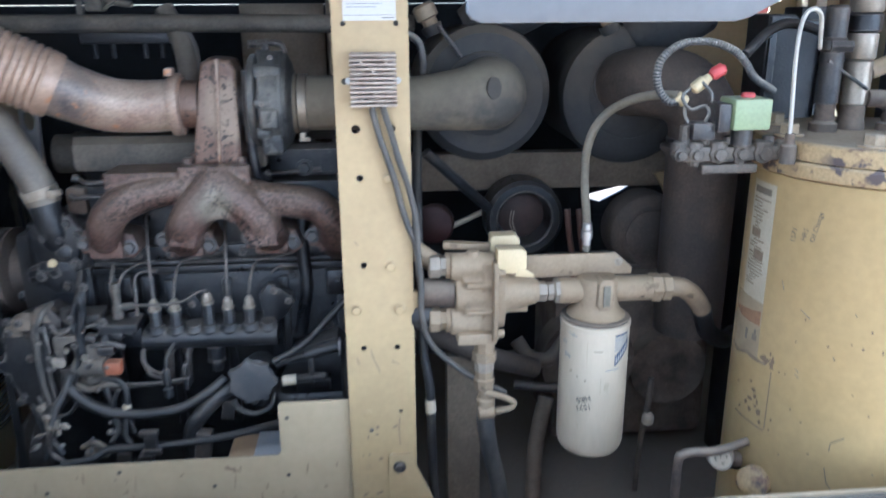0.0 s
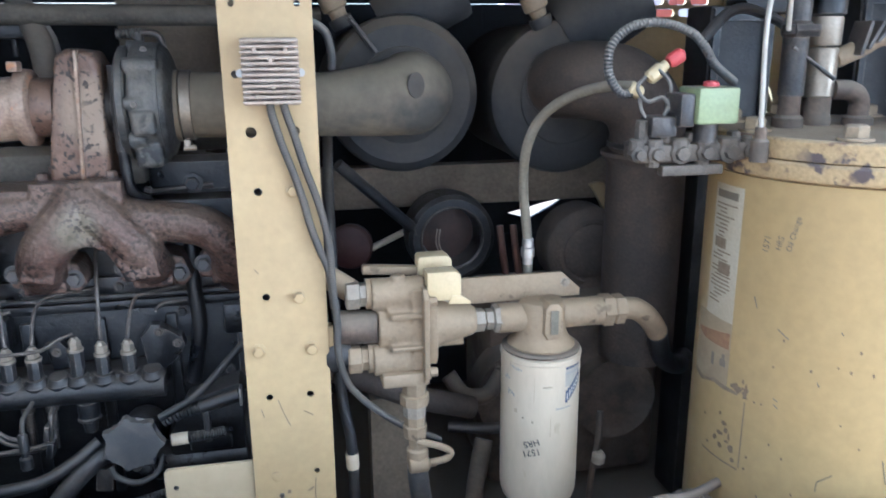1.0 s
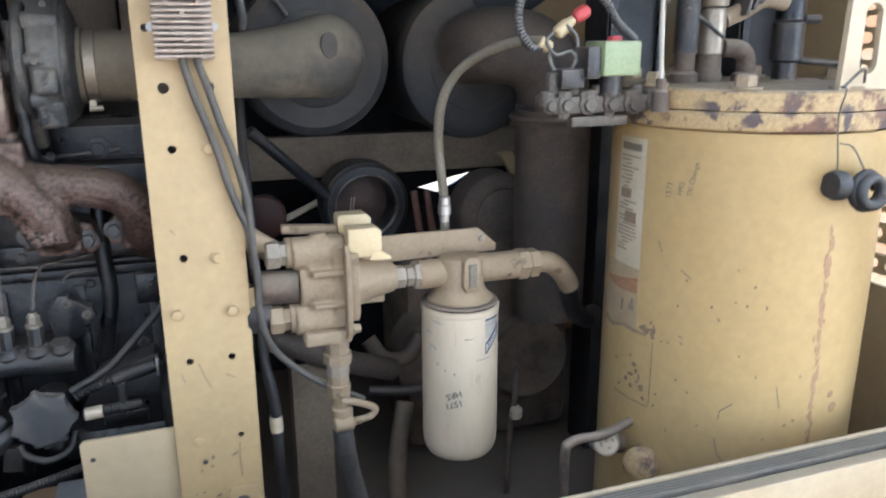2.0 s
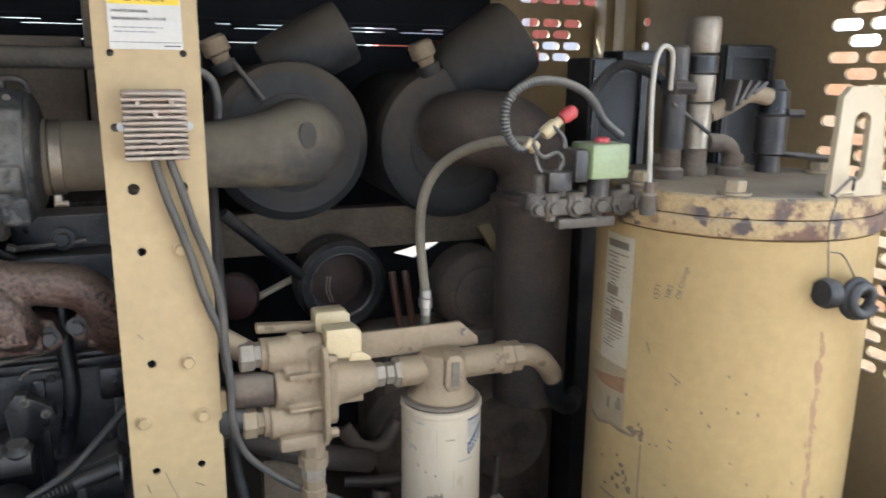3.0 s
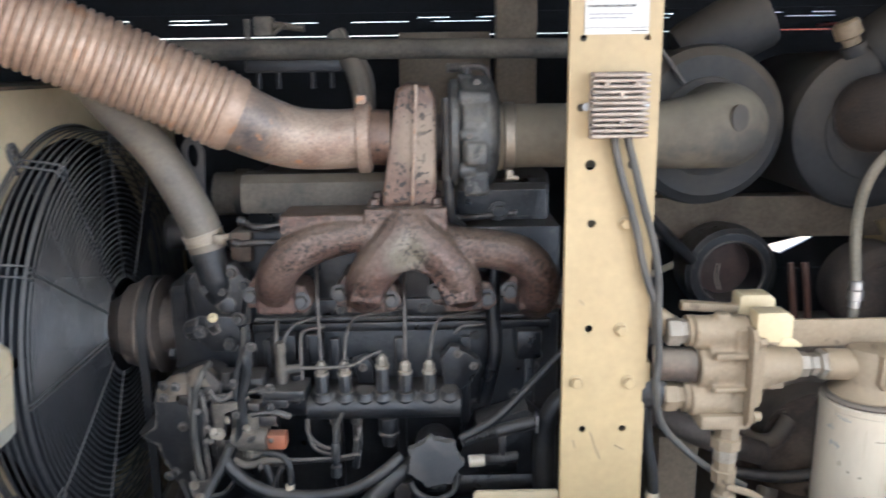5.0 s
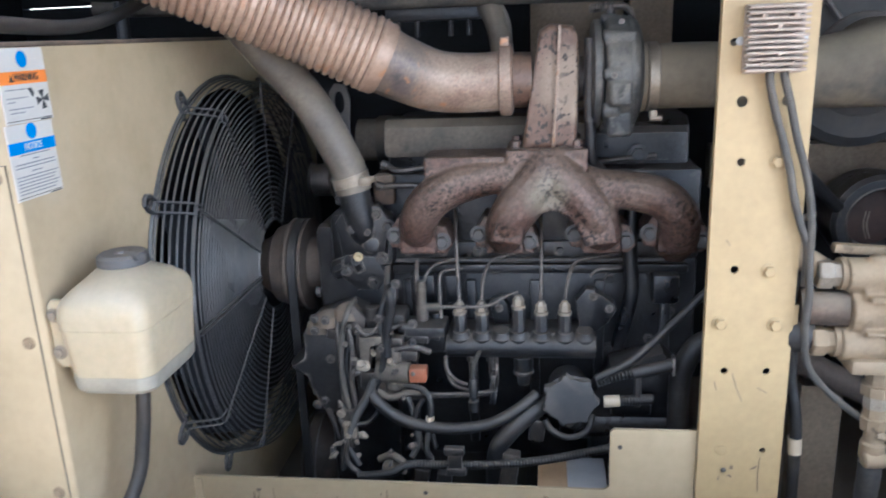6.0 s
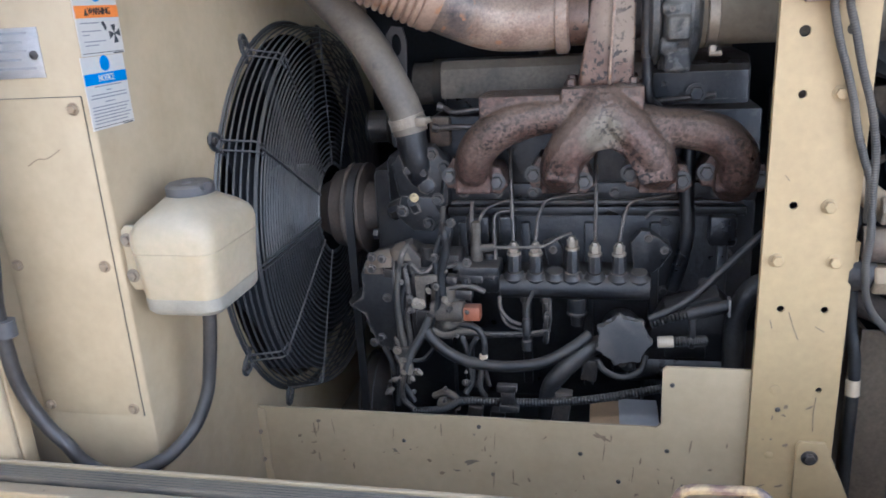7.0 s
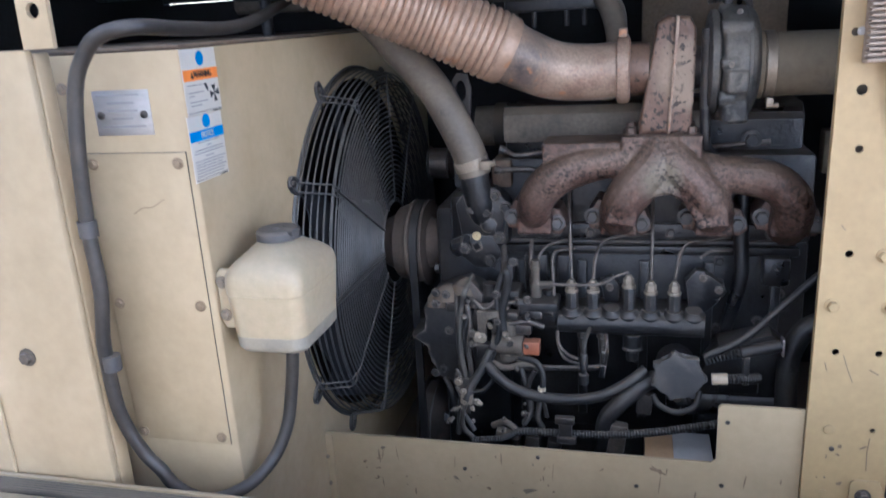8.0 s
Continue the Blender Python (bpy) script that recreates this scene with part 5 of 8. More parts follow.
# bracketry and wiring low at the front of the engine
for pts, r, m in (([(-0.708, 1.55, 0.985), (-0.700, 1.545, 0.93), (-0.706, 1.545, 0.87), (-0.700, 1.54, 0.80), (-0.712, 1.535, 0.73)], 0.0055, DARK_STEEL), ([(-0.69, 1.545, 0.985), (-0.672, 1.54, 0.97), (-0.655, 1.54, 0.975), (-0.64, 1.55, 0.99)], 0.005, DARK_STEEL),
                  ([(-0.66, 1.54, 0.70), (-0.63, 1.53, 0.715), (-0.60, 1.52, 0.70)], 0.007, GRIMY), ([(-0.735, 1.54, 0.79), (-0.72, 1.53, 0.76), (-0.725, 1.53, 0.70), (-0.70, 1.53, 0.67)], 0.006, DARK_STEEL),
                  ([(-0.62, 1.55, 0.935), (-0.58, 1.55, 0.94), (-0.55, 1.56, 0.925)], 0.006, DARK_STEEL), ([(-0.66, 1.55, 0.845), (-0.63, 1.545, 0.835), (-0.59, 1.545, 0.845), (-0.56, 1.55, 0.84)], 0.007, GRIMY)):
    bm = bmesh.new()
    tube(bm, pts, r, 10)
    part("small_pipe", bm, m, engine)
for x, y, z, w, h, m in ((-0.700, 1.535, 0.800, 0.016, 0.022, GRIMY), (-0.724, 1.535, 0.742, 0.014, 0.018, STEEL), (-0.742, 1.57, 0.955, 0.03, 0.02, DARK_STEEL), (-0.610, 1.535, 0.955, 0.022, 0.016, DARK_STEEL), (-0.43, 1.56, 0.83, 0.012, 0.03, BLACK), (-0.43, 1.555, 0.865, 0.009, 0.03, DARK_STEEL),
                         (-0.625, 1.515, 0.692, 0.05, 0.014, GRIMY), (-0.575, 1.53, 0.668, 0.03, 0.03, DARK_STEEL), (-0.345, 1.56, 0.76, 0.03, 0.045, DARK_STEEL), (-0.40, 1.52, 0.69, 0.034, 0.08, DARK_STEEL), (-0.53, 1.53, 0.66, 0.03, 0.03, BLACK)):
    bm = bmesh.new()
    box(bm, x - w / 2, x + w / 2, y, y + 0.025, z - h / 2, z + h / 2, 0.003, Matrix.Rotation(0.15, 4, "Y"))
    part("bracket", bm, m, engine)
for x, y, z in ((-0.790, 1.58, 0.965), (-0.745, 1.575, 0.985), (-0.70, 1.575, 0.965), (-0.79, 1.575, 0.80), (-0.74, 1.575, 0.795), (-0.755, 1.578, 0.90), (-0.64, 1.535, 0.945), (-0.61, 1.545, 0.89)):
    bolt(engine, (x, y, z), (0, -1, 0), 0.007, DARK_STEEL)
bm = bmesh.new()
ribbed(bm, [(-0.655, 1.53, 0.885), (-0.675, 1.53, 0.84), (-0.70, 1.53, 0.80), (-0.715, 1.53, 0.76)], 0.009, 0.0018, 0.005)
part("spiral_wrap", bm, RUBBER, engine)

# oily pipes, leads, brackets and studs crowded round the pump's front end
def pipework(r, m, *pts):
    b = bmesh.new()
    tube(b, pts, r, 10)
    part("lead" if m == RUBBER else "small_pipe", b, m, engine)


pipework(0.006, CONDUIT, (-0.703, 1.6, 1.017), (-0.707, 1.545, 1.006), (-0.718, 1.545, 0.966), (-0.724, 1.545, 0.915), (-0.722, 1.545, 0.848), (-0.717, 1.545, 0.806), (-0.726, 1.545, 0.763), (-0.726, 1.545, 0.719))
pipework(0.0045, DARK_STEEL, (-0.732, 1.57, 0.992), (-0.728, 1.55, 0.964), (-0.729, 1.55, 0.903), (-0.727, 1.55, 0.825), (-0.733, 1.55, 0.782))
pipework(0.004, DARK_STEEL, (-0.612, 1.57, 0.832), (-0.571, 1.57, 0.832), (-0.523, 1.57, 0.831), (-0.446, 1.57, 0.837), (-0.425, 1.57, 0.853), (-0.423, 1.57, 0.891), (-0.426, 1.6, 0.896))
pipework(0.004, DARK_STEEL, (-0.526, 1.6, 0.899), (-0.521, 1.58, 0.879), (-0.504, 1.58, 0.857), (-0.482, 1.58, 0.847))
pipework(0.0045, DARK_STEEL, (-0.692, 1.55, 0.969), (-0.665, 1.55, 0.974), (-0.646, 1.55, 0.971), (-0.617, 1.55, 0.98), (-0.595, 1.58, 0.975))
pipework(0.005, RUBBER, (-0.564, 1.53, 0.839), (-0.575, 1.53, 0.818), (-0.581, 1.53, 0.787), (-0.578, 1.53, 0.755), (-0.569, 1.53, 0.732))
pipework(0.005, RUBBER, (-0.547, 1.525, 0.796), (-0.548, 1.525, 0.77), (-0.542, 1.525, 0.738))
pipework(0.0045, RUBBER, (-0.698, 1.53, 0.782), (-0.673, 1.53, 0.789), (-0.652, 1.53, 0.816), (-0.655, 1.53, 0.836))
pipework(0.006, RUBBER, (-0.771, 1.58, 0.787), (-0.752, 1.56, 0.765), (-0.745, 1.56, 0.727), (-0.741, 1.56, 0.707))
pipework(0.004, DARK_STEEL, (-0.492, 1.66, 1.064), (-0.534, 1.65, 1.057), (-0.536, 1.63, 1.013), (-0.532, 1.61, 0.964))
pipework(0.0085, RUBBER, (-0.632, 1.6, 1.057), (-0.619, 1.54, 1.052), (-0.618, 1.54, 1.018), (-0.63, 1.54, 0.969), (-0.631, 1.54, 0.924))
pipework(0.005, DARK_STEEL, (-0.582, 1.65, 1.082), (-0.581, 1.62, 1.046), (-0.58, 1.62, 1.006), (-0.576, 1.62, 0.94))
PLATES = (
    (-0.633, -0.588, 1.545, 0.856, 0.893, GRIMY),
    (-0.628, -0.575, 1.56, 0.906, 0.927, DARK_STEEL),
    (-0.605, -0.552, 1.56, 0.942, 0.96, DARK_STEEL),
    (-0.734, -0.702, 1.535, 0.784, 0.809, GRIMY),
    (-0.726, -0.7, 1.525, 0.752, 0.777, STEEL),
    (-0.609, -0.572, 1.55, 0.831, 0.85, GRIMY),
    (-0.693, -0.659, 1.56, 0.842, 0.88, DARK_STEEL),
    (-0.669, -0.639, 1.57, 0.98, 0.995, DARK_STEEL),
    (-0.714, -0.698, 1.55, 0.903, 0.919, DARK_STEEL),
    (-0.627, -0.615, 1.54, 0.864, 0.907, STEEL),
    (-0.619, -0.605, 1.535, 1.034, 1.067, BLACK),
)
for x0, x1, y, z0, z1, m in PLATES:
    bm = bmesh.new()
    box(bm, x0, x1, y, y + 0.022, z0, z1, 0.0035, Matrix.Rotation(0.06, 4, "Y"))
    part("bracket", bm, m, engine)
STUDS = (
    ((-0.765, 1.528, 1.005), DARK_STEEL),
    ((-0.767, 1.528, 0.981), DARK_STEEL),
    ((-0.717, 1.528, 0.76), STEEL),
    ((-0.682, 1.528, 0.908), STEEL),
    ((-0.64, 1.528, 1.005), DARK_STEEL),
    ((-0.603, 1.528, 1.075), BLACK_DUSTY),
    ((-0.693, 1.528, 0.918), DARK_STEEL),
    ((-0.728, 1.528, 0.806), STEEL),
    ((-0.758, 1.528, 0.834), BLACK_DUSTY),
    ((-0.744, 1.528, 1.002), BLACK_DUSTY),
    ((-0.576, 1.528, 0.996), DARK_STEEL),
)
for at, m in STUDS:
    bolt(engine, at, (0, -1, 0), 0.0065, m)

# random clips, nuts and pipe ends; the pale ones stand for highlights
rs = random.Random(31)
for k in range(26):
    x, z = rs.uniform(-0.745, -0.575), rs.uniform(0.685, 0.985)
    y, r = rs.uniform(1.515, 1.55), rs.uniform(0.0035, 0.0075)
    way = Vector((rs.uniform(-0.8, 0.8), rs.uniform(-1.0, -0.2), rs.uniform(-0.5, 0.9)))
    bm = bmesh.new()
    n = rs.uniform(0.010, 0.026)
    lathe(bm, (x, y, z), way, ((0, r * 0.7), (n * 0.3, r * 0.7), (n * 0.35, r), (n * 0.75, r), (n * 0.8, r * 0.6), (n, r * 0.55)), rs.choice((6, 8, 10)))
    part("pipe_union", bm, rs.choice((GRIMY, STEEL, DARK_STEEL, BLACK_DUSTY)), engine)

# exhaust, hoses and pipes round the engine
ex = thing("exhaust_pipe", (-0.60, 1.55, 1.38), "heat-tinted exhaust elbow with a ribbed flexible steel pipe", "exhaust pipe")
bm = bmesh.new()
tube(bm, [(-0.400, 1.612, 1.432), (-0.455, 1.605, 1.430), (-0.520, 1.585, 1.437), (-0.575, 1.550, 1.462), (-0.615, 1.528, 1.486)], lambda t: 0.052 + 0.006 * t * t, 32, 10)
part("elbow", bm, EXHAUST, ex, "rust-spotted heat-tinted elbow")
bm = bmesh.new()
sweep(bm, [(-0.600, 1.5325, 1.4772), (-0.604, 1.531, 1.4794), (-0.622, 1.525, 1.4893)], lambda t: 0.0605 + 0.003 * min(1, 3 * t), 32)
part("cuff", bm, FLEX, ex)
bm = bmesh.new()
ribbed(bm, [(-0.615, 1.527, 1.486), (-0.680, 1.508, 1.520), (-0.745, 1.488, 1.552), (-0.845, 1.44, 1.602), (-1.00, 1.37, 1.68), (-1.16, 1.31, 1.77)], 0.0655, 0.0050, 0.0135, 36, (0, 0.12, 1, 0.12))
part("flexible_pipe", bm, FLEX, ex, "ribbed flexible steel pipe")

hose = thing("coolant_hose", (-0.695, 1.62, 1.24), "dusty grey coolant hose with a worm-drive clamp", "hose")
bm = bmesh.new()
tube(bm, [(-0.692, 1.62, 1.232), (-0.700, 1.62, 1.270), (-0.718, 1.62, 1.314), (-0.757, 1.62, 1.392), (-0.792, 1.62, 1.440), (-0.835, 1.625, 1.485), (-0.90, 1.65, 1.55), (-1.0, 1.72, 1.62)], 0.0345, 24)
part("hose_body", bm, COOLANT_HOSE, hose)
bm = bmesh.new()
sweep(bm, [(-0.6945, 1.62, 1.246), (-0.699, 1.62, 1.262)], 0.0362, 28)
sweep(bm, [(-0.6940, 1.62, 1.2445), (-0.6945, 1.62, 1.2465)], 0.0374, 28)
sweep(bm, [(-0.6988, 1.62, 1.2615), (-0.6994, 1.62, 1.2635)], 0.0374, 28)
for k in range(14):
    a = math.radians(205 + 9 * k)
    c = Vector((-0.6968 + 0.0368 * math.cos(a), 1.62 + 0.0368 * math.sin(a), 1.254))
    rod(bm, c + Vector((0.002, 0, -0.006)), c + Vector((-0.002, 0, 0.006)), 0.0009, seg=5)
box(bm, -0.674, -0.653, 1.586, 1.604, 1.248, 1.266, 0.003)
rod(bm, (-0.655, 1.592, 1.259), (-0.643, 1.592, 1.262), 0.0065, seg=6)
part("hose_clamp", bm, DULLCAP, hose, "tarnished worm-drive clamp")
bm = bmesh.new()
tube(bm, [(-1.30, 1.85, 1.60), (-0.83, 1.85, 1.592), (-0.40, 1.85, 1.589), (0.0, 1.85, 1.585), (0.10, 1.86, 1.584)], 0.020, 16)
solid("cross_pipe", bm, PIPE_DUST, "dusty drab pipe running above the engine", "pipe")
bm = bmesh.new()
box(bm, -0.632, -0.594, 1.835, 1.88, 1.616, 1.655, 0.006)
box(bm, -0.652, -0.638, 1.842, 1.848, 1.600, 1.650, 0.002)
rod(bm, (-0.60, 1.86, 1.64), (-0.532, 1.85, 1.630), 0.007)
rod(bm, (-0.60, 1.85, 1.618), (-0.566, 1.845, 1.640), 0.004)
solid("pipe_bracket", bm, PIPE_DUST, "dark bracket on the pipe above the engine", "bracket")
fo = thing("tool_box", (-0.276, 1.55, 0.46), "dull tan and pale grey box behind the lower panel", "box")
bm = bmesh.new()
box(bm, -0.345, -0.212, 1.500, 1.600, 0.462, 0.676, 0.003)
part("case", bm, ORANGE_FILTER, fo)
bm = bmesh.new()
box(bm, -0.288, -0.2135, 1.496, 1.4995, 0.54, 0.674, 0.001)
box(bm, -0.288, -0.2135, 1.4965, 1.602, 0.6763, 0.6795, 0.001)
part("grey_plate", bm, GREYPAINT, fo, "pale grey plate")


# ---- radiator end ----
rad = thing("radiator_housing", (-1.40, 1.70, 0.46), "pale beige sheet-metal radiator housing with a round fan opening", "radiator")
bm = bmesh.new()
pierced(bm, [(1.10, 0.46), (2.40, 0.46), (2.40, 1.523), (1.10, 1.523)], [disc(FY, FZ, 0.385, 64)], 0, -1.006, -1.000)
part("side_panel", bm, PALE, rad, smooth=0)
bm = bmesh.new()
box(bm, -1.80, -1.001, 1.0985, 1.1035, 0.46, 1.523, 0.0015)
part("front_panel", bm, PALE, rad)
bm = bmesh.new()
box(bm, -1.80, -1.003, 1.104, 2.40, 1.5235, 1.530, 0.002)
part("top_panel", bm, BROWN, rad)
bm = bmesh.new()
box(bm, -1.50, -1.30, 1.15, 2.38, 0.47, 1.50, 0.0)
part("core", bm, FOAM, rad)
# dark strip round the cover paints the shadow in its edge gap
bm = bmesh.new()
box(bm, -1.1868, -1.0117, 1.0970, 1.0984, 0.8893, 1.3776)
part("cover_gasket", bm, OVERFLOW, rad, "thin dark strip drawn as the cover's shadow line", 0)
cover = bmesh.new()
box(cover, -1.186, -1.012, 1.0945, 1.0968, 0.890, 1.377, 0.001)
cov = part("access_cover", cover, PALE, rad, "bolted access cover")
for a in (-1.172, -1.026):
    for z in (1.361, 1.135, 0.903):
        bolt(cov, (a, 1.0945, z), (0, -1, 0), 0.0062, ALU)
bm = bmesh.new()
sweep(bm, curve_points([(-1.115, 1.0943, 1.284), (-1.098, 1.0943, 1.293), (-1.082, 1.0943, 1.294), (-1.060, 1.0943, 1.306)], 5), 0.0006, 5)
part("cover_scratch", bm, SMUDGE, cov, smooth=0)
plate = thing("nameplate", (-1.106, 1.097, 1.405), "worn grey aluminium nameplate riveted to the housing", "nameplate")
bm = bmesh.new()
box(bm, -1.154, -1.059, 1.0965, 1.0984, 1.404, 1.470, 0.0005)
part("sheet", bm, NAMEPLATE, plate)
for a in (-1.143, -1.070):
    bm = bmesh.new()
    lathe(bm, (a, 1.0965, 1.434), (0, -1, 0), ((0, 0.006), (0.002, 0.006), (0.004, 0.003)), 14)
    part("rivet", bm, DARK_STEEL, plate)
for k, (u0, u1) in enumerate(((-1.148, -1.075), (-1.130, -1.085), (-1.13, -1.08), (-1.125, -1.09), (-1.145, -1.07))):
    bm = bmesh.new()
    z = 1.463 - k * 0.0115
    box(bm, u0, u1, 1.0961, 1.0964, z - 0.0016, z + 0.0016)
    part("text_line", bm, GREYINK, plate, smooth=0)


def side_label(name, y0, y1, z0, z1, band, band_mat, word, dot, label, lines):
    """A white label on the side of the housing that faces the engine."""
    t = thing(name, (-0.999, (y0 + y1) / 2, z0), label, "label")
    b = bmesh.new()
    box(b, -0.9997, -0.9985, y0, y1, z0, z1)
    part("sheet", b, LABEL, t, smooth=0)
    b = bmesh.new()
    box(b, -0.9984, -0.9979, y0 + 0.0005, y1 - 0.0005, band[0], band[1])
    part("colour_band", b, band_mat, t, smooth=0)
    w = writing("word", word, (-0.9976, (y0 + y1) / 2 + (0.004 if band_mat == ORANGE else 0.0), (band[0] + band[1]) / 2), (band[1] - band[0]) * 0.85, INK if band_mat == ORANGE else LABEL, t, (90, 0, 90))
    w.matrix_basis = w.matrix_basis @ Matrix.Diagonal((0.74, 1, 1, 1))
    b = bmesh.new()
    box(b, -0.9984, -0.9980, y0 + 0.002, y1 - 0.002, z0 + 0.0030, z0 + 0.0038)
    box(b, -0.9984, -0.9980, y1 - 0.027, y1 - 0.003, z0 + 0.0005, z0 + 0.0020)
    part("rule", b, INK, t, smooth=0)
    b = bmesh.new()
    lathe(b, (-0.9984, (y0 + y1) / 2 + 0.002, dot), (1, 0, 0), ((0, 0.0105), (0.0005, 0.0105)), 24)
    part("blue_disc", b, BLUE, t, smooth=0)
    for z, u0, u1 in lines:
        b = bmesh.new()
        box(b, -0.9984, -0.9980, u0, u1, z - 0.0008, z + 0.0008)
        part("text_line", b, GREYINK, t, smooth=0)
    return t


wl = side_label("warning_label", 1.098, 1.193, 1.428, 1.522, (1.477, 1.493), ORANGE, "WARNING", 1.508, "white warning label with an orange band and a fan symbol",
                [(1.4705, 1.105, 1.146), (1.4600, 1.106, 1.147), (1.4550, 1.106, 1.121), (1.4465, 1.108, 1.155), (1.4415, 1.108, 1.137)])
bm = bmesh.new()
prism(bm, [(1.116, 1.4800), (1.1255, 1.4800), (1.1208, 1.4895)], 0, -0.9978, -0.9975)
part("triangle", bm, INK, wl, smooth=0)
bm = bmesh.new()
for k in range(4):
    a = math.radians(90 * k + 6)
    tips = [(1.177 + 0.0135 * math.cos(a + d), 1.455 + 0.0135 * math.sin(a + d)) for d in (-0.42, 0.42)]
    prism(bm, [(1.177, 1.455), tips[0], tips[1]], 0, -0.9984, -0.9979)
prism(bm, [(1.150, 1.471), (1.156, 1.472), (1.161, 1.464), (1.158, 1.459), (1.154, 1.465)], 0, -0.9984, -0.9979)
part("fan_symbol", bm, INK, wl, smooth=0)
side_label("notice_label", 1.092, 1.187, 1.330, 1.427, (1.390, 1.405), BLUE, "NOTICE", 1.417, "white notice label with a blue band",
           [(1.3875, 1.110, 1.172), (1.3815, 1.135, 1.147), (1.3765, 1.100, 1.180), (1.3720, 1.099, 1.181), (1.3660, 1.128, 1.150)] + [(1.3605 - 0.0044 * k, 1.098, 1.182 - 0.005 * (k * 7 % 3)) for k in range(6)])

# fan guard: rings and spokes of wire round the fan
guard = thing("fan_guard", (-0.95, FY, FZ - 0.42), "round black wire fan guard bolted to the housing", "fan guard")


def hoop(name, x, r, wire=0.0022):
    b = bmesh.new()
    rings = []
    for k in range(72):
        a = 2 * math.pi * k / 72
        way = Vector((0, math.cos(a), math.sin(a)))
        c = Vector((x, FY, FZ)) + way * r
        rings.append([b.verts.new(c + way * (wire * math.cos(j * math.pi / 2.5)) + Vector((1, 0, 0)) * (wire * math.sin(j * math.pi / 2.5))) for j in range(5)])
    for k in range(72):
        skin(b, rings[k - 1], rings[k])
    return part(name, b, GUARD, guard)


for k in range(6):
    hoop("ring", -0.993 + 0.0128 * k, 0.404 - 0.002 * k, 0.0020)
r = 0.386
while r > 0.100:
    hoop("ring", -0.9255 - 0.004 * max(0, r - 0.37) / 0.016 + 0.003 * (1 - r / 0.39), r, 0.0018)
    r -= 0.0113
hoop("ring", -0.998, 0.409, 0.0045)
hoop("ring", -0.923, 0.0985, 0.0026)
for k, deg in enumerate((118, 149, 211, 242, 298, 329, 31, 62)):
    a = math.radians(deg)
    way = Vector((0, math.cos(a), math.sin(a)))
    bm = bmesh.new()
    c = Vector((-0.996, FY, FZ)) + way * 0.428
    u = Vector((0, -math.sin(a), math.cos(a)))
    sweep(bm, [c - way * 0.036 + u * 0.012, c + u * 0.013, c + way * 0.013 + u * 0.008, c + way * 0.016, c + way * 0.013 - u * 0.008, c - u * 0.013, c - way * 0.036 - u * 0.012], 0.0042, 8)
    part("tab", bm, GUARD, guard)
    bolt(guard, c + Vector((-0.003, 0, 0)), (1, 0, 0), 0.0075, DARK_STEEL)
    for s in (-0.0095, 0.0095):
        c = Vector((0, FY, FZ)) + u * s
        bm = bmesh.new()
        sweep(bm, [c + Vector((-0.999, 0, 0)) + way * 0.409, c + Vector((-0.935, 0, 0)) + way * 0.3975, c + Vector((-0.926, 0, 0)) + way * 0.391, c + Vector((-0.923, 0, 0)) + way * 0.375], 0.0021, 6)
        part("side_wire", bm, GUARD, guard)
for deg in (55, 87, 118, 149, 181, 211, 242, 330):
    a = math.radians(deg)
    way = Vector((0, math.cos(a), math.sin(a)))
    for s in ((-0.004, 0.004) if deg == 181 else (0.0,)):
        c = Vector((-0.9225, FY, FZ)) + Vector((0, -math.sin(a), math.cos(a))) * s
        bm = bmesh.new()
        sweep(bm, [c + way * 0.393, c + Vector((0.003, 0, 0)) + way * 0.098], 0.0022, 6)
        part("spoke", bm, GUARD, guard)

fan = thing("cooling_fan", (-1.02, FY, FZ - 0.36), "dark plastic cooling fan behind the wire guard", "fan")
bm = bmesh.new()
lathe(bm, (-1.05, FY, FZ), (1, 0, 0), ((0, 0.10), (0.07, 0.10), (0.08, 0.07)), 32)
part("hub", bm, BLACK, fan)
for k in range(8):
    bm = bmesh.new()
    a = 2 * math.pi * k / 8 + 0.35
    rows = []
    for j in range(6):
        rr = 0.09 + 0.275 * j / 5
        w = 0.05 + 0.045 * j / 5
        c = Vector((-1.0, FY + rr * math.cos(a), FZ + rr * math.sin(a)))
        t = Vector((0, -math.sin(a), math.cos(a)))
        rows.append([bm.verts.new(c + t * (w * s) + Vector((0.035 * s + 0.010 * (1 - s * s) + dx, 0, 0))) for dx in (0, 0.004) for s in ((-1, 0, 1) if dx == 0 else (1, 0, -1))])
    for p, q in zip(rows, rows[1:]):
        skin(bm, p, q)
    bm.faces.new(rows[0])
    bm.faces.new(rows[-1])
    part("blade", bm, FOAM, fan)

# coolant reservoir
res = thing("coolant_reservoir", (-0.917, 1.168, 1.058), "yellowed white plastic coolant reservoir with a grey cap", "reservoir")
bm = bmesh.new()
rows = []
SECTIONS = ((1.0585, 0.046, 0.062, 0.016), (1.061, 0.053, 0.070, 0.020), (1.068, 0.0585, 0.0755, 0.022), (1.088, 0.060, 0.077, 0.022), (1.130, 0.0625, 0.0795, 0.021),
                      (1.172, 0.0665, 0.0825, 0.022), (1.184, 0.0655, 0.0815, 0.024), (1.194, 0.061, 0.077, 0.026), (1.204, 0.052, 0.067, 0.028), (1.213, 0.042, 0.053, 0.030), (1.222, 0.034, 0.036, 0.030))
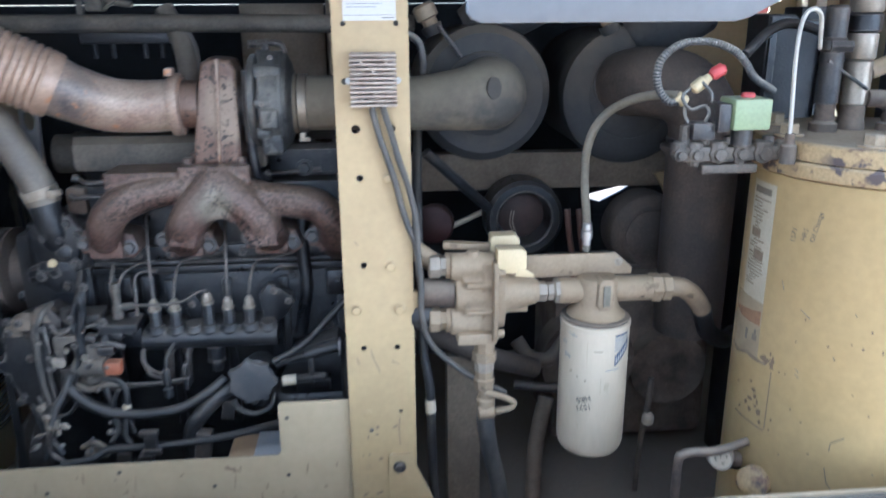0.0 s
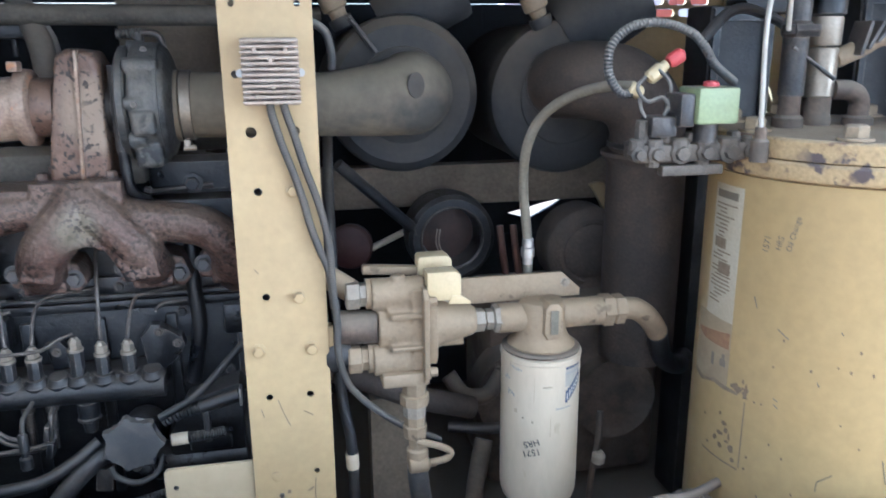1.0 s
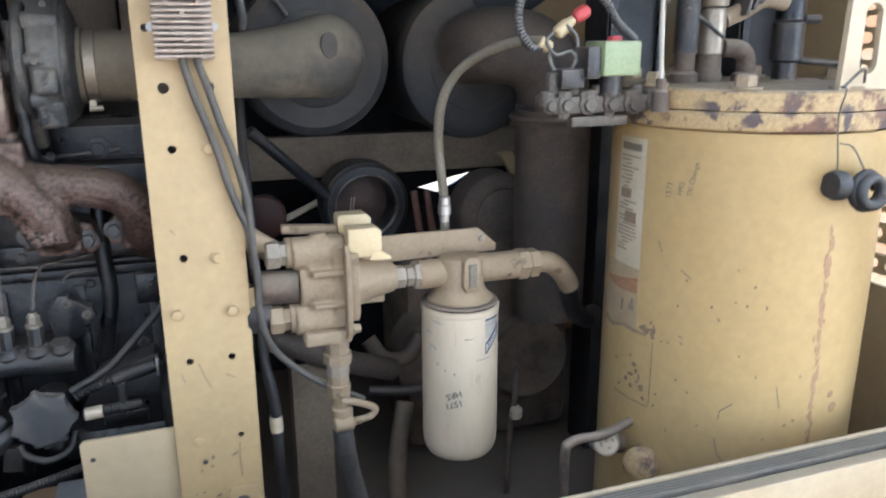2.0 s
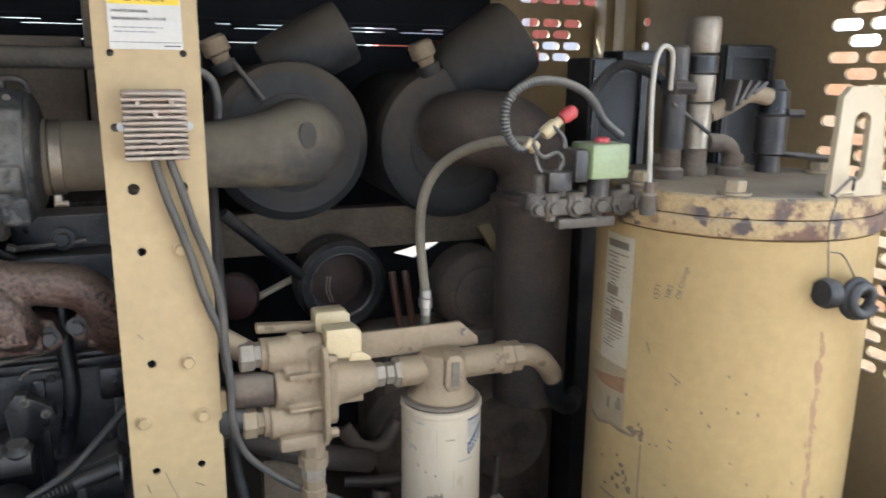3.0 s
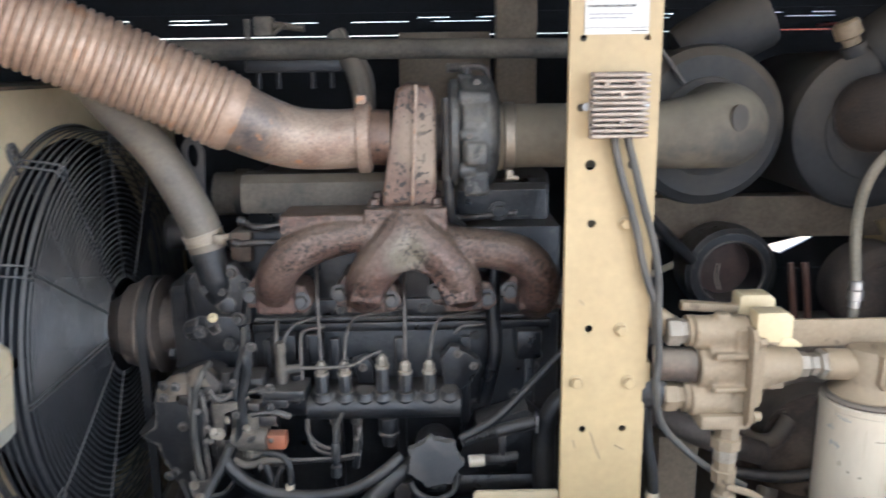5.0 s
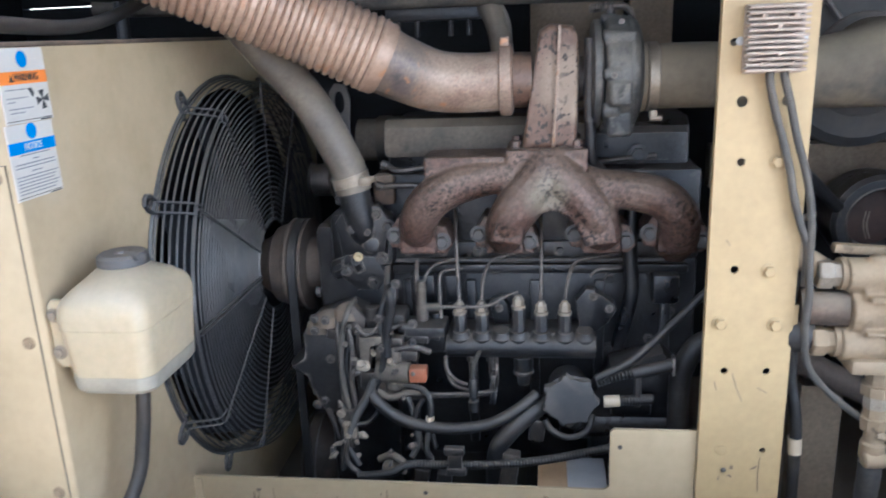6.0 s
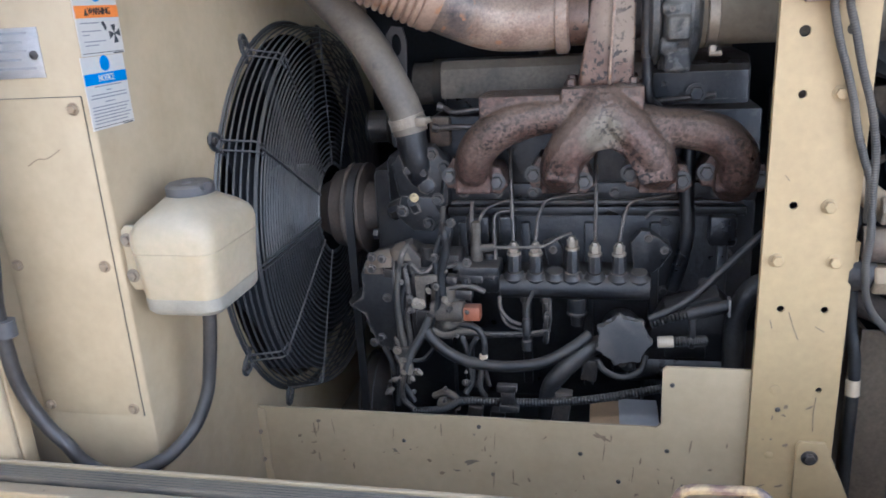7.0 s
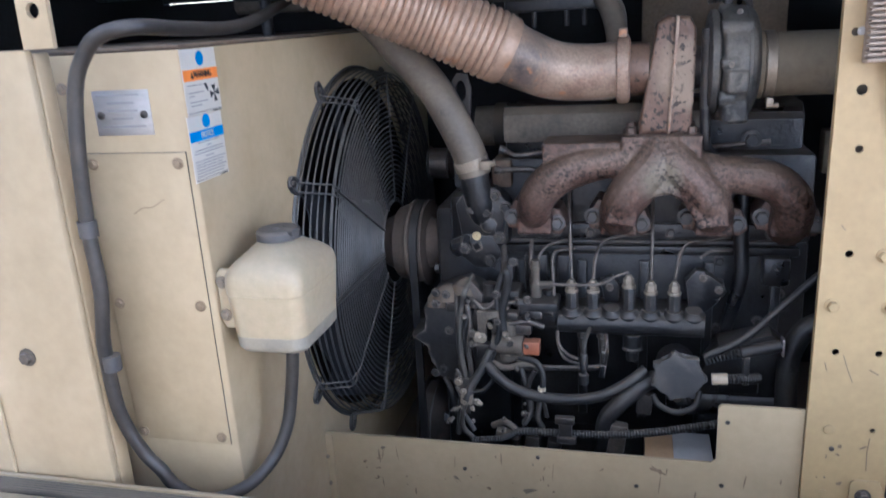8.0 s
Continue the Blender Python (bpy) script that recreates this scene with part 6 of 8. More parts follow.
for z, hx, hy, rr in SECTIONS:
    sec = []
    for cx, cy, a0 in ((1, 1, 0), (-1, 1, 90), (-1, -1, 180), (1, -1, 270)):
        for k in range(6):
            a = radians(a0 + 18 * k)
            sec.append(bm.verts.new((-0.917 + cx * (hx - rr) + rr * math.cos(a), 1.168 + cy * (hy - rr) + rr * math.sin(a), z)))
    rows.append(sec)
for p, q in zip(rows, rows[1:]):
    skin(bm, p, q)
bm.faces.new(rows[0])
bm.faces.new(rows[-1])
part("body", bm, PLASTIC, res, smooth=50)


def band(levels):
    """A skin just proud of the reservoir between given levels (height, half sizes, corner radius)."""
    b = bmesh.new()
    loops = []
    for z, hx, hy, rr in levels:
        loops.append([b.verts.new((-0.917 + cx * (hx - rr) + rr * math.cos(radians(a0 + 18 * k)), 1.168 + cy * (hy - rr) + rr * math.sin(radians(a0 + 18 * k)), z)) for cx, cy, a0 in ((1, 1, 0), (-1, 1, 90), (-1, -1, 180), (1, -1, 270)) for k in range(6)])
    for p, q in zip(loops, loops[1:]):
        skin(b, p, q)
    b.faces.new(loops[0])
    b.faces.new(loops[-1])
    return b


bm = band(((1.1535, 0.0640, 0.0805, 0.0215), (1.1540, 0.0658, 0.0823, 0.0225), (1.1552, 0.0659, 0.0824, 0.0225), (1.1560, 0.0642, 0.0807, 0.0215)))
part("mould_seam", bm, PLASTIC, res, "moulded seam")
bm = band(((1.0580, 0.0465, 0.0625, 0.016), (1.0606, 0.0536, 0.0706, 0.020), (1.0678, 0.0592, 0.0762, 0.022), (1.0860, 0.0604, 0.0774, 0.022), (1.0866, 0.0594, 0.0764, 0.022)))
part("fluid", bm, FLUID, res, "dull grey-green coolant at the bottom")
bm = bmesh.new()
lathe(bm, (-0.925, 1.185, 1.214), (0, 0, 1), ((0, 0.030), (0.006, 0.030), (0.007, 0.036), (0.020, 0.0355), (0.024, 0.031), (0.024, 0.012), (0.027, 0.010)), 32)
rod(bm, (-0.925, 1.185, 1.234), (-0.885, 1.165, 1.236), 0.007)
part("cap", bm, CAPGREY, res, "grey ribbed plastic cap")
bm = bmesh.new()
prism(bm, [(-0.999, 1.105), (-0.999, 1.185), (-0.992, 1.193), (-0.975, 1.193), (-0.975, 1.095), (-0.992, 1.095)], 1, 1.105, 1.115, 0.003)
part("bracket", bm, PLASTIC, res)
for z in (1.172, 1.118):
    bolt(res, (-0.990, 1.105, z), (0, -1, 0), 0.007, STEEL)

line = thing("overflow_hose", (-1.12, 1.06, 0.80), "dark rubber overflow hose held by clips", "hose")
bm = bmesh.new()
tube(bm, [(-0.917, 1.17, 1.062), (-0.92, 1.17, 1.013), (-0.931, 1.168, 0.943), (-0.94, 1.16, 0.894), (-0.956, 1.14, 0.851), (-0.973, 1.105, 0.829), (-0.99, 1.08, 0.82), (-1.019, 1.068, 0.809), (-1.046, 1.06, 0.806), (-1.074, 1.05, 0.819), (-1.095, 1.042, 0.843), (-1.107, 1.036, 0.871), (-1.127, 1.03, 0.903), (-1.145, 1.022, 0.956), (-1.15, 1.016, 1.008), (-1.149, 1.014, 1.101), (-1.136, 1.014, 1.184),
          (-1.136, 1.014, 1.288), (-1.128, 1.014, 1.386), (-1.112, 1.014, 1.479), (-1.089, 1.016, 1.525), (-1.060, 1.02, 1.549), (-1.018, 1.04, 1.556), (-1.005, 1.12, 1.551), (-1.03, 1.3, 1.549), (-1.05, 1.45, 1.562), (-1.05, 1.6, 1.60)], 0.0107, 16)
part("hose_body", bm, OVERFLOW, line)
for x, z in ((-1.1365, 1.282), (-1.141, 1.070)):
    bm = bmesh.new()
    lathe(bm, (x, 1.014, z - 0.012), (0.02, 0, 1), ((0, 0.0135), (0.024, 0.0135)), 20)
    part("hose_clip", bm, CAPGREY, line)
bm = bmesh.new()
tube(bm, [(-1.60, 1.75, 1.66), (-1.25, 1.75, 1.66), (-1.02, 1.77, 1.65)], 0.035, 20)
solid("upper_duct", bm, BLACK_DUSTY, "dark pipe above the radiator housing", "pipe")
bm = bmesh.new()
rod(bm, (-1.115, 1.62, 1.53), (-1.115, 1.62, 1.66), 0.012)
box(bm, -1.16, -1.09, 1.55, 1.70, 1.60, 1.70, 0.01)
solid("upper_clamp", bm, BLACK_DUSTY, "dark clamp above the radiator housing", "clamp")

latch = bmesh.new()
sweep(latch, curve_points([(-0.238, 0.97, 0.852), (-0.236, 0.97, 0.895), (-0.224, 0.97, 0.914), (-0.185, 0.97, 0.917), (-0.145, 0.97, 0.917), (-0.132, 0.97, 0.898), (-0.130, 0.97, 0.852)], 6), 0.006, 10)
solid("door_latch", latch, TANK_RUST, "chipped beige latch loop on the door sill", "latch")


# ---- air end: separator tank ----
TX, TY, TR = 0.929, 1.294, 0.228


def on_tank(deg, r, z):
    a = math.radians(deg)
    return Vector((TX + r * math.cos(a), TY + r * math.sin(a), z))


def wrap(bm, a0, a1, z0, z1, r, thick=0.0006, steps=12):
    """A sheet bent round the tank."""
    rows = []
    for k in range(steps + 1):
        a = a0 + (a1 - a0) * k / steps
        rows.append([bm.verts.new(on_tank(a, q, z)) for q, z in ((r, z0), (r + thick, z0), (r + thick, z1), (r, z1))])
    for p, q in zip(rows, rows[1:]):
        skin(bm, p, q)
    bm.faces.new(rows[0])
    bm.faces.new(rows[-1])


tank = thing("separator_tank", (TX, TY, 0.46), "cream-beige cylindrical oil separator tank with a rusty bolted lid", "tank")
bm = bmesh.new()
lathe(bm, (TX, TY, 0.461), (0, 0, 1), ((0, 0.20), (0.03, 0.226), (0.05, TR), (0.868, TR), (0.870, TR + 0.001)), 96)
part("shell", bm, TANK, tank)
bm = bmesh.new()
lathe(bm, (TX, TY, 1.332), (0, 0, 1), ((0, TR), (0.004, 0.2355), (0.012, 0.237), (0.026, 0.237), (0.030, 0.233)), 96)
part("lower_flange", bm, TANK_RUST, tank, "flange with flaking rusty paint")
bm = bmesh.new()
lathe(bm, (TX, TY, 1.3625), (0, 0, 1), ((0, 0.229), (0.002, 0.232), (0.028, 0.232), (0.031, 0.228), (0.031, 0.002)), 96)
lid = part("lid", bm, TANK_RUST, tank, "beige lid with rust patches")
bm = bmesh.new()
lathe(bm, (TX, TY, 1.3935), (0, 0, 1), ((0, 0.222), (0.001, 0.221), (0.001, 0.002)), 96)
part("lid_top", bm, LIDTOP, lid, "dusty lid face")
for k in range(8):
    bolt(lid, on_tank(228 + 45 * k, 0.200, 1.395), (0, 0, 1), 0.017, LIDTOP, True, 0.018)
lug = bmesh.new()
pierced(lug, [(0.905, 1.394), (1.010, 1.394), (0.992, 1.535), (0.975, 1.553), (0.925, 1.553), (0.910, 1.538)], [[(p, q + (0.034 if q > 1.467 else -0.034)) for p, q in disc(0.953, 1.467, 0.0165, 24)]], 1, 1.075, 1.085)
part("lifting_lug", lug, PALE, tank, "pale lifting lug", 0)

# labels and marks on the tank
lab = thing("instruction_label", on_tank(180, TR, 1.10), "long white instruction label on the tank", "label")
bm = bmesh.new()
wrap(bm, 171, 189.9, 1.088, 1.310, TR + 0.0003)
part("sheet", bm, FADED, lab)
bm = bmesh.new()
wrap(bm, 173, 187, 1.288, 1.300, TR + 0.0011, 0.0004)
part("heading", bm, PENCIL, lab)
rr = random.Random(2)
for k in range(26):
    z = 1.278 - k * 0.0065
    if k in (9, 10, 15):
        continue
    bm = bmesh.new()
    wrap(bm, 173 + rr.choice((0, 0, 3)), 188 - rr.uniform(0, 9), z - 0.0014, z + 0.0010, TR + 0.0011, 0.0003, 6)
    part("text_line", bm, SMUDGE, lab)
for a, z, r in ((178, 1.218, 0.012), (182, 1.178, 0.014)):
    bm = bmesh.new()
    wrap(bm, a - 4, a + 4, z - r, z + r * 0.4, TR + 0.0016, 0.0003, 6)
    part("picture", bm, SMUDGE, lab)
lab2 = thing("hazard_label", on_tank(180, TR, 1.0), "torn white hazard label with a red stripe on the tank", "label")


def bent(name, parent, mat, top, bottom, lift=0.0004):
    """A thin sheet on the tank between two uneven edges of (degrees, height)."""
    def edge(line_, a):
        for (a0, z0), (a1, z1) in zip(line_, line_[1:]):
            if a <= a1:
                break
        return z0 + (z1 - z0) * (a - a0) / (a1 - a0)
    b = bmesh.new()
    rows = []
    n = max(2, int((top[-1][0] - top[0][0]) / 1.2))
    for k in range(n + 1):
        a = top[0][0] + (top[-1][0] - top[0][0]) * k / n
        lo, hi = edge(bottom, a), edge(top, a)
        rows.append([b.verts.new(on_tank(a, q, z)) for q, z in ((TR - 0.001, lo), (TR + lift, lo), (TR + lift, hi), (TR - 0.001, hi))])
    for p, q in zip(rows, rows[1:]):
        skin(b, p, q)
    b.faces.new(rows[0])
    b.faces.new(rows[-1])
    return part(name, b, mat, parent)


def blot(name, parent, mat, deg, z, w, h, rnd, lift=0.0006):
    """A ragged chip or blot on the tank, w degrees wide and h high."""
    b = bmesh.new()
    n = rnd.randint(7, 11)
    ring_ = [(deg + 0.5 * w * rnd.uniform(0.55, 1.0) * math.cos(2 * math.pi * j / n), z + 0.5 * h * rnd.uniform(0.55, 1.0) * math.sin(2 * math.pi * j / n)) for j in range(n)]
    front = [b.verts.new(on_tank(u, TR + lift, v)) for u, v in ring_]
    back = [b.verts.new(on_tank(u, TR - 0.002, v)) for u, v in ring_]
    b.faces.new(front)
    b.faces.new(back)
    skin(b, front, back)
    part(name, b, mat, parent, smooth=0)


bent("sheet", lab2, RESIDUE, [(163, 1.085), (176, 1.092), (190, 1.098)], [(163, 0.972), (168, 0.968), (172, 0.966), (178, 0.972), (182, 0.979), (186, 0.975), (190, 0.978)])
bent("torn_edge", lab2, SMUDGE, [(163.5, 0.976), (168, 0.972), (172, 0.970), (178, 0.975), (182, 0.983), (187, 0.980), (196, 0.979)], [(163.5, 0.969), (168, 0.964), (172, 0.962), (178, 0.970), (182, 0.975), (187, 0.972), (196, 0.974)], 0.0007)
bent("red_stripe", lab2, DRIP, [(165, 1.053), (176, 1.061), (189.3, 1.071)], [(165, 1.047), (172, 1.040), (180, 1.041), (189.3, 1.043)], 0.0008)
for a0, a1, z0, z1 in ((178.6, 180.6, 1.003, 1.025), (184.6, 188.2, 1.010, 1.022), (185.8, 187.4, 1.020, 1.032)):
    bm = bmesh.new()
    wrap(bm, a0, a1, z0, z1, TR + 0.0005, 0.0004, 4)
    part("black_mark", bm, PENCIL, lab2)
lab3 = thing("worn_label", on_tank(186, TR, 0.86), "almost worn-off label outline with rusty blots on the tank", "label")
rb = random.Random(8)
for a0, a1, z0, z1 in ((199.6, 200.2, 0.850, 0.968), (177.5, 199.4, 0.8445, 0.8475)):
    bm = bmesh.new()
    wrap(bm, a0, a1, z0, z1, TR + 0.0004, 0.0004, 10)
    part("ink_mark", bm, SMUDGE, lab3)
for k in range(15):
    blot("rust_blot", lab3, INKRUST, 197.5 + rb.gauss(0, 2.0), 0.984 + rb.gauss(0, 0.007), rb.uniform(1, 3.6), rb.uniform(0.005, 0.013), rb)
for a, z, w, h in ((190.4, 0.914, 3.5, 0.012), (191.8, 0.903, 3, 0.014), (188.5, 0.893, 5, 0.008), (185.5, 0.880, 3.2, 0.016), (189.0, 0.871, 3, 0.012), (193.6, 0.893, 1.6, 0.018), (195.2, 0.876, 3.8, 0.017), (192.6, 0.884, 3.0, 0.006), (177.3, 0.908, 1.4, 0.005), (187.8, 0.928, 2, 0.008), (181, 0.862, 2, 0.006), (196.5, 0.857, 2.4, 0.010), (203.0, 0.875, 1.5, 0.007), (202.3, 0.853, 1.5, 0.007), (204, 0.975, 1.4, 0.004), (207, 0.976, 1.2, 0.004)):
    blot("rust_blot", lab3, INKRUST, a, z, w, h, rb)
scrawl = thing("oil_change_note", on_tank(207, TR, 1.24), "black handwritten oil change note on the tank", "writing")


def tank_word(name, text, deg, z, size, mat, parent, spin=90):
    ob = writing(name, text, (0, 0, 0), size, mat, parent, align="LEFT", deep=0.0003)
    p = on_tank(deg, TR + 0.0006, z)
    ob.matrix_basis = Matrix.Translation(-Vector(parent["base"])) @ pose(p.x, p.y, p.z, 90, 0, deg + 90) @ pose(0, 0, 0, 0, 0, spin)


tank_word("word", "1571", 202.0, 1.220, 0.0140, PENCIL, scrawl, 84)
tank_word("word", "HRS", 207.0, 1.228, 0.0125, PENCIL, scrawl, 80)
tank_word("word", "Oil Change", 211.0, 1.229, 0.0120, PENCIL, scrawl, 80)
marks = thing("paint_scratches", on_tank(225, TR, 0.9), "dark scratches and chips in the tank's paint", "scratches")
SCRATCHES = (((199.3, 1.147), (201.0, 1.13)), ((210.2, 1.106), (214.7, 1.094)), ((226.3, 1.036), (226.8, 1.03)), ((211.4, 0.993), (213.2, 0.989)), ((211.6, 0.983), (213.4, 0.978)), ((230.2, 0.858), (230.4, 0.874), (235.3, 0.89)),
             ((229.4, 0.823), (231.0, 0.796), (234.1, 0.779)), ((251.8, 0.923), (253.9, 0.886)), ((261.3, 0.943), (261.6, 0.938)), ((208.9, 0.817), (209.4, 0.813)), ((248.0, 0.83), (249.0, 0.828)), ((232.0, 1.12), (232.8, 1.116)))
for line_ in SCRATCHES:
    bm = bmesh.new()
    sweep(bm, [on_tank(a, TR + 0.0001, z) for a, z in line_], 0.0010, 6)
    part("scratch", bm, PENCIL, marks)
rb = random.Random(5)
for a, z in ((210.1, 1.044), (226.9, 1.031), (235.9, 0.974), (223.7, 1.052), (232.5, 1.065), (236.9, 1.060), (244.3, 1.059), (239.2, 1.092), (211.7, 0.913), (217.0, 0.896), (213.0, 1.090), (243.0, 0.940), (222.0, 0.840)):
    blot("paint_chip", marks, INKRUST, a, z, rb.uniform(0.7, 1.5), rb.uniform(0.004, 0.008), rb)
drip = thing("rust_streak", on_tank(268, TR, 0.85), "broken vertical rust streak down the tank", "rust streak")
rs = random.Random(12)
for k in range(120):
    z = 1.19 - 0.0036 * k + rs.uniform(-0.006, 0.006)
    a = 267.2 + 2.0 * k / 119 + rs.gauss(0, 0.55)
    size = rs.choice((0.3, 0.45, 0.7, 1.0, 1.5))
    bm = bmesh.new()
    ring_ = []
    n = rs.randint(6, 9)
    for j in range(n):
        b_ = 2 * math.pi * j / n
        ring_.append((size * rs.uniform(0.5, 1.0) * 0.9 * math.cos(b_), size * rs.uniform(0.5, 1.0) * rs.uniform(0.005, 0.013) * math.sin(b_)))
    front = [bm.verts.new(on_tank(a + u, TR + 0.0005, z + v)) for u, v in ring_]
    back = [bm.verts.new(on_tank(a + u, TR - 0.0015, z + v)) for u, v in ring_]
    bm.faces.new(front)
    bm.faces.new(back)
    skin(bm, front, back)
    part("rust_patch", bm, RUSTRUN, drip, smooth=0)
for a, z, r in ((281.4, 0.871, 0.012), (278.8, 0.898, 0.008), (257.1, 0.854, 0.004), (260.5, 0.862, 0.004)):
    bm = bmesh.new()
    lathe(bm, on_tank(a, TR - 0.002, z), on_tank(a, 1, 0) - on_tank(a, 0, 0), ((0, r), (0.0025, r * 0.8)), 9)
    part("rust_patch", bm, RUSTRUN, drip, smooth=0)

coil = thing("rubber_plug", on_tank(252, TR + 0.02, 1.22), "coiled black rubber plug hanging on a wire from the lifting lug", "plug")
bm = bmesh.new()
cc = Vector((0.945, 1.045, 1.247))
sweep(bm, [cc + Vector((0.026 * math.cos(k * 0.35) * (1 - k * 0.008), -0.0006 * k, 0.026 * math.sin(k * 0.35) * (1 - k * 0.008))) for k in range(36)], 0.0085, 12)
part("coil", bm, RUBBER, coil)
bm = bmesh.new()
lathe(bm, (0.888, 1.053, 1.258), (1, 0, -0.1), ((0, 0.019), (0.01, 0.023), (0.022, 0.022), (0.026, 0.012), (0.05, 0.010)), 20)
part("stopper", bm, RUBBER, coil)
bm = bmesh.new()
tube(bm, [(0.905, 1.073, 1.400), (0.892, 1.05, 1.395), (0.884, 1.05, 1.357), (0.894, 1.05, 1.29), (0.893, 1.05, 1.275)], 0.0012, 6)
tube(bm, [(0.894, 1.05, 1.32), (0.920, 1.05, 1.312), (0.945, 1.045, 1.275)], 0.0012, 6)
tube(bm, [(0.945, 1.07, 1.405), (0.93, 1.06, 1.425), (0.90, 1.065, 1.398)], 0.0022, 6)
part("tether", bm, DARK_STEEL, coil)
bm = bmesh.new()
tube(bm, [(0.99, 1.03, 1.27), (1.03, 1.02, 1.20), (1.06, 1.02, 1.12), (1.10, 1.03, 1.05), (1.12, 1.05, 0.90), (1.10, 1.06, 0.86)], 0.008, 10)
solid("hanging_cable", bm, RUBBER, "black cable hanging beside the tank", "cable")

# fittings on the lid
sight = bmesh.new()
tube(sight, [(0.687, 1.205, 1.385), (0.684, 1.205, 1.45), (0.680, 1.205, 1.53), (0.684, 1.207, 1.585), (0.700, 1.212, 1.607), (0.722, 1.22, 1.598), (0.735, 1.235, 1.560), (0.741, 1.243, 1.545)], 0.0036, 12)
sc = thing("scavenge_tube", (0.687, 1.205, 1.383), "bent pale scavenge tube rising from the tank lid", "tube")
part("tube", sight, NYLON, sc)
bm = bmesh.new()
lathe(bm, (0.687, 1.205, 1.36), (0, 0, 1), ((0, 0.013), (0.03, 0.013), (0.034, 0.009), (0.05, 0.008)), 12)
part("fitting", bm, BROWN, sc)


def upright(name, x, y, profile, mat, label, category, extra=()):
    t = thing(name, (x, y, 1.394), label, category)
    for nm, pr, m in profile:
        b = bmesh.new()
        lathe(b, (x, y, 1.3945), (0, 0, 1), pr, 24)
        part(nm, b, m, t)
    for nm, fn, m in extra:
        b = bmesh.new()
        fn(b)
        part(nm, b, m, t)
    return t


upright("safety_valve", 0.880, 1.345, (("base_elbow", ((0, 0.0245), (0.012, 0.0245), (0.016, 0.022), (0.05, 0.022)), BROWN), ("body", ((0.045, 0.022), (0.048, 0.0245), (0.122, 0.0245), (0.125, 0.022)), DULLCAP), ("bonnet", ((0.127, 0.025), (0.130, 0.0265), (0.168, 0.0265), (0.172, 0.025)), DULLCAP),
        ("collar", ((0.173, 0.0245), (0.176, 0.029), (0.203, 0.029), (0.207, 0.0245)), BLACK), ("plated_cap", ((0.208, 0.0265), (0.211, 0.0285), (0.262, 0.0285), (0.267, 0.025)), DULLCAP)), BRIGHT,
        "tall safety valve with a tarnished cylindrical cap on the tank lid", "valve",
        (("outlet", lambda b: tube(b, [(0.90, 1.34, 1.50), (0.935, 1.335, 1.515), (0.975, 1.33, 1.535), (1.02, 1.33, 1.53)], 0.016, 12), ALU),
         ("lever", lambda b: (rod(b, (0.80, 1.31, 1.52), (0.88, 1.31, 1.47), 0.0035), [box(b, 0.925 + 0.017 * k, 0.932 + 0.017 * k, 1.305, 1.345, 1.505 + 0.008 * k, 1.560 + 0.001 * k, 0.002, Matrix.Rotation(0.25 + 0.25 * k, 4, "Y")) for k in range(4)]), DARK_STEEL)))
upright("blowdown_valve", 0.815, 1.325, (("base_elbow", ((0, 0.024), (0.015, 0.024), (0.02, 0.017), (0.05, 0.017)), BROWN), ("body", ((0.05, 0.020), (0.14, 0.020), (0.145, 0.024), (0.16, 0.024), (0.165, 0.019), (0.215, 0.019), (0.22, 0.014)), DARK_STEEL)), DARK_STEEL,
        "dark upright blowdown valve on the tank lid", "valve", (("side_fitting", lambda b: rod(b, (0.80, 1.31, 1.545), (0.835, 1.30, 1.545), 0.011, seg=6), DARK_STEEL),))
upright("pressure_regulator", 1.045, 1.340, (("base", ((0, 0.022), (0.03, 0.020), (0.035, 0.028), (0.10, 0.028), (0.105, 0.020)), DARK_STEEL), ("head", ((0.105, 0.026), (0.145, 0.026), (0.15, 0.018), (0.165, 0.012)), BLACK)), BLACK,
        "dark pressure regulator on the tank lid", "regulator", (("side_screw", lambda b: rod(b, (1.06, 1.32, 1.50), (1.085, 1.31, 1.50), 0.009, seg=6), DARK_STEEL), ("line", lambda b: tube(b, [(1.05, 1.33, 1.43), (1.10, 1.30, 1.425), (1.15, 1.27, 1.42)], 0.006, 8), DARK_STEEL)))
upright("lid_elbow", 0.945, 1.325, (("base", ((0, 0.024), (0.012, 0.024), (0.016, 0.016), (0.03, 0.016)), BROWN),), BROWN, "brown pipe elbow screwed into the tank lid", "elbow",
        (("bend", lambda b: tube(b, [(0.945, 1.325, 1.41), (0.943, 1.325, 1.435), (0.925, 1.325, 1.450), (0.895, 1.33, 1.452)], 0.016, 14), BROWN),))

# control valve block on the left of the lid
ctl = thing("control_valve", (0.60, 1.27, 1.348), "dusty control valve with a pale green block and a red cap", "valve")
bm = bmesh.new()
box(bm, 0.525, 0.735, 1.250, 1.315, 1.356, 1.384, 0.006)
for a, h, r in ((0.520, 0.030, 0.012), (0.548, 0.042, 0.014), (0.588, 0.030, 0.017), (0.628, 0.046, 0.015), (0.668, 0.028, 0.018), (0.705, 0.036, 0.013)):
    lathe(bm, (a, 1.258, 1.392), (0, 0, -1), ((0, r * 0.8), (0.003, r), (h * 0.6, r), (h * 0.62, r * 0.75), (h, r * 0.7)), 10)
    lathe(bm, (a, 1.262, 1.370), (0, -1, 0), ((0, r), (0.016, r), (0.018, r * 0.7), (0.024, r * 0.6)), 8)
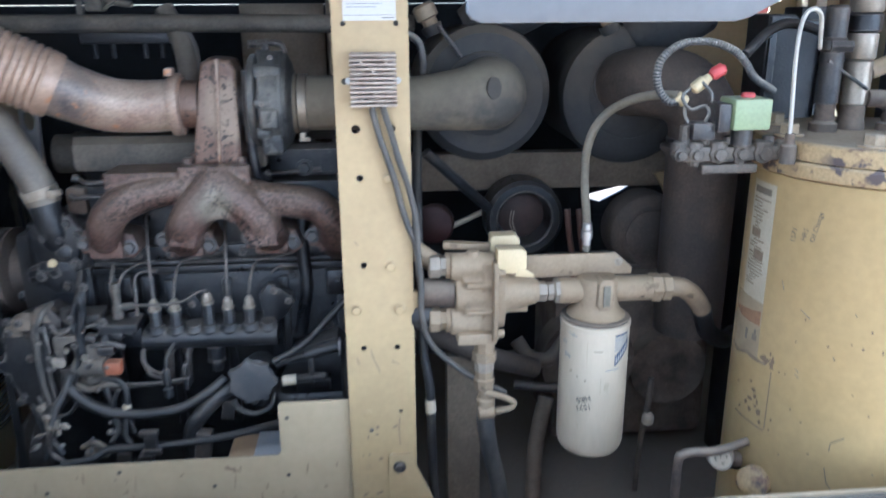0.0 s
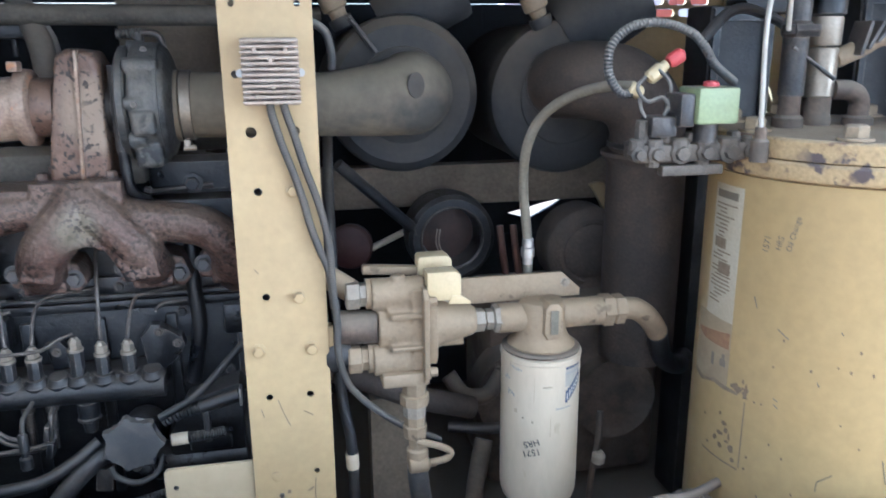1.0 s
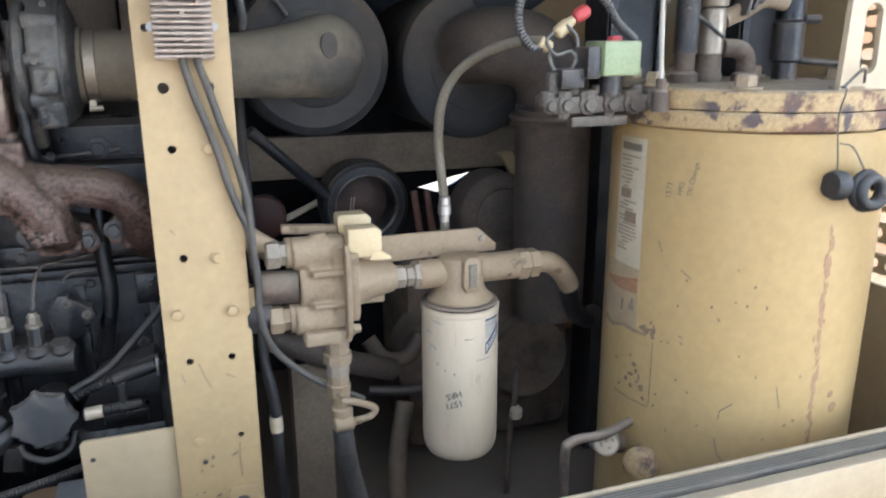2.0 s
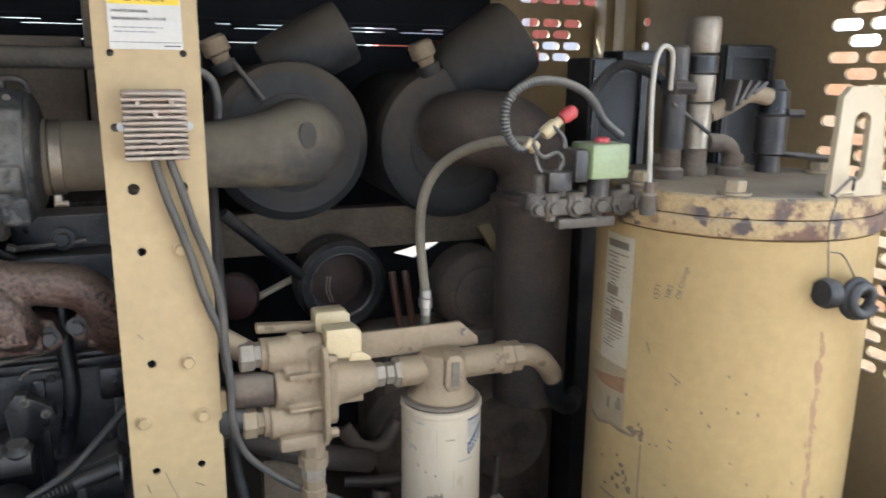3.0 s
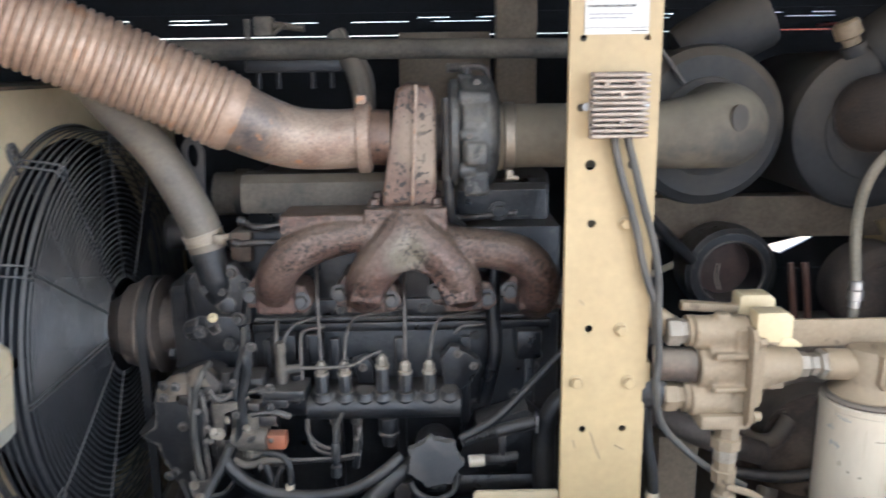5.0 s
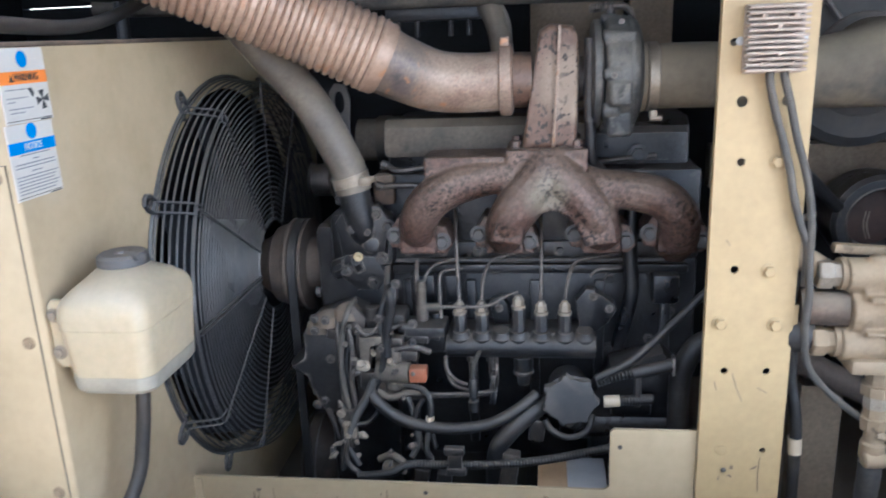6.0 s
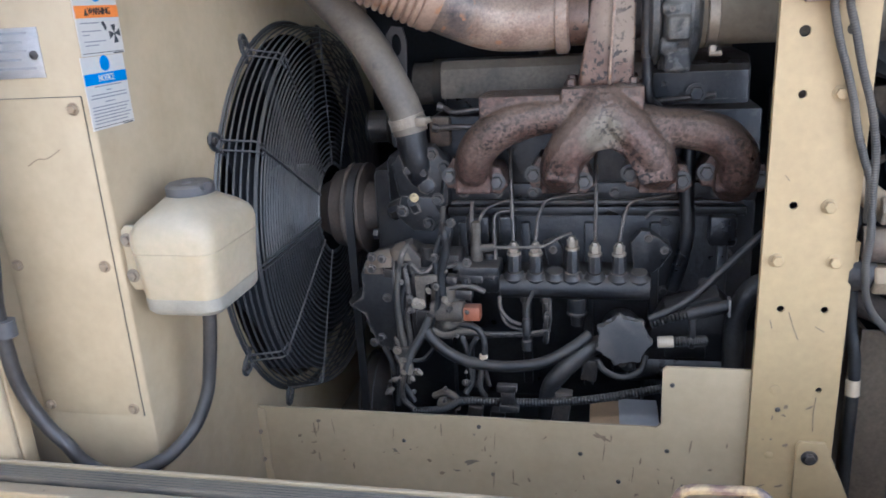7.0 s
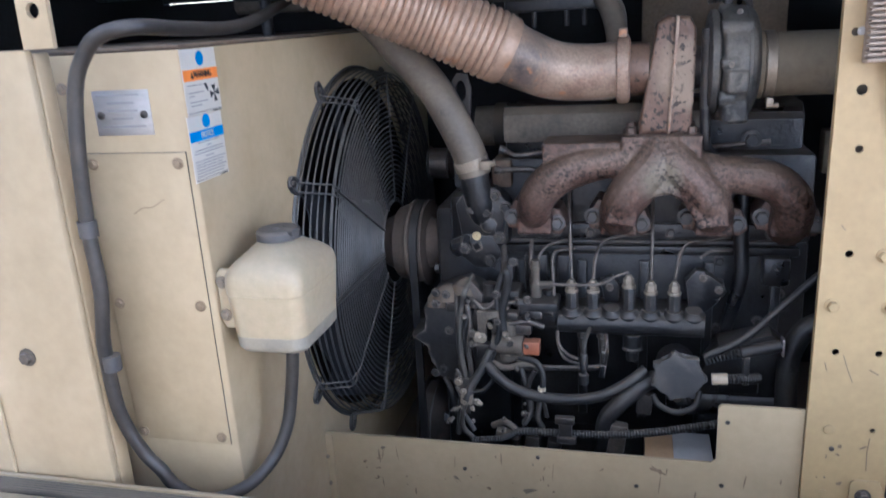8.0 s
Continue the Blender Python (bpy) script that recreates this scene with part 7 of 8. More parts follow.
for a in (0.53, 0.565, 0.61, 0.64, 0.68):
    lathe(bm, (a, 1.262, 1.386), (0, 0, 1), ((0, 0.011), (0.012 + 0.02 * (a < 0.57), 0.010), (0.014 + 0.02 * (a < 0.57), 0.006)), 8)
box(bm, 0.56, 0.66, 1.248, 1.268, 1.336, 1.352, 0.003)
part("base_block", bm, GRIMY, ctl)
bm = bmesh.new()
box(bm, 0.596, 0.661, 1.222, 1.285, 1.414, 1.466, 0.004)
part("green_block", bm, GREEN, ctl, "pale green coil block")
bm = bmesh.new()
box(bm, 0.572, 0.595, 1.228, 1.280, 1.410, 1.458, 0.004)
rod(bm, (0.625, 1.25, 1.386), (0.625, 1.25, 1.414), 0.018)
box(bm, 0.535, 0.575, 1.24, 1.28, 1.395, 1.425, 0.004)
part("side_block", bm, DARK_STEEL, ctl)
bm = bmesh.new()
lathe(bm, (0.632, 1.255, 1.466), (0, 0, 1), ((0, 0.012), (0.006, 0.011), (0.008, 0.007)), 14)
part("red_button", bm, RED, ctl)
sw = thing("pressure_switch", (0.56, 1.285, 1.45), "small tan pressure switch with a red cap and curled wires", "switch")
bm = bmesh.new()
lathe(bm, (0.548, 1.288, 1.476), (0.8, 0, 0.62), ((0, 0.008), (0.004, 0.011), (0.024, 0.011), (0.028, 0.008), (0.036, 0.007)), 14)
part("body", bm, CREAM, sw)
bm = bmesh.new()
lathe(bm, (0.578, 1.286, 1.500), (0.85, 0, 0.5), ((0, 0.008), (0.006, 0.0115), (0.022, 0.011), (0.027, 0.006)), 14)
part("red_cap", bm, RED, sw)
bm = bmesh.new()
lathe(bm, (0.520, 1.290, 1.466), (0.6, 0, -0.35), ((0, 0.008), (0.003, 0.0105), (0.018, 0.0105), (0.022, 0.008)), 12)
part("hose_end", bm, CREAM, sw)
for pts in ([(0.535, 1.288, 1.455), (0.533, 1.27, 1.43), (0.545, 1.26, 1.415), (0.57, 1.25, 1.41)], [(0.545, 1.288, 1.48), (0.528, 1.28, 1.465), (0.540, 1.27, 1.445), (0.565, 1.27, 1.45), (0.575, 1.26, 1.43)], [(0.56, 1.28, 1.49), (0.575, 1.27, 1.47), (0.572, 1.265, 1.44), (0.56, 1.26, 1.42)]):
    bm = bmesh.new()
    tube(bm, pts, 0.003, 8)
    part("wire", bm, GREY_HOSE, sw)
bm = bmesh.new()
ribbed(bm, [(0.528, 1.290, 1.458), (0.506, 1.29, 1.457), (0.486, 1.29, 1.487), (0.489, 1.29, 1.526), (0.521, 1.29, 1.552), (0.569, 1.29, 1.556), (0.614, 1.29, 1.542), (0.640, 1.292, 1.520), (0.662, 1.30, 1.495), (0.715, 1.33, 1.468)], 0.0074, 0.0014, 0.0055, 12)
solid("looped_conduit", bm, GREY_HOSE, "looped grey corrugated conduit above the control valve", "conduit")
oh = thing("oil_line", (0.43, 1.48, 1.12), "tan oil hose arching from the filter head with a steel crimp", "hose")
bm = bmesh.new()
tube(bm, [(0.430, 1.478, 1.118), (0.430, 1.48, 1.184), (0.420, 1.48, 1.287), (0.419, 1.46, 1.360), (0.437, 1.44, 1.410), (0.465, 1.40, 1.443), (0.497, 1.34, 1.463), (0.527, 1.29, 1.466)], 0.0085, 14)
part("hose_body", bm, TAN_HOSE, oh)
bm = bmesh.new()
lathe(bm, (0.4300, 1.478, 1.146), (0, 0, 1), ((0, 0.009), (0.012, 0.0095), (0.014, 0.0125), (0.03, 0.0125), (0.032, 0.0105), (0.045, 0.0105), (0.047, 0.009)), 14)
part("crimp", bm, BRIGHT, oh, "bright steel crimp")

# ---- oil filter and its head ----
head = thing("thermostat_valve", (0.30, 1.43, 0.95), "dusty cast-aluminium thermostat valve and filter mount with pipe fittings", "valve")
YC = 1.432
bm = bmesh.new()
box(bm, 0.164, 0.226, 1.402, 1.470, 1.000, 1.135)
box(bm, 0.205, 0.222, 1.396, 1.476, 0.995, 1.138)
rod(bm, (0.150, YC, 1.066), (0.226, YC, 1.066), 0.037, seg=28)
rod(bm, (0.140, YC - 0.006, 1.126), (0.228, YC - 0.006, 1.126), 0.0275, seg=28)
rod(bm, (0.140, YC - 0.006, 1.010), (0.228, YC - 0.006, 1.010), 0.0285, seg=28)
box(bm, 0.168, 0.224, 1.388, 1.440, 1.090, 1.100)
box(bm, 0.168, 0.224, 1.388, 1.440, 1.034, 1.042)
rod(bm, (0.185, 1.42, 1.135), (0.185, 1.42, 1.160), 0.013, seg=16)
casting = part("valve_body", bm, ALU, head, smooth=0)
cv = casting.modifiers.new("merge", "REMESH")
cv.voxel_size, cv.use_smooth_shade = 0.0026, True
ce = casting.modifiers.new("ease", "SMOOTH")
ce.iterations, ce.factor = 4, 0.5
cd = casting.modifiers.new("lumps", "DISPLACE")
cd.texture, cd.strength, cd.mid_level, cd.texture_coords = lumps, 0.0012, 0.5, "LOCAL"
for z, r in ((1.126, 0.026), (1.012, 0.027)):
    bm = bmesh.new()
    lathe(bm, (0.132, YC, z), (1, 0, 0), ((0, r), (0.012, r), (0.016, r * 0.92), (0.09, r * 0.95)), 24)
    part("port", bm, ALU, head)
    bm = bmesh.new()
    lathe(bm, (0.098, YC, z), (1, 0, 0), ((0, r * 0.85), (0.003, r * 0.95), (0.022, r * 0.95), (0.024, r * 0.8), (0.034, r * 0.8)), 6)
    part("hex_nut", bm, STEEL if z > 1.1 else ALU, head)
bm = bmesh.new()
rod(bm, (0.055, 1.455, 1.166), (0.115, 1.445, 1.125), 0.020, seg=16)
part("hose_end", bm, ALU, head)
bm = bmesh.new()
lathe(bm, (0.062, YC + 0.01, 1.018), (1, 0, 0), ((0, 0.024), (0.01, 0.030), (0.03, 0.029), (0.042, 0.024)), 20)
part("black_union", bm, BLACK_DUSTY, head)
bm = bmesh.new()
rod(bm, (0.082, YC + 0.012, 1.066), (0.152, YC, 1.066), 0.029, seg=24)
part("dark_pipe", bm, BROWN, head)
bm = bmesh.new()
prism(bm, [(1.372, 0.992), (1.384, 0.976), (1.480, 0.976), (1.492, 0.992), (1.492, 1.128), (1.480, 1.142), (1.384, 1.142), (1.372, 1.128)], 0, 0.2215, 0.2300, 0.0015)
part("flange_plate", bm, ALU, head)
bm = bmesh.new()
prism(bm, [(1.386, 1.020), (1.398, 1.004), (1.466, 1.004), (1.478, 1.020), (1.478, 1.104), (1.466, 1.118), (1.398, 1.118), (1.386, 1.104)], 0, 0.2306, 0.2465, 0.0015)
part("flange_plate", bm, ALU, head)
for y, z in ((1.381, 1.122), (1.381, 0.997), (1.484, 1.122), (1.484, 0.997)):
    bolt(head, (0.2302, y, z), (1, 0, 0), 0.008, ALU, True, 0.012)
bm = bmesh.new()
lathe(bm, (0.246, YC, 1.066), (1, 0, 0), ((0, 0.047), (0.008, 0.043), (0.022, 0.037), (0.05, 0.0305), (0.068, 0.0265), (0.074, 0.022)), 28)
box(bm, 0.247, 0.300, YC - 0.004, YC + 0.004, 1.022, 1.110, 0.002)
part("cone", bm, ALU, head)
bm = bmesh.new()
box(bm, 0.152, 0.232, 1.39, 1.47, 0.968, 0.993, 0.005)
part("foot", bm, ALU, head)
bm = bmesh.new()
lathe(bm, (0.318, YC, 1.064), (1, 0, 0), ((0, 0.017), (0.002, 0.021), (0.018, 0.021), (0.020, 0.016), (0.022, 0.019), (0.034, 0.019), (0.036, 0.025), (0.046, 0.027), (0.048, 0.022)), 6)
part("hex_union", bm, STEEL, head)
bm = bmesh.new()
rod(bm, (0.362, YC, 1.064), (0.43, YC, 1.062), 0.026, seg=24)
part("inlet_port", bm, ALU, head)
bm = bmesh.new()
lathe(bm, (0.443, YC, 1.0125), (0, 0, 1), ((0, 0.060), (0.003, 0.060), (0.012, 0.050), (0.025, 0.044), (0.072, 0.042), (0.080, 0.037), (0.083, 0.028)), 32)
part("filter_head_casting", bm, ALU, head)
bm = bmesh.new()
rod(bm, (0.45, YC, 1.064), (0.556, YC, 1.064), 0.0265, seg=24)
part("outlet_port", bm, ALU, head)
bm = bmesh.new()
prism(bm, [(0.430, 1.046), (0.432, 1.092), (0.440, 1.101), (0.456, 1.101), (0.464, 1.092), (0.466, 1.046), (0.458, 1.034), (0.438, 1.034)], 1, 1.380, 1.43, 0.006)
part("oval_boss", bm, ALU, head)
bm = bmesh.new()
prism(bm, [(0.441, 1.046), (0.441, 1.089), (0.455, 1.089), (0.455, 1.046)], 1, 1.376, 1.3795, 0.001)
part("head_mark", bm, TAN_HOSE, head)
bm = bmesh.new()
prism(bm, [(0.285, 1.088), (0.285, 1.136), (0.484, 1.136), (0.519, 1.104), (0.519, 1.090)], 1, 1.446, 1.456, 0.002)
part("mounting_plate", bm, ALU, head)
bolt(head, (0.490, 1.446, 1.117), (0, -1, 0), 0.006, STEEL)
bm = bmesh.new()
tube(bm, [(0.590, YC, 1.064), (0.618, YC, 1.062), (0.642, YC + 0.005, 1.048), (0.664, YC + 0.015, 1.026), (0.684, YC + 0.03, 1.000)], 0.0205, 18)
part("outlet_elbow", bm, ALU, head)
bm = bmesh.new()
lathe(bm, (0.552, YC, 1.064), (1, 0, 0), ((0, 0.024), (0.003, 0.030), (0.022, 0.030), (0.025, 0.025), (0.028, 0.028), (0.044, 0.028), (0.047, 0.022)), 6)
part("outlet_nut", bm, ALU, head)
bm = bmesh.new()
prism(bm, [(0.226, 1.142), (0.226, 1.174), (0.230, 1.178), (0.276, 1.178), (0.285, 1.170), (0.285, 1.142)], 1, 1.452, 1.49, 0.002)
part("rear_clip", bm, CREAM, head, "cream plastic clip")
bm = bmesh.new()
prism(bm, [(0.230, 1.126), (0.230, 1.168), (0.278, 1.168), (0.287, 1.161), (0.287, 1.128), (0.277, 1.119), (0.250, 1.119)], 1, 1.388, 1.424, 0.002)
prism(bm, [(0.265, 1.113), (0.302, 1.111), (0.302, 1.116), (0.286, 1.127), (0.270, 1.127)], 1, 1.386, 1.39, 0.001)
part("front_clip", bm, CREAM, head, "cream plastic clip")
bm = bmesh.new()
box(bm, 0.13, 0.225, 1.45, 1.47, 1.150, 1.165, 0.003, Matrix.Rotation(0.08, 4, "Y"))
part("cap_strip", bm, ALU, head)
bm = bmesh.new()
lathe(bm, (0.212, YC, 0.968), (0, 0, -1), ((0, 0.022), (0.03, 0.021), (0.032, 0.026), (0.05, 0.026), (0.052, 0.019), (0.09, 0.019), (0.092, 0.022), (0.115, 0.020)), 8)
part("drain_union", bm, ALU, head)
bm = bmesh.new()
lathe(bm, (0.212, YC, 0.925), (0, 0, -1), ((0, 0.0205), (0.03, 0.0205)), 8)
part("bright_sleeve", bm, STEEL, head)

filt = thing("oil_filter", (0.443, YC, 0.702), "white spin-on oil filter with handwritten hours, dusty", "filter")
FR = 0.0708
bm = bmesh.new()
lathe(bm, (0.443, YC, 0.702), (0, 0, 1), ((0, 0.035), (0.002, 0.052), (0.008, 0.062), (0.016, 0.0670), (0.026, FR - 0.001), (0.04, FR), (0.290, FR), (0.292, FR + 0.0015), (0.300, FR + 0.0015), (0.303, FR - 0.004)), 64)
part("can", bm, WHITE, filt)
bm = bmesh.new()
lathe(bm, (0.443, YC, 1.004), (0, 0, 1), ((0, FR - 0.003), (0.004, FR - 0.001), (0.007, FR - 0.004), (0.008, 0.03)), 64)
part("seal_rim", bm, BROWN, filt, "dirty seal rim")


def filter_word(text, deg, z, size, spin, mat=INK):
    a = math.radians(deg)
    ob = writing("word", text, (0, 0, 0), size, mat, filt, align="CENTER", deep=0.0003)
    p = Vector((0.443 + (FR + 0.0006) * math.cos(a), YC + (FR + 0.0006) * math.sin(a), z))
    ob.matrix_basis = Matrix.Translation(-Vector(filt["base"])) @ pose(p.x, p.y, p.z, 90, 0, deg + 90) @ pose(0, 0, 0, 0, 0, spin)


filter_word("HRS", 241, 0.848, 0.017, 200)
filter_word("1571", 241, 0.830, 0.017, 195)


def filter_patch(name, d0, d1, z0, z1, mat, off=0.0004):
    b = bmesh.new()
    rows = []
    for k in range(7):
        a = math.radians(d0 + (d1 - d0) * k / 6)
        rows.append([b.verts.new((0.443 + q * math.cos(a), YC + q * math.sin(a), z)) for q, z in ((FR, z0), (FR + off, z0), (FR + off, z1), (FR, z1))])
    for p, q in zip(rows, rows[1:]):
        skin(b, p, q)
    b.faces.new(rows[0])
    b.faces.new(rows[-1])
    part(name, b, mat, filt)


filter_patch("logo_field", 289, 322, 0.952, 0.985, material("faded_blue_print", (0.40, 0.36, 0.29), (0.33, 0.30, 0.26), 0.5, 0, 60, 0.45, 0.2, 0.1, 0.0), 0.0003)
for k in range(8):
    filter_patch("logo_patch", 290 + 4 * k, 294.2 + 4 * k, 0.922 + 0.0040 * k, 0.945 + 0.0040 * k, NAVY)
for k in range(6):
    filter_patch("logo_stroke", 292.5 + 4.6 * k, 294.3 + 4.6 * k, 0.928 + 0.0046 * k, 0.940 + 0.0046 * k, LABEL, 0.0007)
filter_patch("text_line", 289, 320, 0.985, 0.9885, NAVY)
filter_patch("text_line", 289, 318, 0.976, 0.978, GREYINK)
filter_patch("text_line", 275, 300, 0.9125, 0.9145, GREYINK)
rf = random.Random(31)
for d, z, n, w in ((204, 0.986, 6, 3.6), (193, 0.961, 3, 4.0), (200, 0.935, 4, 3.5)):
    for k in range(n):
        filter_patch("smudge", d + w * k, d + w * k + rf.uniform(0.8, 2.4), z - 0.0008 * k - rf.uniform(0, 0.004), z - 0.0008 * k + rf.uniform(0.002, 0.007), GREYINK)
for d, z, w, h in ((213, 0.901, 5, 0.007), (226.5, 0.893, 2.2, 0.0030), (240.5, 0.8875, 2.6, 0.0035), (267, 0.862, 0.8, 0.035), (243, 0.925, 0.7, 0.05), (255, 0.955, 14, 0.0015)):
    filter_patch("smudge", d, d + w, z, z + h, PENCIL if h < 0.004 else SMEAR)
bm = bmesh.new()
lathe(bm, (0.443, YC, 0.7019), (0, 0, -1), ((0, 0.020), (0.012, 0.020), (0.015, 0.016), (0.0155, 0.002)), 6)
part("drain_nut", bm, BLACK_DUSTY, filt, "dark hexagonal nut")

# ---- air cleaners and duct ----
duct = thing("intake_duct", (0.0, 1.62, 1.37), "dusty moulded rubber intake duct from air cleaner to turbocharger", "duct")
bm = bmesh.new()
tube(bm, [(-0.168, 1.615, 1.430), (-0.05, 1.615, 1.430), (0.08, 1.617, 1.426), (0.17, 1.620, 1.430), (0.228, 1.628, 1.437), (0.256, 1.660, 1.440), (0.258, 1.74, 1.440)], lambda t: 0.056 + 0.020 * min(1, max(0, (t - 0.35) / 0.4)), 32)
part("duct_body", bm, DUCT, duct)
bm = bmesh.new()
lathe(bm, (-0.152, 1.615, 1.430), (1, 0, 0), ((0, 0.0575), (0.001, 0.0595), (0.017, 0.0595), (0.018, 0.0575)), 36)
box(bm, -0.150, -0.138, 1.556, 1.58, 1.362, 1.378, 0.003)
rod(bm, (-0.15, 1.56, 1.364), (-0.13, 1.56, 1.364), 0.005)
part("band_clamp", bm, DULLCAP, duct, "tarnished band clamp")
# nearly flush darker oval, drawn where the duct has a dimple
bm = bmesh.new()
lathe(bm, (0.246, 1.5575, 1.460), (0.12, -1, 0.1), ((-0.012, 0.015), (0.0004, 0.015), (0.0008, 0.013), (0.0008, 0.001)), 28)
for v in bm.verts:
    v.co.z = 1.460 + (v.co.z - 1.460) * 1.5
part("moulded_boss", bm, DRAB, duct, "dark oval spot at the duct's dimple")
bm = bmesh.new()
lathe(bm, (-0.185, 1.615, 1.430), (1, 0, 0), ((0, 0.056), (0.002, 0.0605), (0.03, 0.0605), (0.032, 0.057)), 32)
part("cuff", bm, DUCT, duct)


def air_cleaner(x, y, z, r, mat, label):
    t = thing("air_cleaner", (x, y, z - r), label, "air cleaner", "air cleaners")
    b = bmesh.new()
    lathe(b, (x, y, z), (0, 1, 0), ((0, r * 0.5), (0.0, r * 0.86), (0.012, r * 0.97), (0.03, r), (0.055, r), (0.06, r * 0.97), (0.40, r * 0.95), (0.44, r * 0.8)), 64)
    part("canister", b, mat, t)
    b = bmesh.new()
    lathe(b, (x, y - 0.006, z), (0, 1, 0), ((0, r * 0.55), (0.003, r * 0.6), (0.012, r * 0.62)), 48)
    part("end_cover", b, mat, t)
    return t


ac1 = air_cleaner(0.250, 1.725, 1.432, 0.155, DRAB, "dusty drab round air cleaner canister")
ac2 = air_cleaner(0.610, 1.790, 1.415, 0.165, DRAB, "dark dusty round air cleaner canister")
for t, a, b_, r0, r1 in ((ac1, (0.225, 1.84, 1.565), (0.382, 1.82, 1.645), 0.060, 0.066), (ac2, (0.62, 1.86, 1.54), (0.775, 1.84, 1.645), 0.085, 0.090)):
    bm = bmesh.new()
    a, b_ = Vector(a), Vector(b_)
    n = (b_ - a).length
    lathe(bm, a, b_ - a, ((0, r0 * 0.9), (0.02, r0), (n * 0.6, r1), (n - 0.01, r1), (n, r1 * 0.94)), 36)
    part("inlet_hood", bm, DRAB, t)
for x, y, z in ((0.127, 1.80, 1.606), (0.538, 1.79, 1.606)):
    cap = thing("service_indicator", (x, y, z - 0.03), "dusty capped service indicator on the air cleaner", "indicator", "service indicators")
    bm = bmesh.new()
    lathe(bm, (x + 0.012, y, z - 0.030), (-0.45, 0, 1), ((0, 0.016), (0.02, 0.018), (0.024, 0.026), (0.05, 0.026), (0.056, 0.020)), 20)
    part("cap", bm, ALU, cap)
    bm = bmesh.new()
    lathe(bm, (x + 0.018, y, z - 0.045), (-0.45, 0, 1), ((0, 0.020), (0.014, 0.024), (0.022, 0.024)), 20)
    part("neck", bm, DRAB, cap)
bm = bmesh.new()
rod(bm, (0.148, 1.72, 1.580), (0.196, 1.71, 1.514), 0.005, seg=8)
solid("strap_rod", bm, DARK_STEEL, "dull steel strap rod on the air cleaner", "rod")
bm = bmesh.new()
tube(bm, [(0.055, 1.60, 1.572), (0.080, 1.60, 1.563), (0.098, 1.60, 1.546), (0.105, 1.605, 1.510), (0.104, 1.615, 1.490)], 0.0075, 12)
solid("grey_hose", bm, GREY_HOSE, "grey hose curving beside the air cleaner", "hose")
bm = bmesh.new()
rod(bm, (0.12, 1.80, 1.29), (0.285, 1.87, 1.13), 0.013, seg=12)
solid("brace_rod", bm, BLACK_DUSTY, "dark slanted brace behind the post", "brace")

# ---- compressor and pipes behind the filter ----
airend = thing("air_end", (0.55, 1.95, 0.46), "dirty brown compressor housing behind the filter", "compressor")
bm = bmesh.new()
box(bm, 0.44, 0.87, 1.78, 2.02, 0.50, 0.97, 0.03)
rod(bm, (0.52, 1.72, 0.76), (0.52, 1.80, 0.76), 0.12, seg=32)
rod(bm, (0.74, 1.74, 0.72), (0.74, 1.80, 0.72), 0.10, seg=32)
part("housing", bm, BROWN, airend)
for k in range(8):
    a = k * math.pi / 4
    bolt(airend, (0.52 + 0.105 * math.cos(a), 1.72, 0.76 + 0.105 * math.sin(a)), (0, -1, 0), 0.009, BROWN)
bm = bmesh.new()
lathe(bm, (0.702, 1.815, 1.056), (0, 1, 0), ((0.0, 0.002), (0.002, 0.040), (0.008, 0.058), (0.014, 0.066), (0.010, 0.071), (0.012, 0.079), (0.026, 0.090), (0.032, 0.098), (0.040, 0.103), (0.120, 0.103), (0.125, 0.09), (0.125, 0.002)), 48)
part("outlet_casing", bm, CASING, airend, "round ribbed outlet casing")
bm = bmesh.new()
lathe(bm, (0.702, 1.89, 0.905), (0, 0, 1), ((0, 0.075), (0.03, 0.068), (0.09, 0.066)), 32)
part("outlet_neck", bm, CASING, airend)
drum = thing("drive_coupling", (0.39, 1.92, 0.98), "black round coupling housing behind the filter head", "coupling")
bm = bmesh.new()
lathe(bm, (0.382, 1.885, 1.094), (0, 1, 0), ((0.08, 0.062), (0.004, 0.069), (0.0, 0.074), (0.0, 0.092), (0.008, 0.102), (0.06, 0.104), (0.11, 0.098)), 48, False)
part("housing", bm, BLACK, drum)
# the highlight along the opening's edge, made as a thin paler ring
bm = bmesh.new()
lathe(bm, (0.382, 1.884, 1.094), (0, 1, 0), ((0.0, 0.070), (-0.002, 0.073), (0.0, 0.076)), 48, False)
part("bright_lip", bm, DARK_STEEL, drum, "thin paler ring drawn as a highlight arc")
bm = bmesh.new()
lathe(bm, (0.382, 1.945, 1.094), (0, 1, 0), ((0, 0.02), (0.004, 0.064), (0.02, 0.064)), 40)
part("hub_face", bm, material("dull_red_brown_hub", (0.055, 0.026, 0.018), (0.030, 0.020, 0.016), 0.6, dust=0.15), drum, "dull red-brown hub face")
bm = bmesh.new()
for a in (0.345, 0.352):
    tube(bm, [(a, 1.88, 1.12), (a - 0.004, 1.877, 1.09), (a + 0.006, 1.88, 1.06)], 0.0015, 6)
part("wire", bm, STEEL, drum)
bm = bmesh.new()
lathe(bm, (0.145, 1.94, 1.07), (0.3, 1, 0), ((0, 0.02), (0.01, 0.050), (0.02, 0.055), (0.05, 0.05)), 28)
solid("red_disc", bm, material("dark_red_cover", (0.040, 0.009, 0.008), None, 0.6, dust=0.12), "dark red round cover behind the post", "cover")
# a sliver of light from a gap, put in as a white rod
bm = bmesh.new()
rod(bm, (0.203, 1.99, 1.054), (0.292, 1.99, 1.094), 0.008, seg=10)
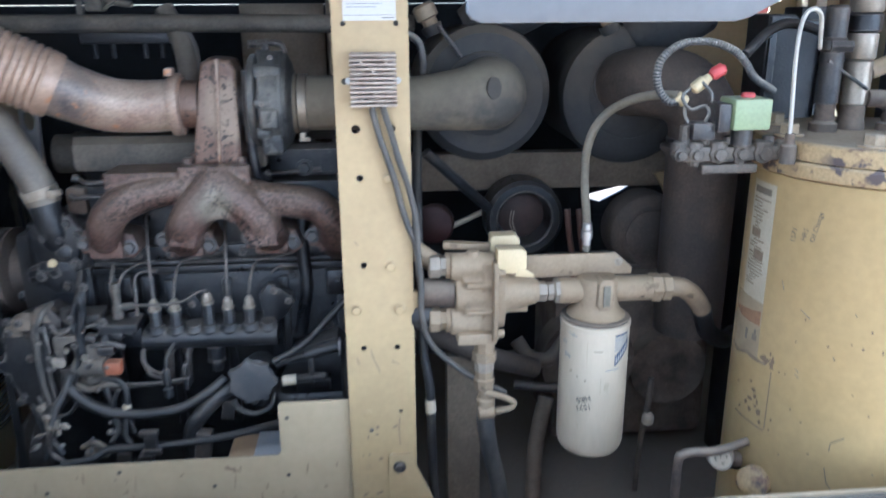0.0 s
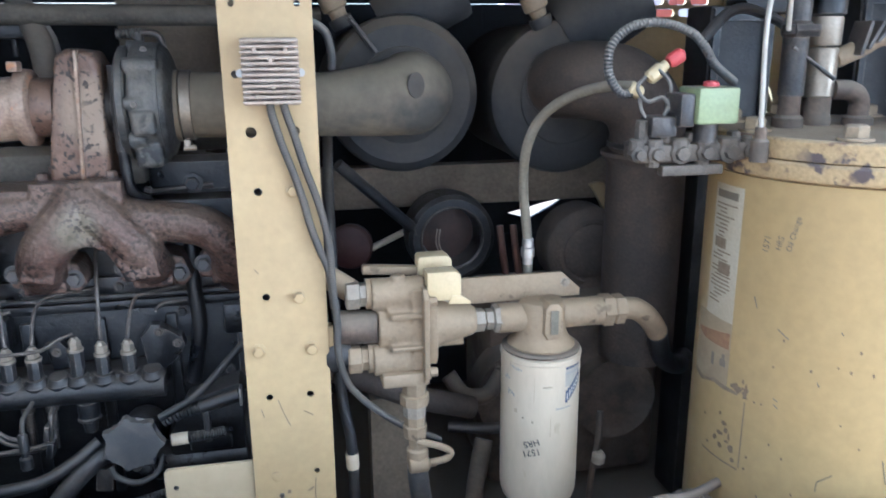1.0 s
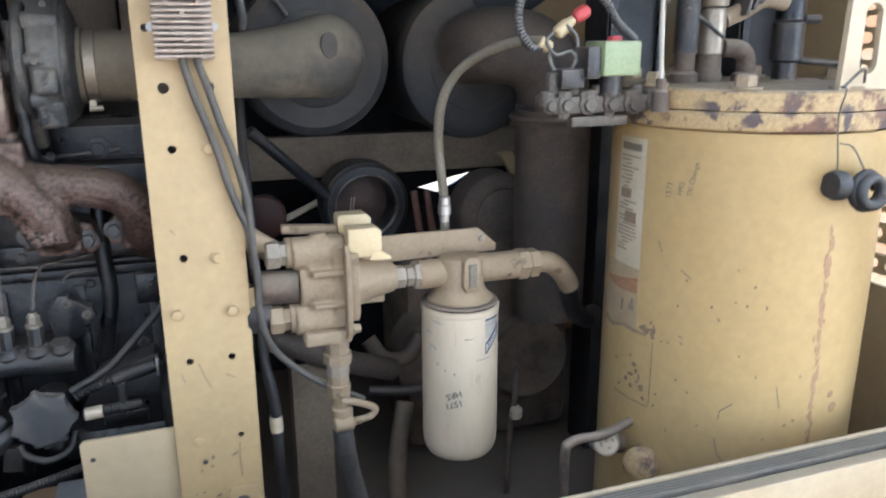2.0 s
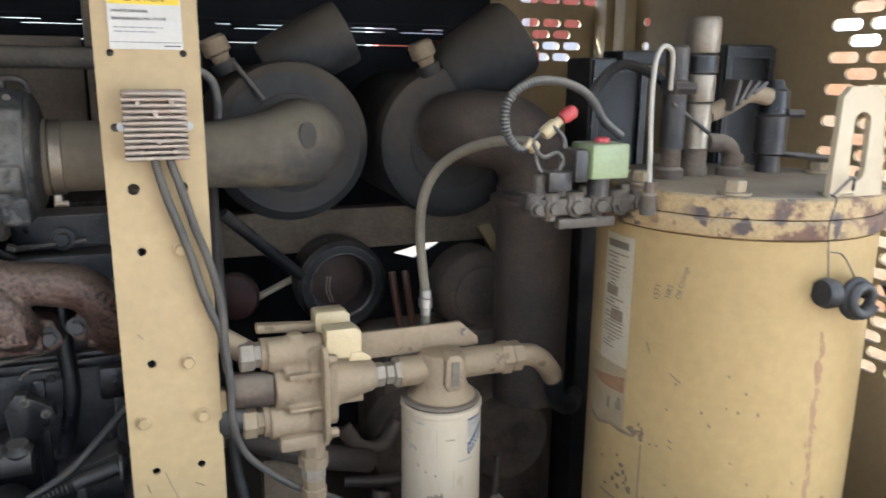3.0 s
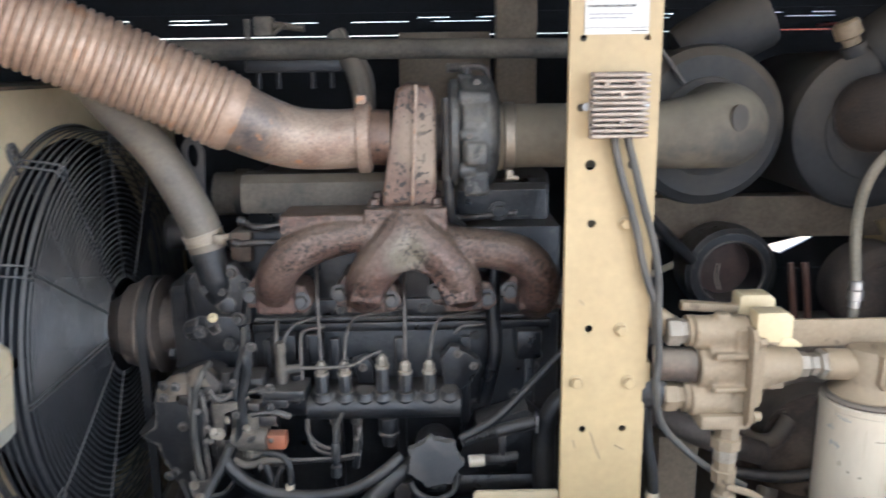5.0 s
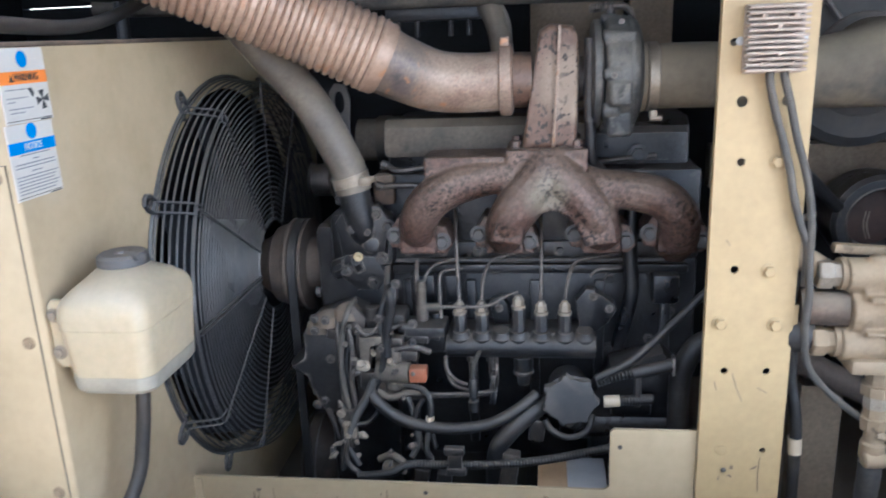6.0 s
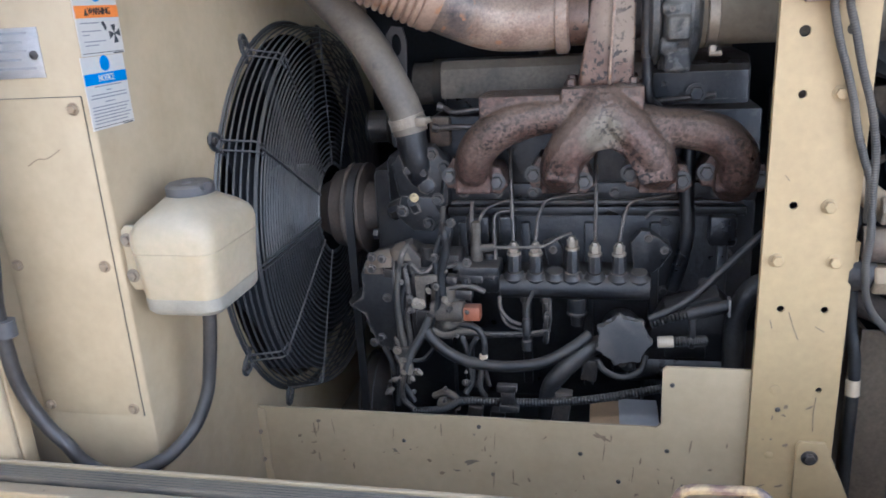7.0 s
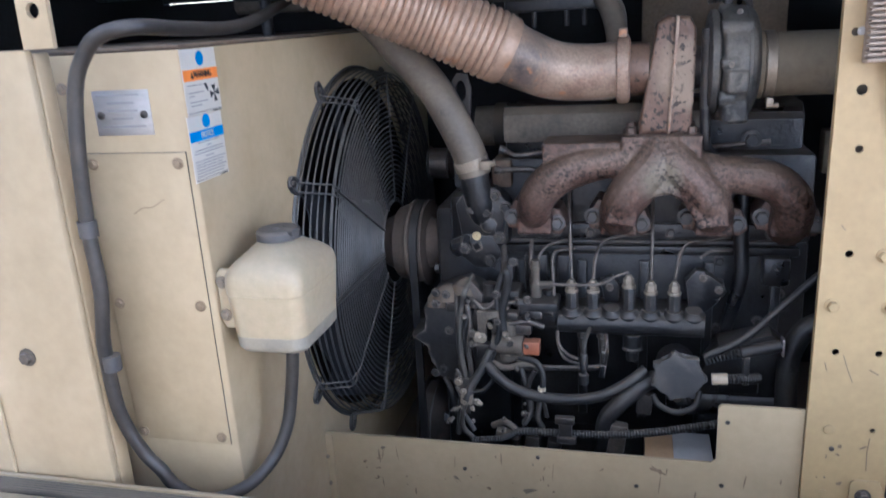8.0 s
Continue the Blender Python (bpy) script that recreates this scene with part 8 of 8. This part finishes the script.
solid("white_rod", bm, WHITE, "short white slanted rod standing for gap light behind the filter head", "rod")
bm = bmesh.new()
lathe(bm, (0.751, 1.68, 0.86), (0, 0, 1), ((0, 0.080), (0.20, 0.081), (0.425, 0.081), (0.438, 0.089), (0.444, 0.095), (0.452, 0.095), (0.456, 0.088), (0.456, 0.03)), 44)
solid("discharge_pipe", bm, CASING, "dusty brown upright pipe beside the tank", "pipe")
elbow = thing("cleaner_elbow", (0.737, 1.665, 1.317), "dusty brown rubber elbow between air cleaner and pipe", "elbow")
bm = bmesh.new()
tube(bm, [(0.738, 1.665, 1.318), (0.737, 1.66, 1.365), (0.718, 1.66, 1.412), (0.676, 1.665, 1.446), (0.625, 1.70, 1.456), (0.598, 1.745, 1.452), (0.594, 1.795, 1.445)], lambda t: 0.074 + 0.004 * math.sin(3.1 * t), 36)
part("elbow_body", bm, CASING, elbow)
for at, way, r in (((0.738, 1.665, 1.322), (0, 0, 1), 0.0765), ((0.5945, 1.775, 1.447), (0, 1, 0), 0.0755)):
    bm = bmesh.new()
    lathe(bm, at, way, ((0, r - 0.003), (0.001, r), (0.012, r), (0.013, r - 0.003)), 40)
    part("band_clamp", bm, DARK_STEEL, elbow, "dull steel band clamp")
bm = bmesh.new()
prism(bm, [(0.764, 1.182), (0.783, 1.188), (0.802, 1.186), (0.836, 1.122), (0.833, 1.112), (0.805, 1.114), (0.784, 1.158)], 1, 2.004, 2.0195, 0.0015)
solid("beam_bracket", bm, BEIGE, "beige bracket on the tan cross beam behind the compressor", "bracket")
COPPER = material("tarnished_copper", (0.11, 0.05, 0.032), None, 0.6, 0.3, dust=0.2)
for dx in (0.0, 0.03):
    bm = bmesh.new()
    tube(bm, [(0.47 + dx, 1.80, 1.14), (0.475 + dx, 1.79, 1.08), (0.49 + dx, 1.80, 1.0), (0.49 + dx, 1.80, 0.96)], 0.008, 8)
    solid("copper_line", bm, COPPER, "dull copper line behind the filter head", "pipe", "copper lines")
bm = bmesh.new()
tube(bm, [(0.678, 1.458, 1.012), (0.72, 1.50, 0.93), (0.80, 1.58, 0.87), (0.86, 1.66, 0.85)], 0.020, 16)
solid("return_hose", bm, RUBBER, "dusty hose running behind the tank", "hose")

# dark boxes behind the tank
for x0, x1, z0, z1 in ((0.884, 1.03, 1.32, 1.60), (1.235, 1.385, 1.34, 1.635)):
    t = thing("control_box", ((x0 + x1) / 2, 1.72, 0.461), "dark control box behind the tank", "box", "control boxes")
    bm = bmesh.new()
    box(bm, x0, x1, 1.70, 1.80, 0.461, z1, 0.006)
    part("case", bm, BLACK_DUSTY, t)
    bm = bmesh.new()
    pierced(bm, [(x0 + 0.004, z0), (x1 - 0.004, z0), (x1 - 0.004, z1 - 0.006), (x0 + 0.004, z1 - 0.006)], [[(x0 + 0.02, z0 + 0.02), (x1 - 0.02, z0 + 0.02), (x1 - 0.02, z1 - 0.03), (x0 + 0.02, z1 - 0.03)]], 1, 1.690, 1.699)
    part("front_rim", bm, BLACK, t, smooth=0)
bm = bmesh.new()
box(bm, 0.95, 1.09, 1.68, 1.76, 1.585, 1.615, 0.005)
solid("box_lid", bm, BLACK_DUSTY, "dark raised lid on the control box", "lid")
bm = bmesh.new()
tube(bm, [(0.66, 1.34, 1.53), (0.74, 1.4, 1.575), (0.82, 1.45, 1.58), (0.92, 1.48, 1.54), (0.95, 1.5, 1.45)], 0.009, 10)
solid("dark_hose", bm, RUBBER, "dark hose behind the control valve", "hose")

# ---- low down: channel, hoses, valve, gauge ----
bm = bmesh.new()
prism(bm, [(0.1500, 1.595), (0.1545, 1.595), (0.1545, 1.651), (0.1500, 1.651)], 2, 0.46, 0.852)
prism(bm, [(0.155, 1.60), (0.228, 1.60), (0.228, 1.604), (0.160, 1.604), (0.160, 1.65), (0.155, 1.65)], 2, 0.46, 0.848)
solid("channel_post", bm, BEAM, "dusty tan channel standing behind the cables", "channel")
bm = bmesh.new()
tube(bm, [(0.2155, YC, 0.792), (0.218, YC + 0.006, 0.76), (0.232, 1.47, 0.68), (0.255, 1.50, 0.58), (0.27, 1.52, 0.47)], 0.019, 16)
solid("drain_hose", bm, GREY_HOSE, "dusty drain hose under the filter head", "hose")
dv = thing("drain_valve", (0.218, YC, 0.79), "dusty drain valve with a bent lever under the filter head", "valve")
bm = bmesh.new()
lathe(bm, (0.2155, YC, 0.852), (0, 0, -1), ((0, 0.016), (0.020, 0.016), (0.024, 0.020), (0.050, 0.020), (0.055, 0.016), (0.066, 0.016)), 16)
part("body", bm, ALU, dv)
bm = bmesh.new()
lathe(bm, (0.197, YC - 0.012, 0.801), (1, 0, 0.05), ((0, 0.010), (0.003, 0.014), (0.034, 0.014), (0.037, 0.010), (0.040, 0.007), (0.050, 0.007)), 18)
part("side_port", bm, ALU, dv)
bm = bmesh.new()
sweep(bm, curve_points([(0.212, YC - 0.016, 0.850), (0.245, YC - 0.020, 0.842), (0.272, YC - 0.02, 0.826), (0.262, YC - 0.02, 0.812), (0.238, YC - 0.014, 0.806)], 5), 0.0065, 10)
part("lever", bm, ALU, dv)
for pts, r, m, nm in (([(0.06, 1.55, 0.95), (0.14, 1.555, 0.915), (0.24, 1.57, 0.86), (0.36, 1.62, 0.80)], 0.024, CASING, "cross_hose"), ([(0.33, 1.70, 0.84), (0.36, 1.68, 0.80), (0.41, 1.68, 0.795), (0.45, 1.70, 0.83)], 0.018, BROWN, "bent_pipe"),
                      ([(0.32, 1.66, 0.74), (0.42, 1.64, 0.735), (0.55, 1.66, 0.74)], 0.012, DARK_STEEL, "low_pipe"), ([(0.36, 1.60, 0.46), (0.37, 1.62, 0.60), (0.40, 1.66, 0.70)], 0.020, BROWN, "riser_pipe"),
                      ([(0.62, 1.60, 0.46), (0.625, 1.60, 0.60), (0.633, 1.59, 0.70), (0.64, 1.60, 0.77)], 0.007, BROWN, "riser_tube")):
    bm = bmesh.new()
    tube(bm, pts, r, 14)
    solid(nm, bm, m, "dusty pipe low behind the oil filter", "pipe")
bm = bmesh.new()
lathe(bm, (0.634, 1.588, 0.655), (0, -0.2, 1), ((0, 0.010), (0.004, 0.014), (0.022, 0.014), (0.03, 0.008)), 14)
solid("drain_cock", bm, WHITE, "small white plastic drain cock on a riser tube", "drain cock")
ga = thing("oil_level_gauge", (0.632, 1.225, 0.74), "round white dial gauge on a pipe elbow at the tank's foot", "gauge")
gw = Vector((-0.55, -0.83, 0.35)).normalized()
gc = Vector((0.640, 1.225, 0.785))
bm = bmesh.new()
lathe(bm, gc - gw * 0.05, gw, ((0, 0.014), (0.02, 0.022), (0.045, 0.0235), (0.050, 0.022), (0.050, 0.020), (0.047, 0.0195)), 32)
part("case", bm, DULLCAP, ga)
bm = bmesh.new()
lathe(bm, gc - gw * 0.0035, gw, ((0, 0.0198), (0.001, 0.0198)), 32)
part("dial", bm, WHITE, ga)
u = gw.cross(Vector((0, 0, 1))).normalized()
v = u.cross(gw)
for p, q in (((0.0, 0.002), (0.001, 0.015)), ((-0.008, -0.008), (-0.003, -0.007)), ((0.007, -0.006), (0.011, 0.001)), ((-0.012, 0.004), (-0.009, 0.009))):
    bm = bmesh.new()
    rod(bm, gc + gw * -0.0018 + u * p[0] + v * p[1], gc + gw * -0.0018 + u * q[0] + v * q[1], 0.0014, seg=6)
    part("dial_mark", bm, PENCIL, ga)
bm = bmesh.new()
tube(bm, [(0.645, 1.262, 0.77), (0.66, 1.27, 0.76), (0.70, 1.27, 0.75)], 0.018, 14)
part("stem", bm, BROWN, ga)
kn = thing("filler_plug", (0.68, 1.19, 0.71), "beige round filler plug on the tank's foot", "plug")
bm = bmesh.new()
lathe(bm, (0.735, 1.235, 0.735), (-0.75, -0.62, 0.15), ((0, 0.026), (0.03, 0.026), (0.034, 0.031), (0.052, 0.031), (0.058, 0.024), (0.060, 0.013)), 28)
part("plug", bm, TANK_RUST, kn)
bm = bmesh.new()
tube(bm, [(0.545, 1.20, 0.46), (0.545, 1.20, 0.70), (0.545, 1.20, 0.800), (0.552, 1.201, 0.814), (0.575, 1.203, 0.818), (0.628, 1.212, 0.812), (0.72, 1.262, 0.800)], 0.0085, 14)
solid("sight_pipe", bm, BROWN, "dusty pipe elbow standing beside the tank", "pipe")
bm = bmesh.new()
lathe(bm, (0.801, 2.315, 1.649), (0, -1, 0), ((-0.02, 0.004), (0, 0.005), (0.003, 0.003)), 10)
rod(bm, (0.801, 2.334, 1.649), (0.801, 2.459, 1.649), 0.004)
solid("indicator_lamp", bm, RED, "tiny red indicator on the back wall", "indicator")

# pale latch plate hung on an arm under the front edge of the roof
latch = thing("canopy_latch", (0.16, 0.47, 1.597), "pale grey sheet-metal latch plate hanging from the canopy roof", "latch")
bm = bmesh.new()
prism(bm, [(0.057, 1.635), (0.057, 1.6025), (0.060, 1.5983), (0.066, 1.5958), (0.223, 1.5958), (0.232, 1.5983), (0.260, 1.6134), (0.290, 1.631), (0.290, 1.635)], 1, 0.468, 0.472, 0.001)
part("plate", bm, LATCH, latch)
bm = bmesh.new()
tube(bm, [(0.16, 0.474, 1.630), (0.16, 0.52, 1.642), (0.17, 0.80, 1.722), (0.19, 1.06, 1.80), (0.19, 1.13, 1.862)], 0.008, 10)
part("arm", bm, STEEL, latch, "bent steel arm")
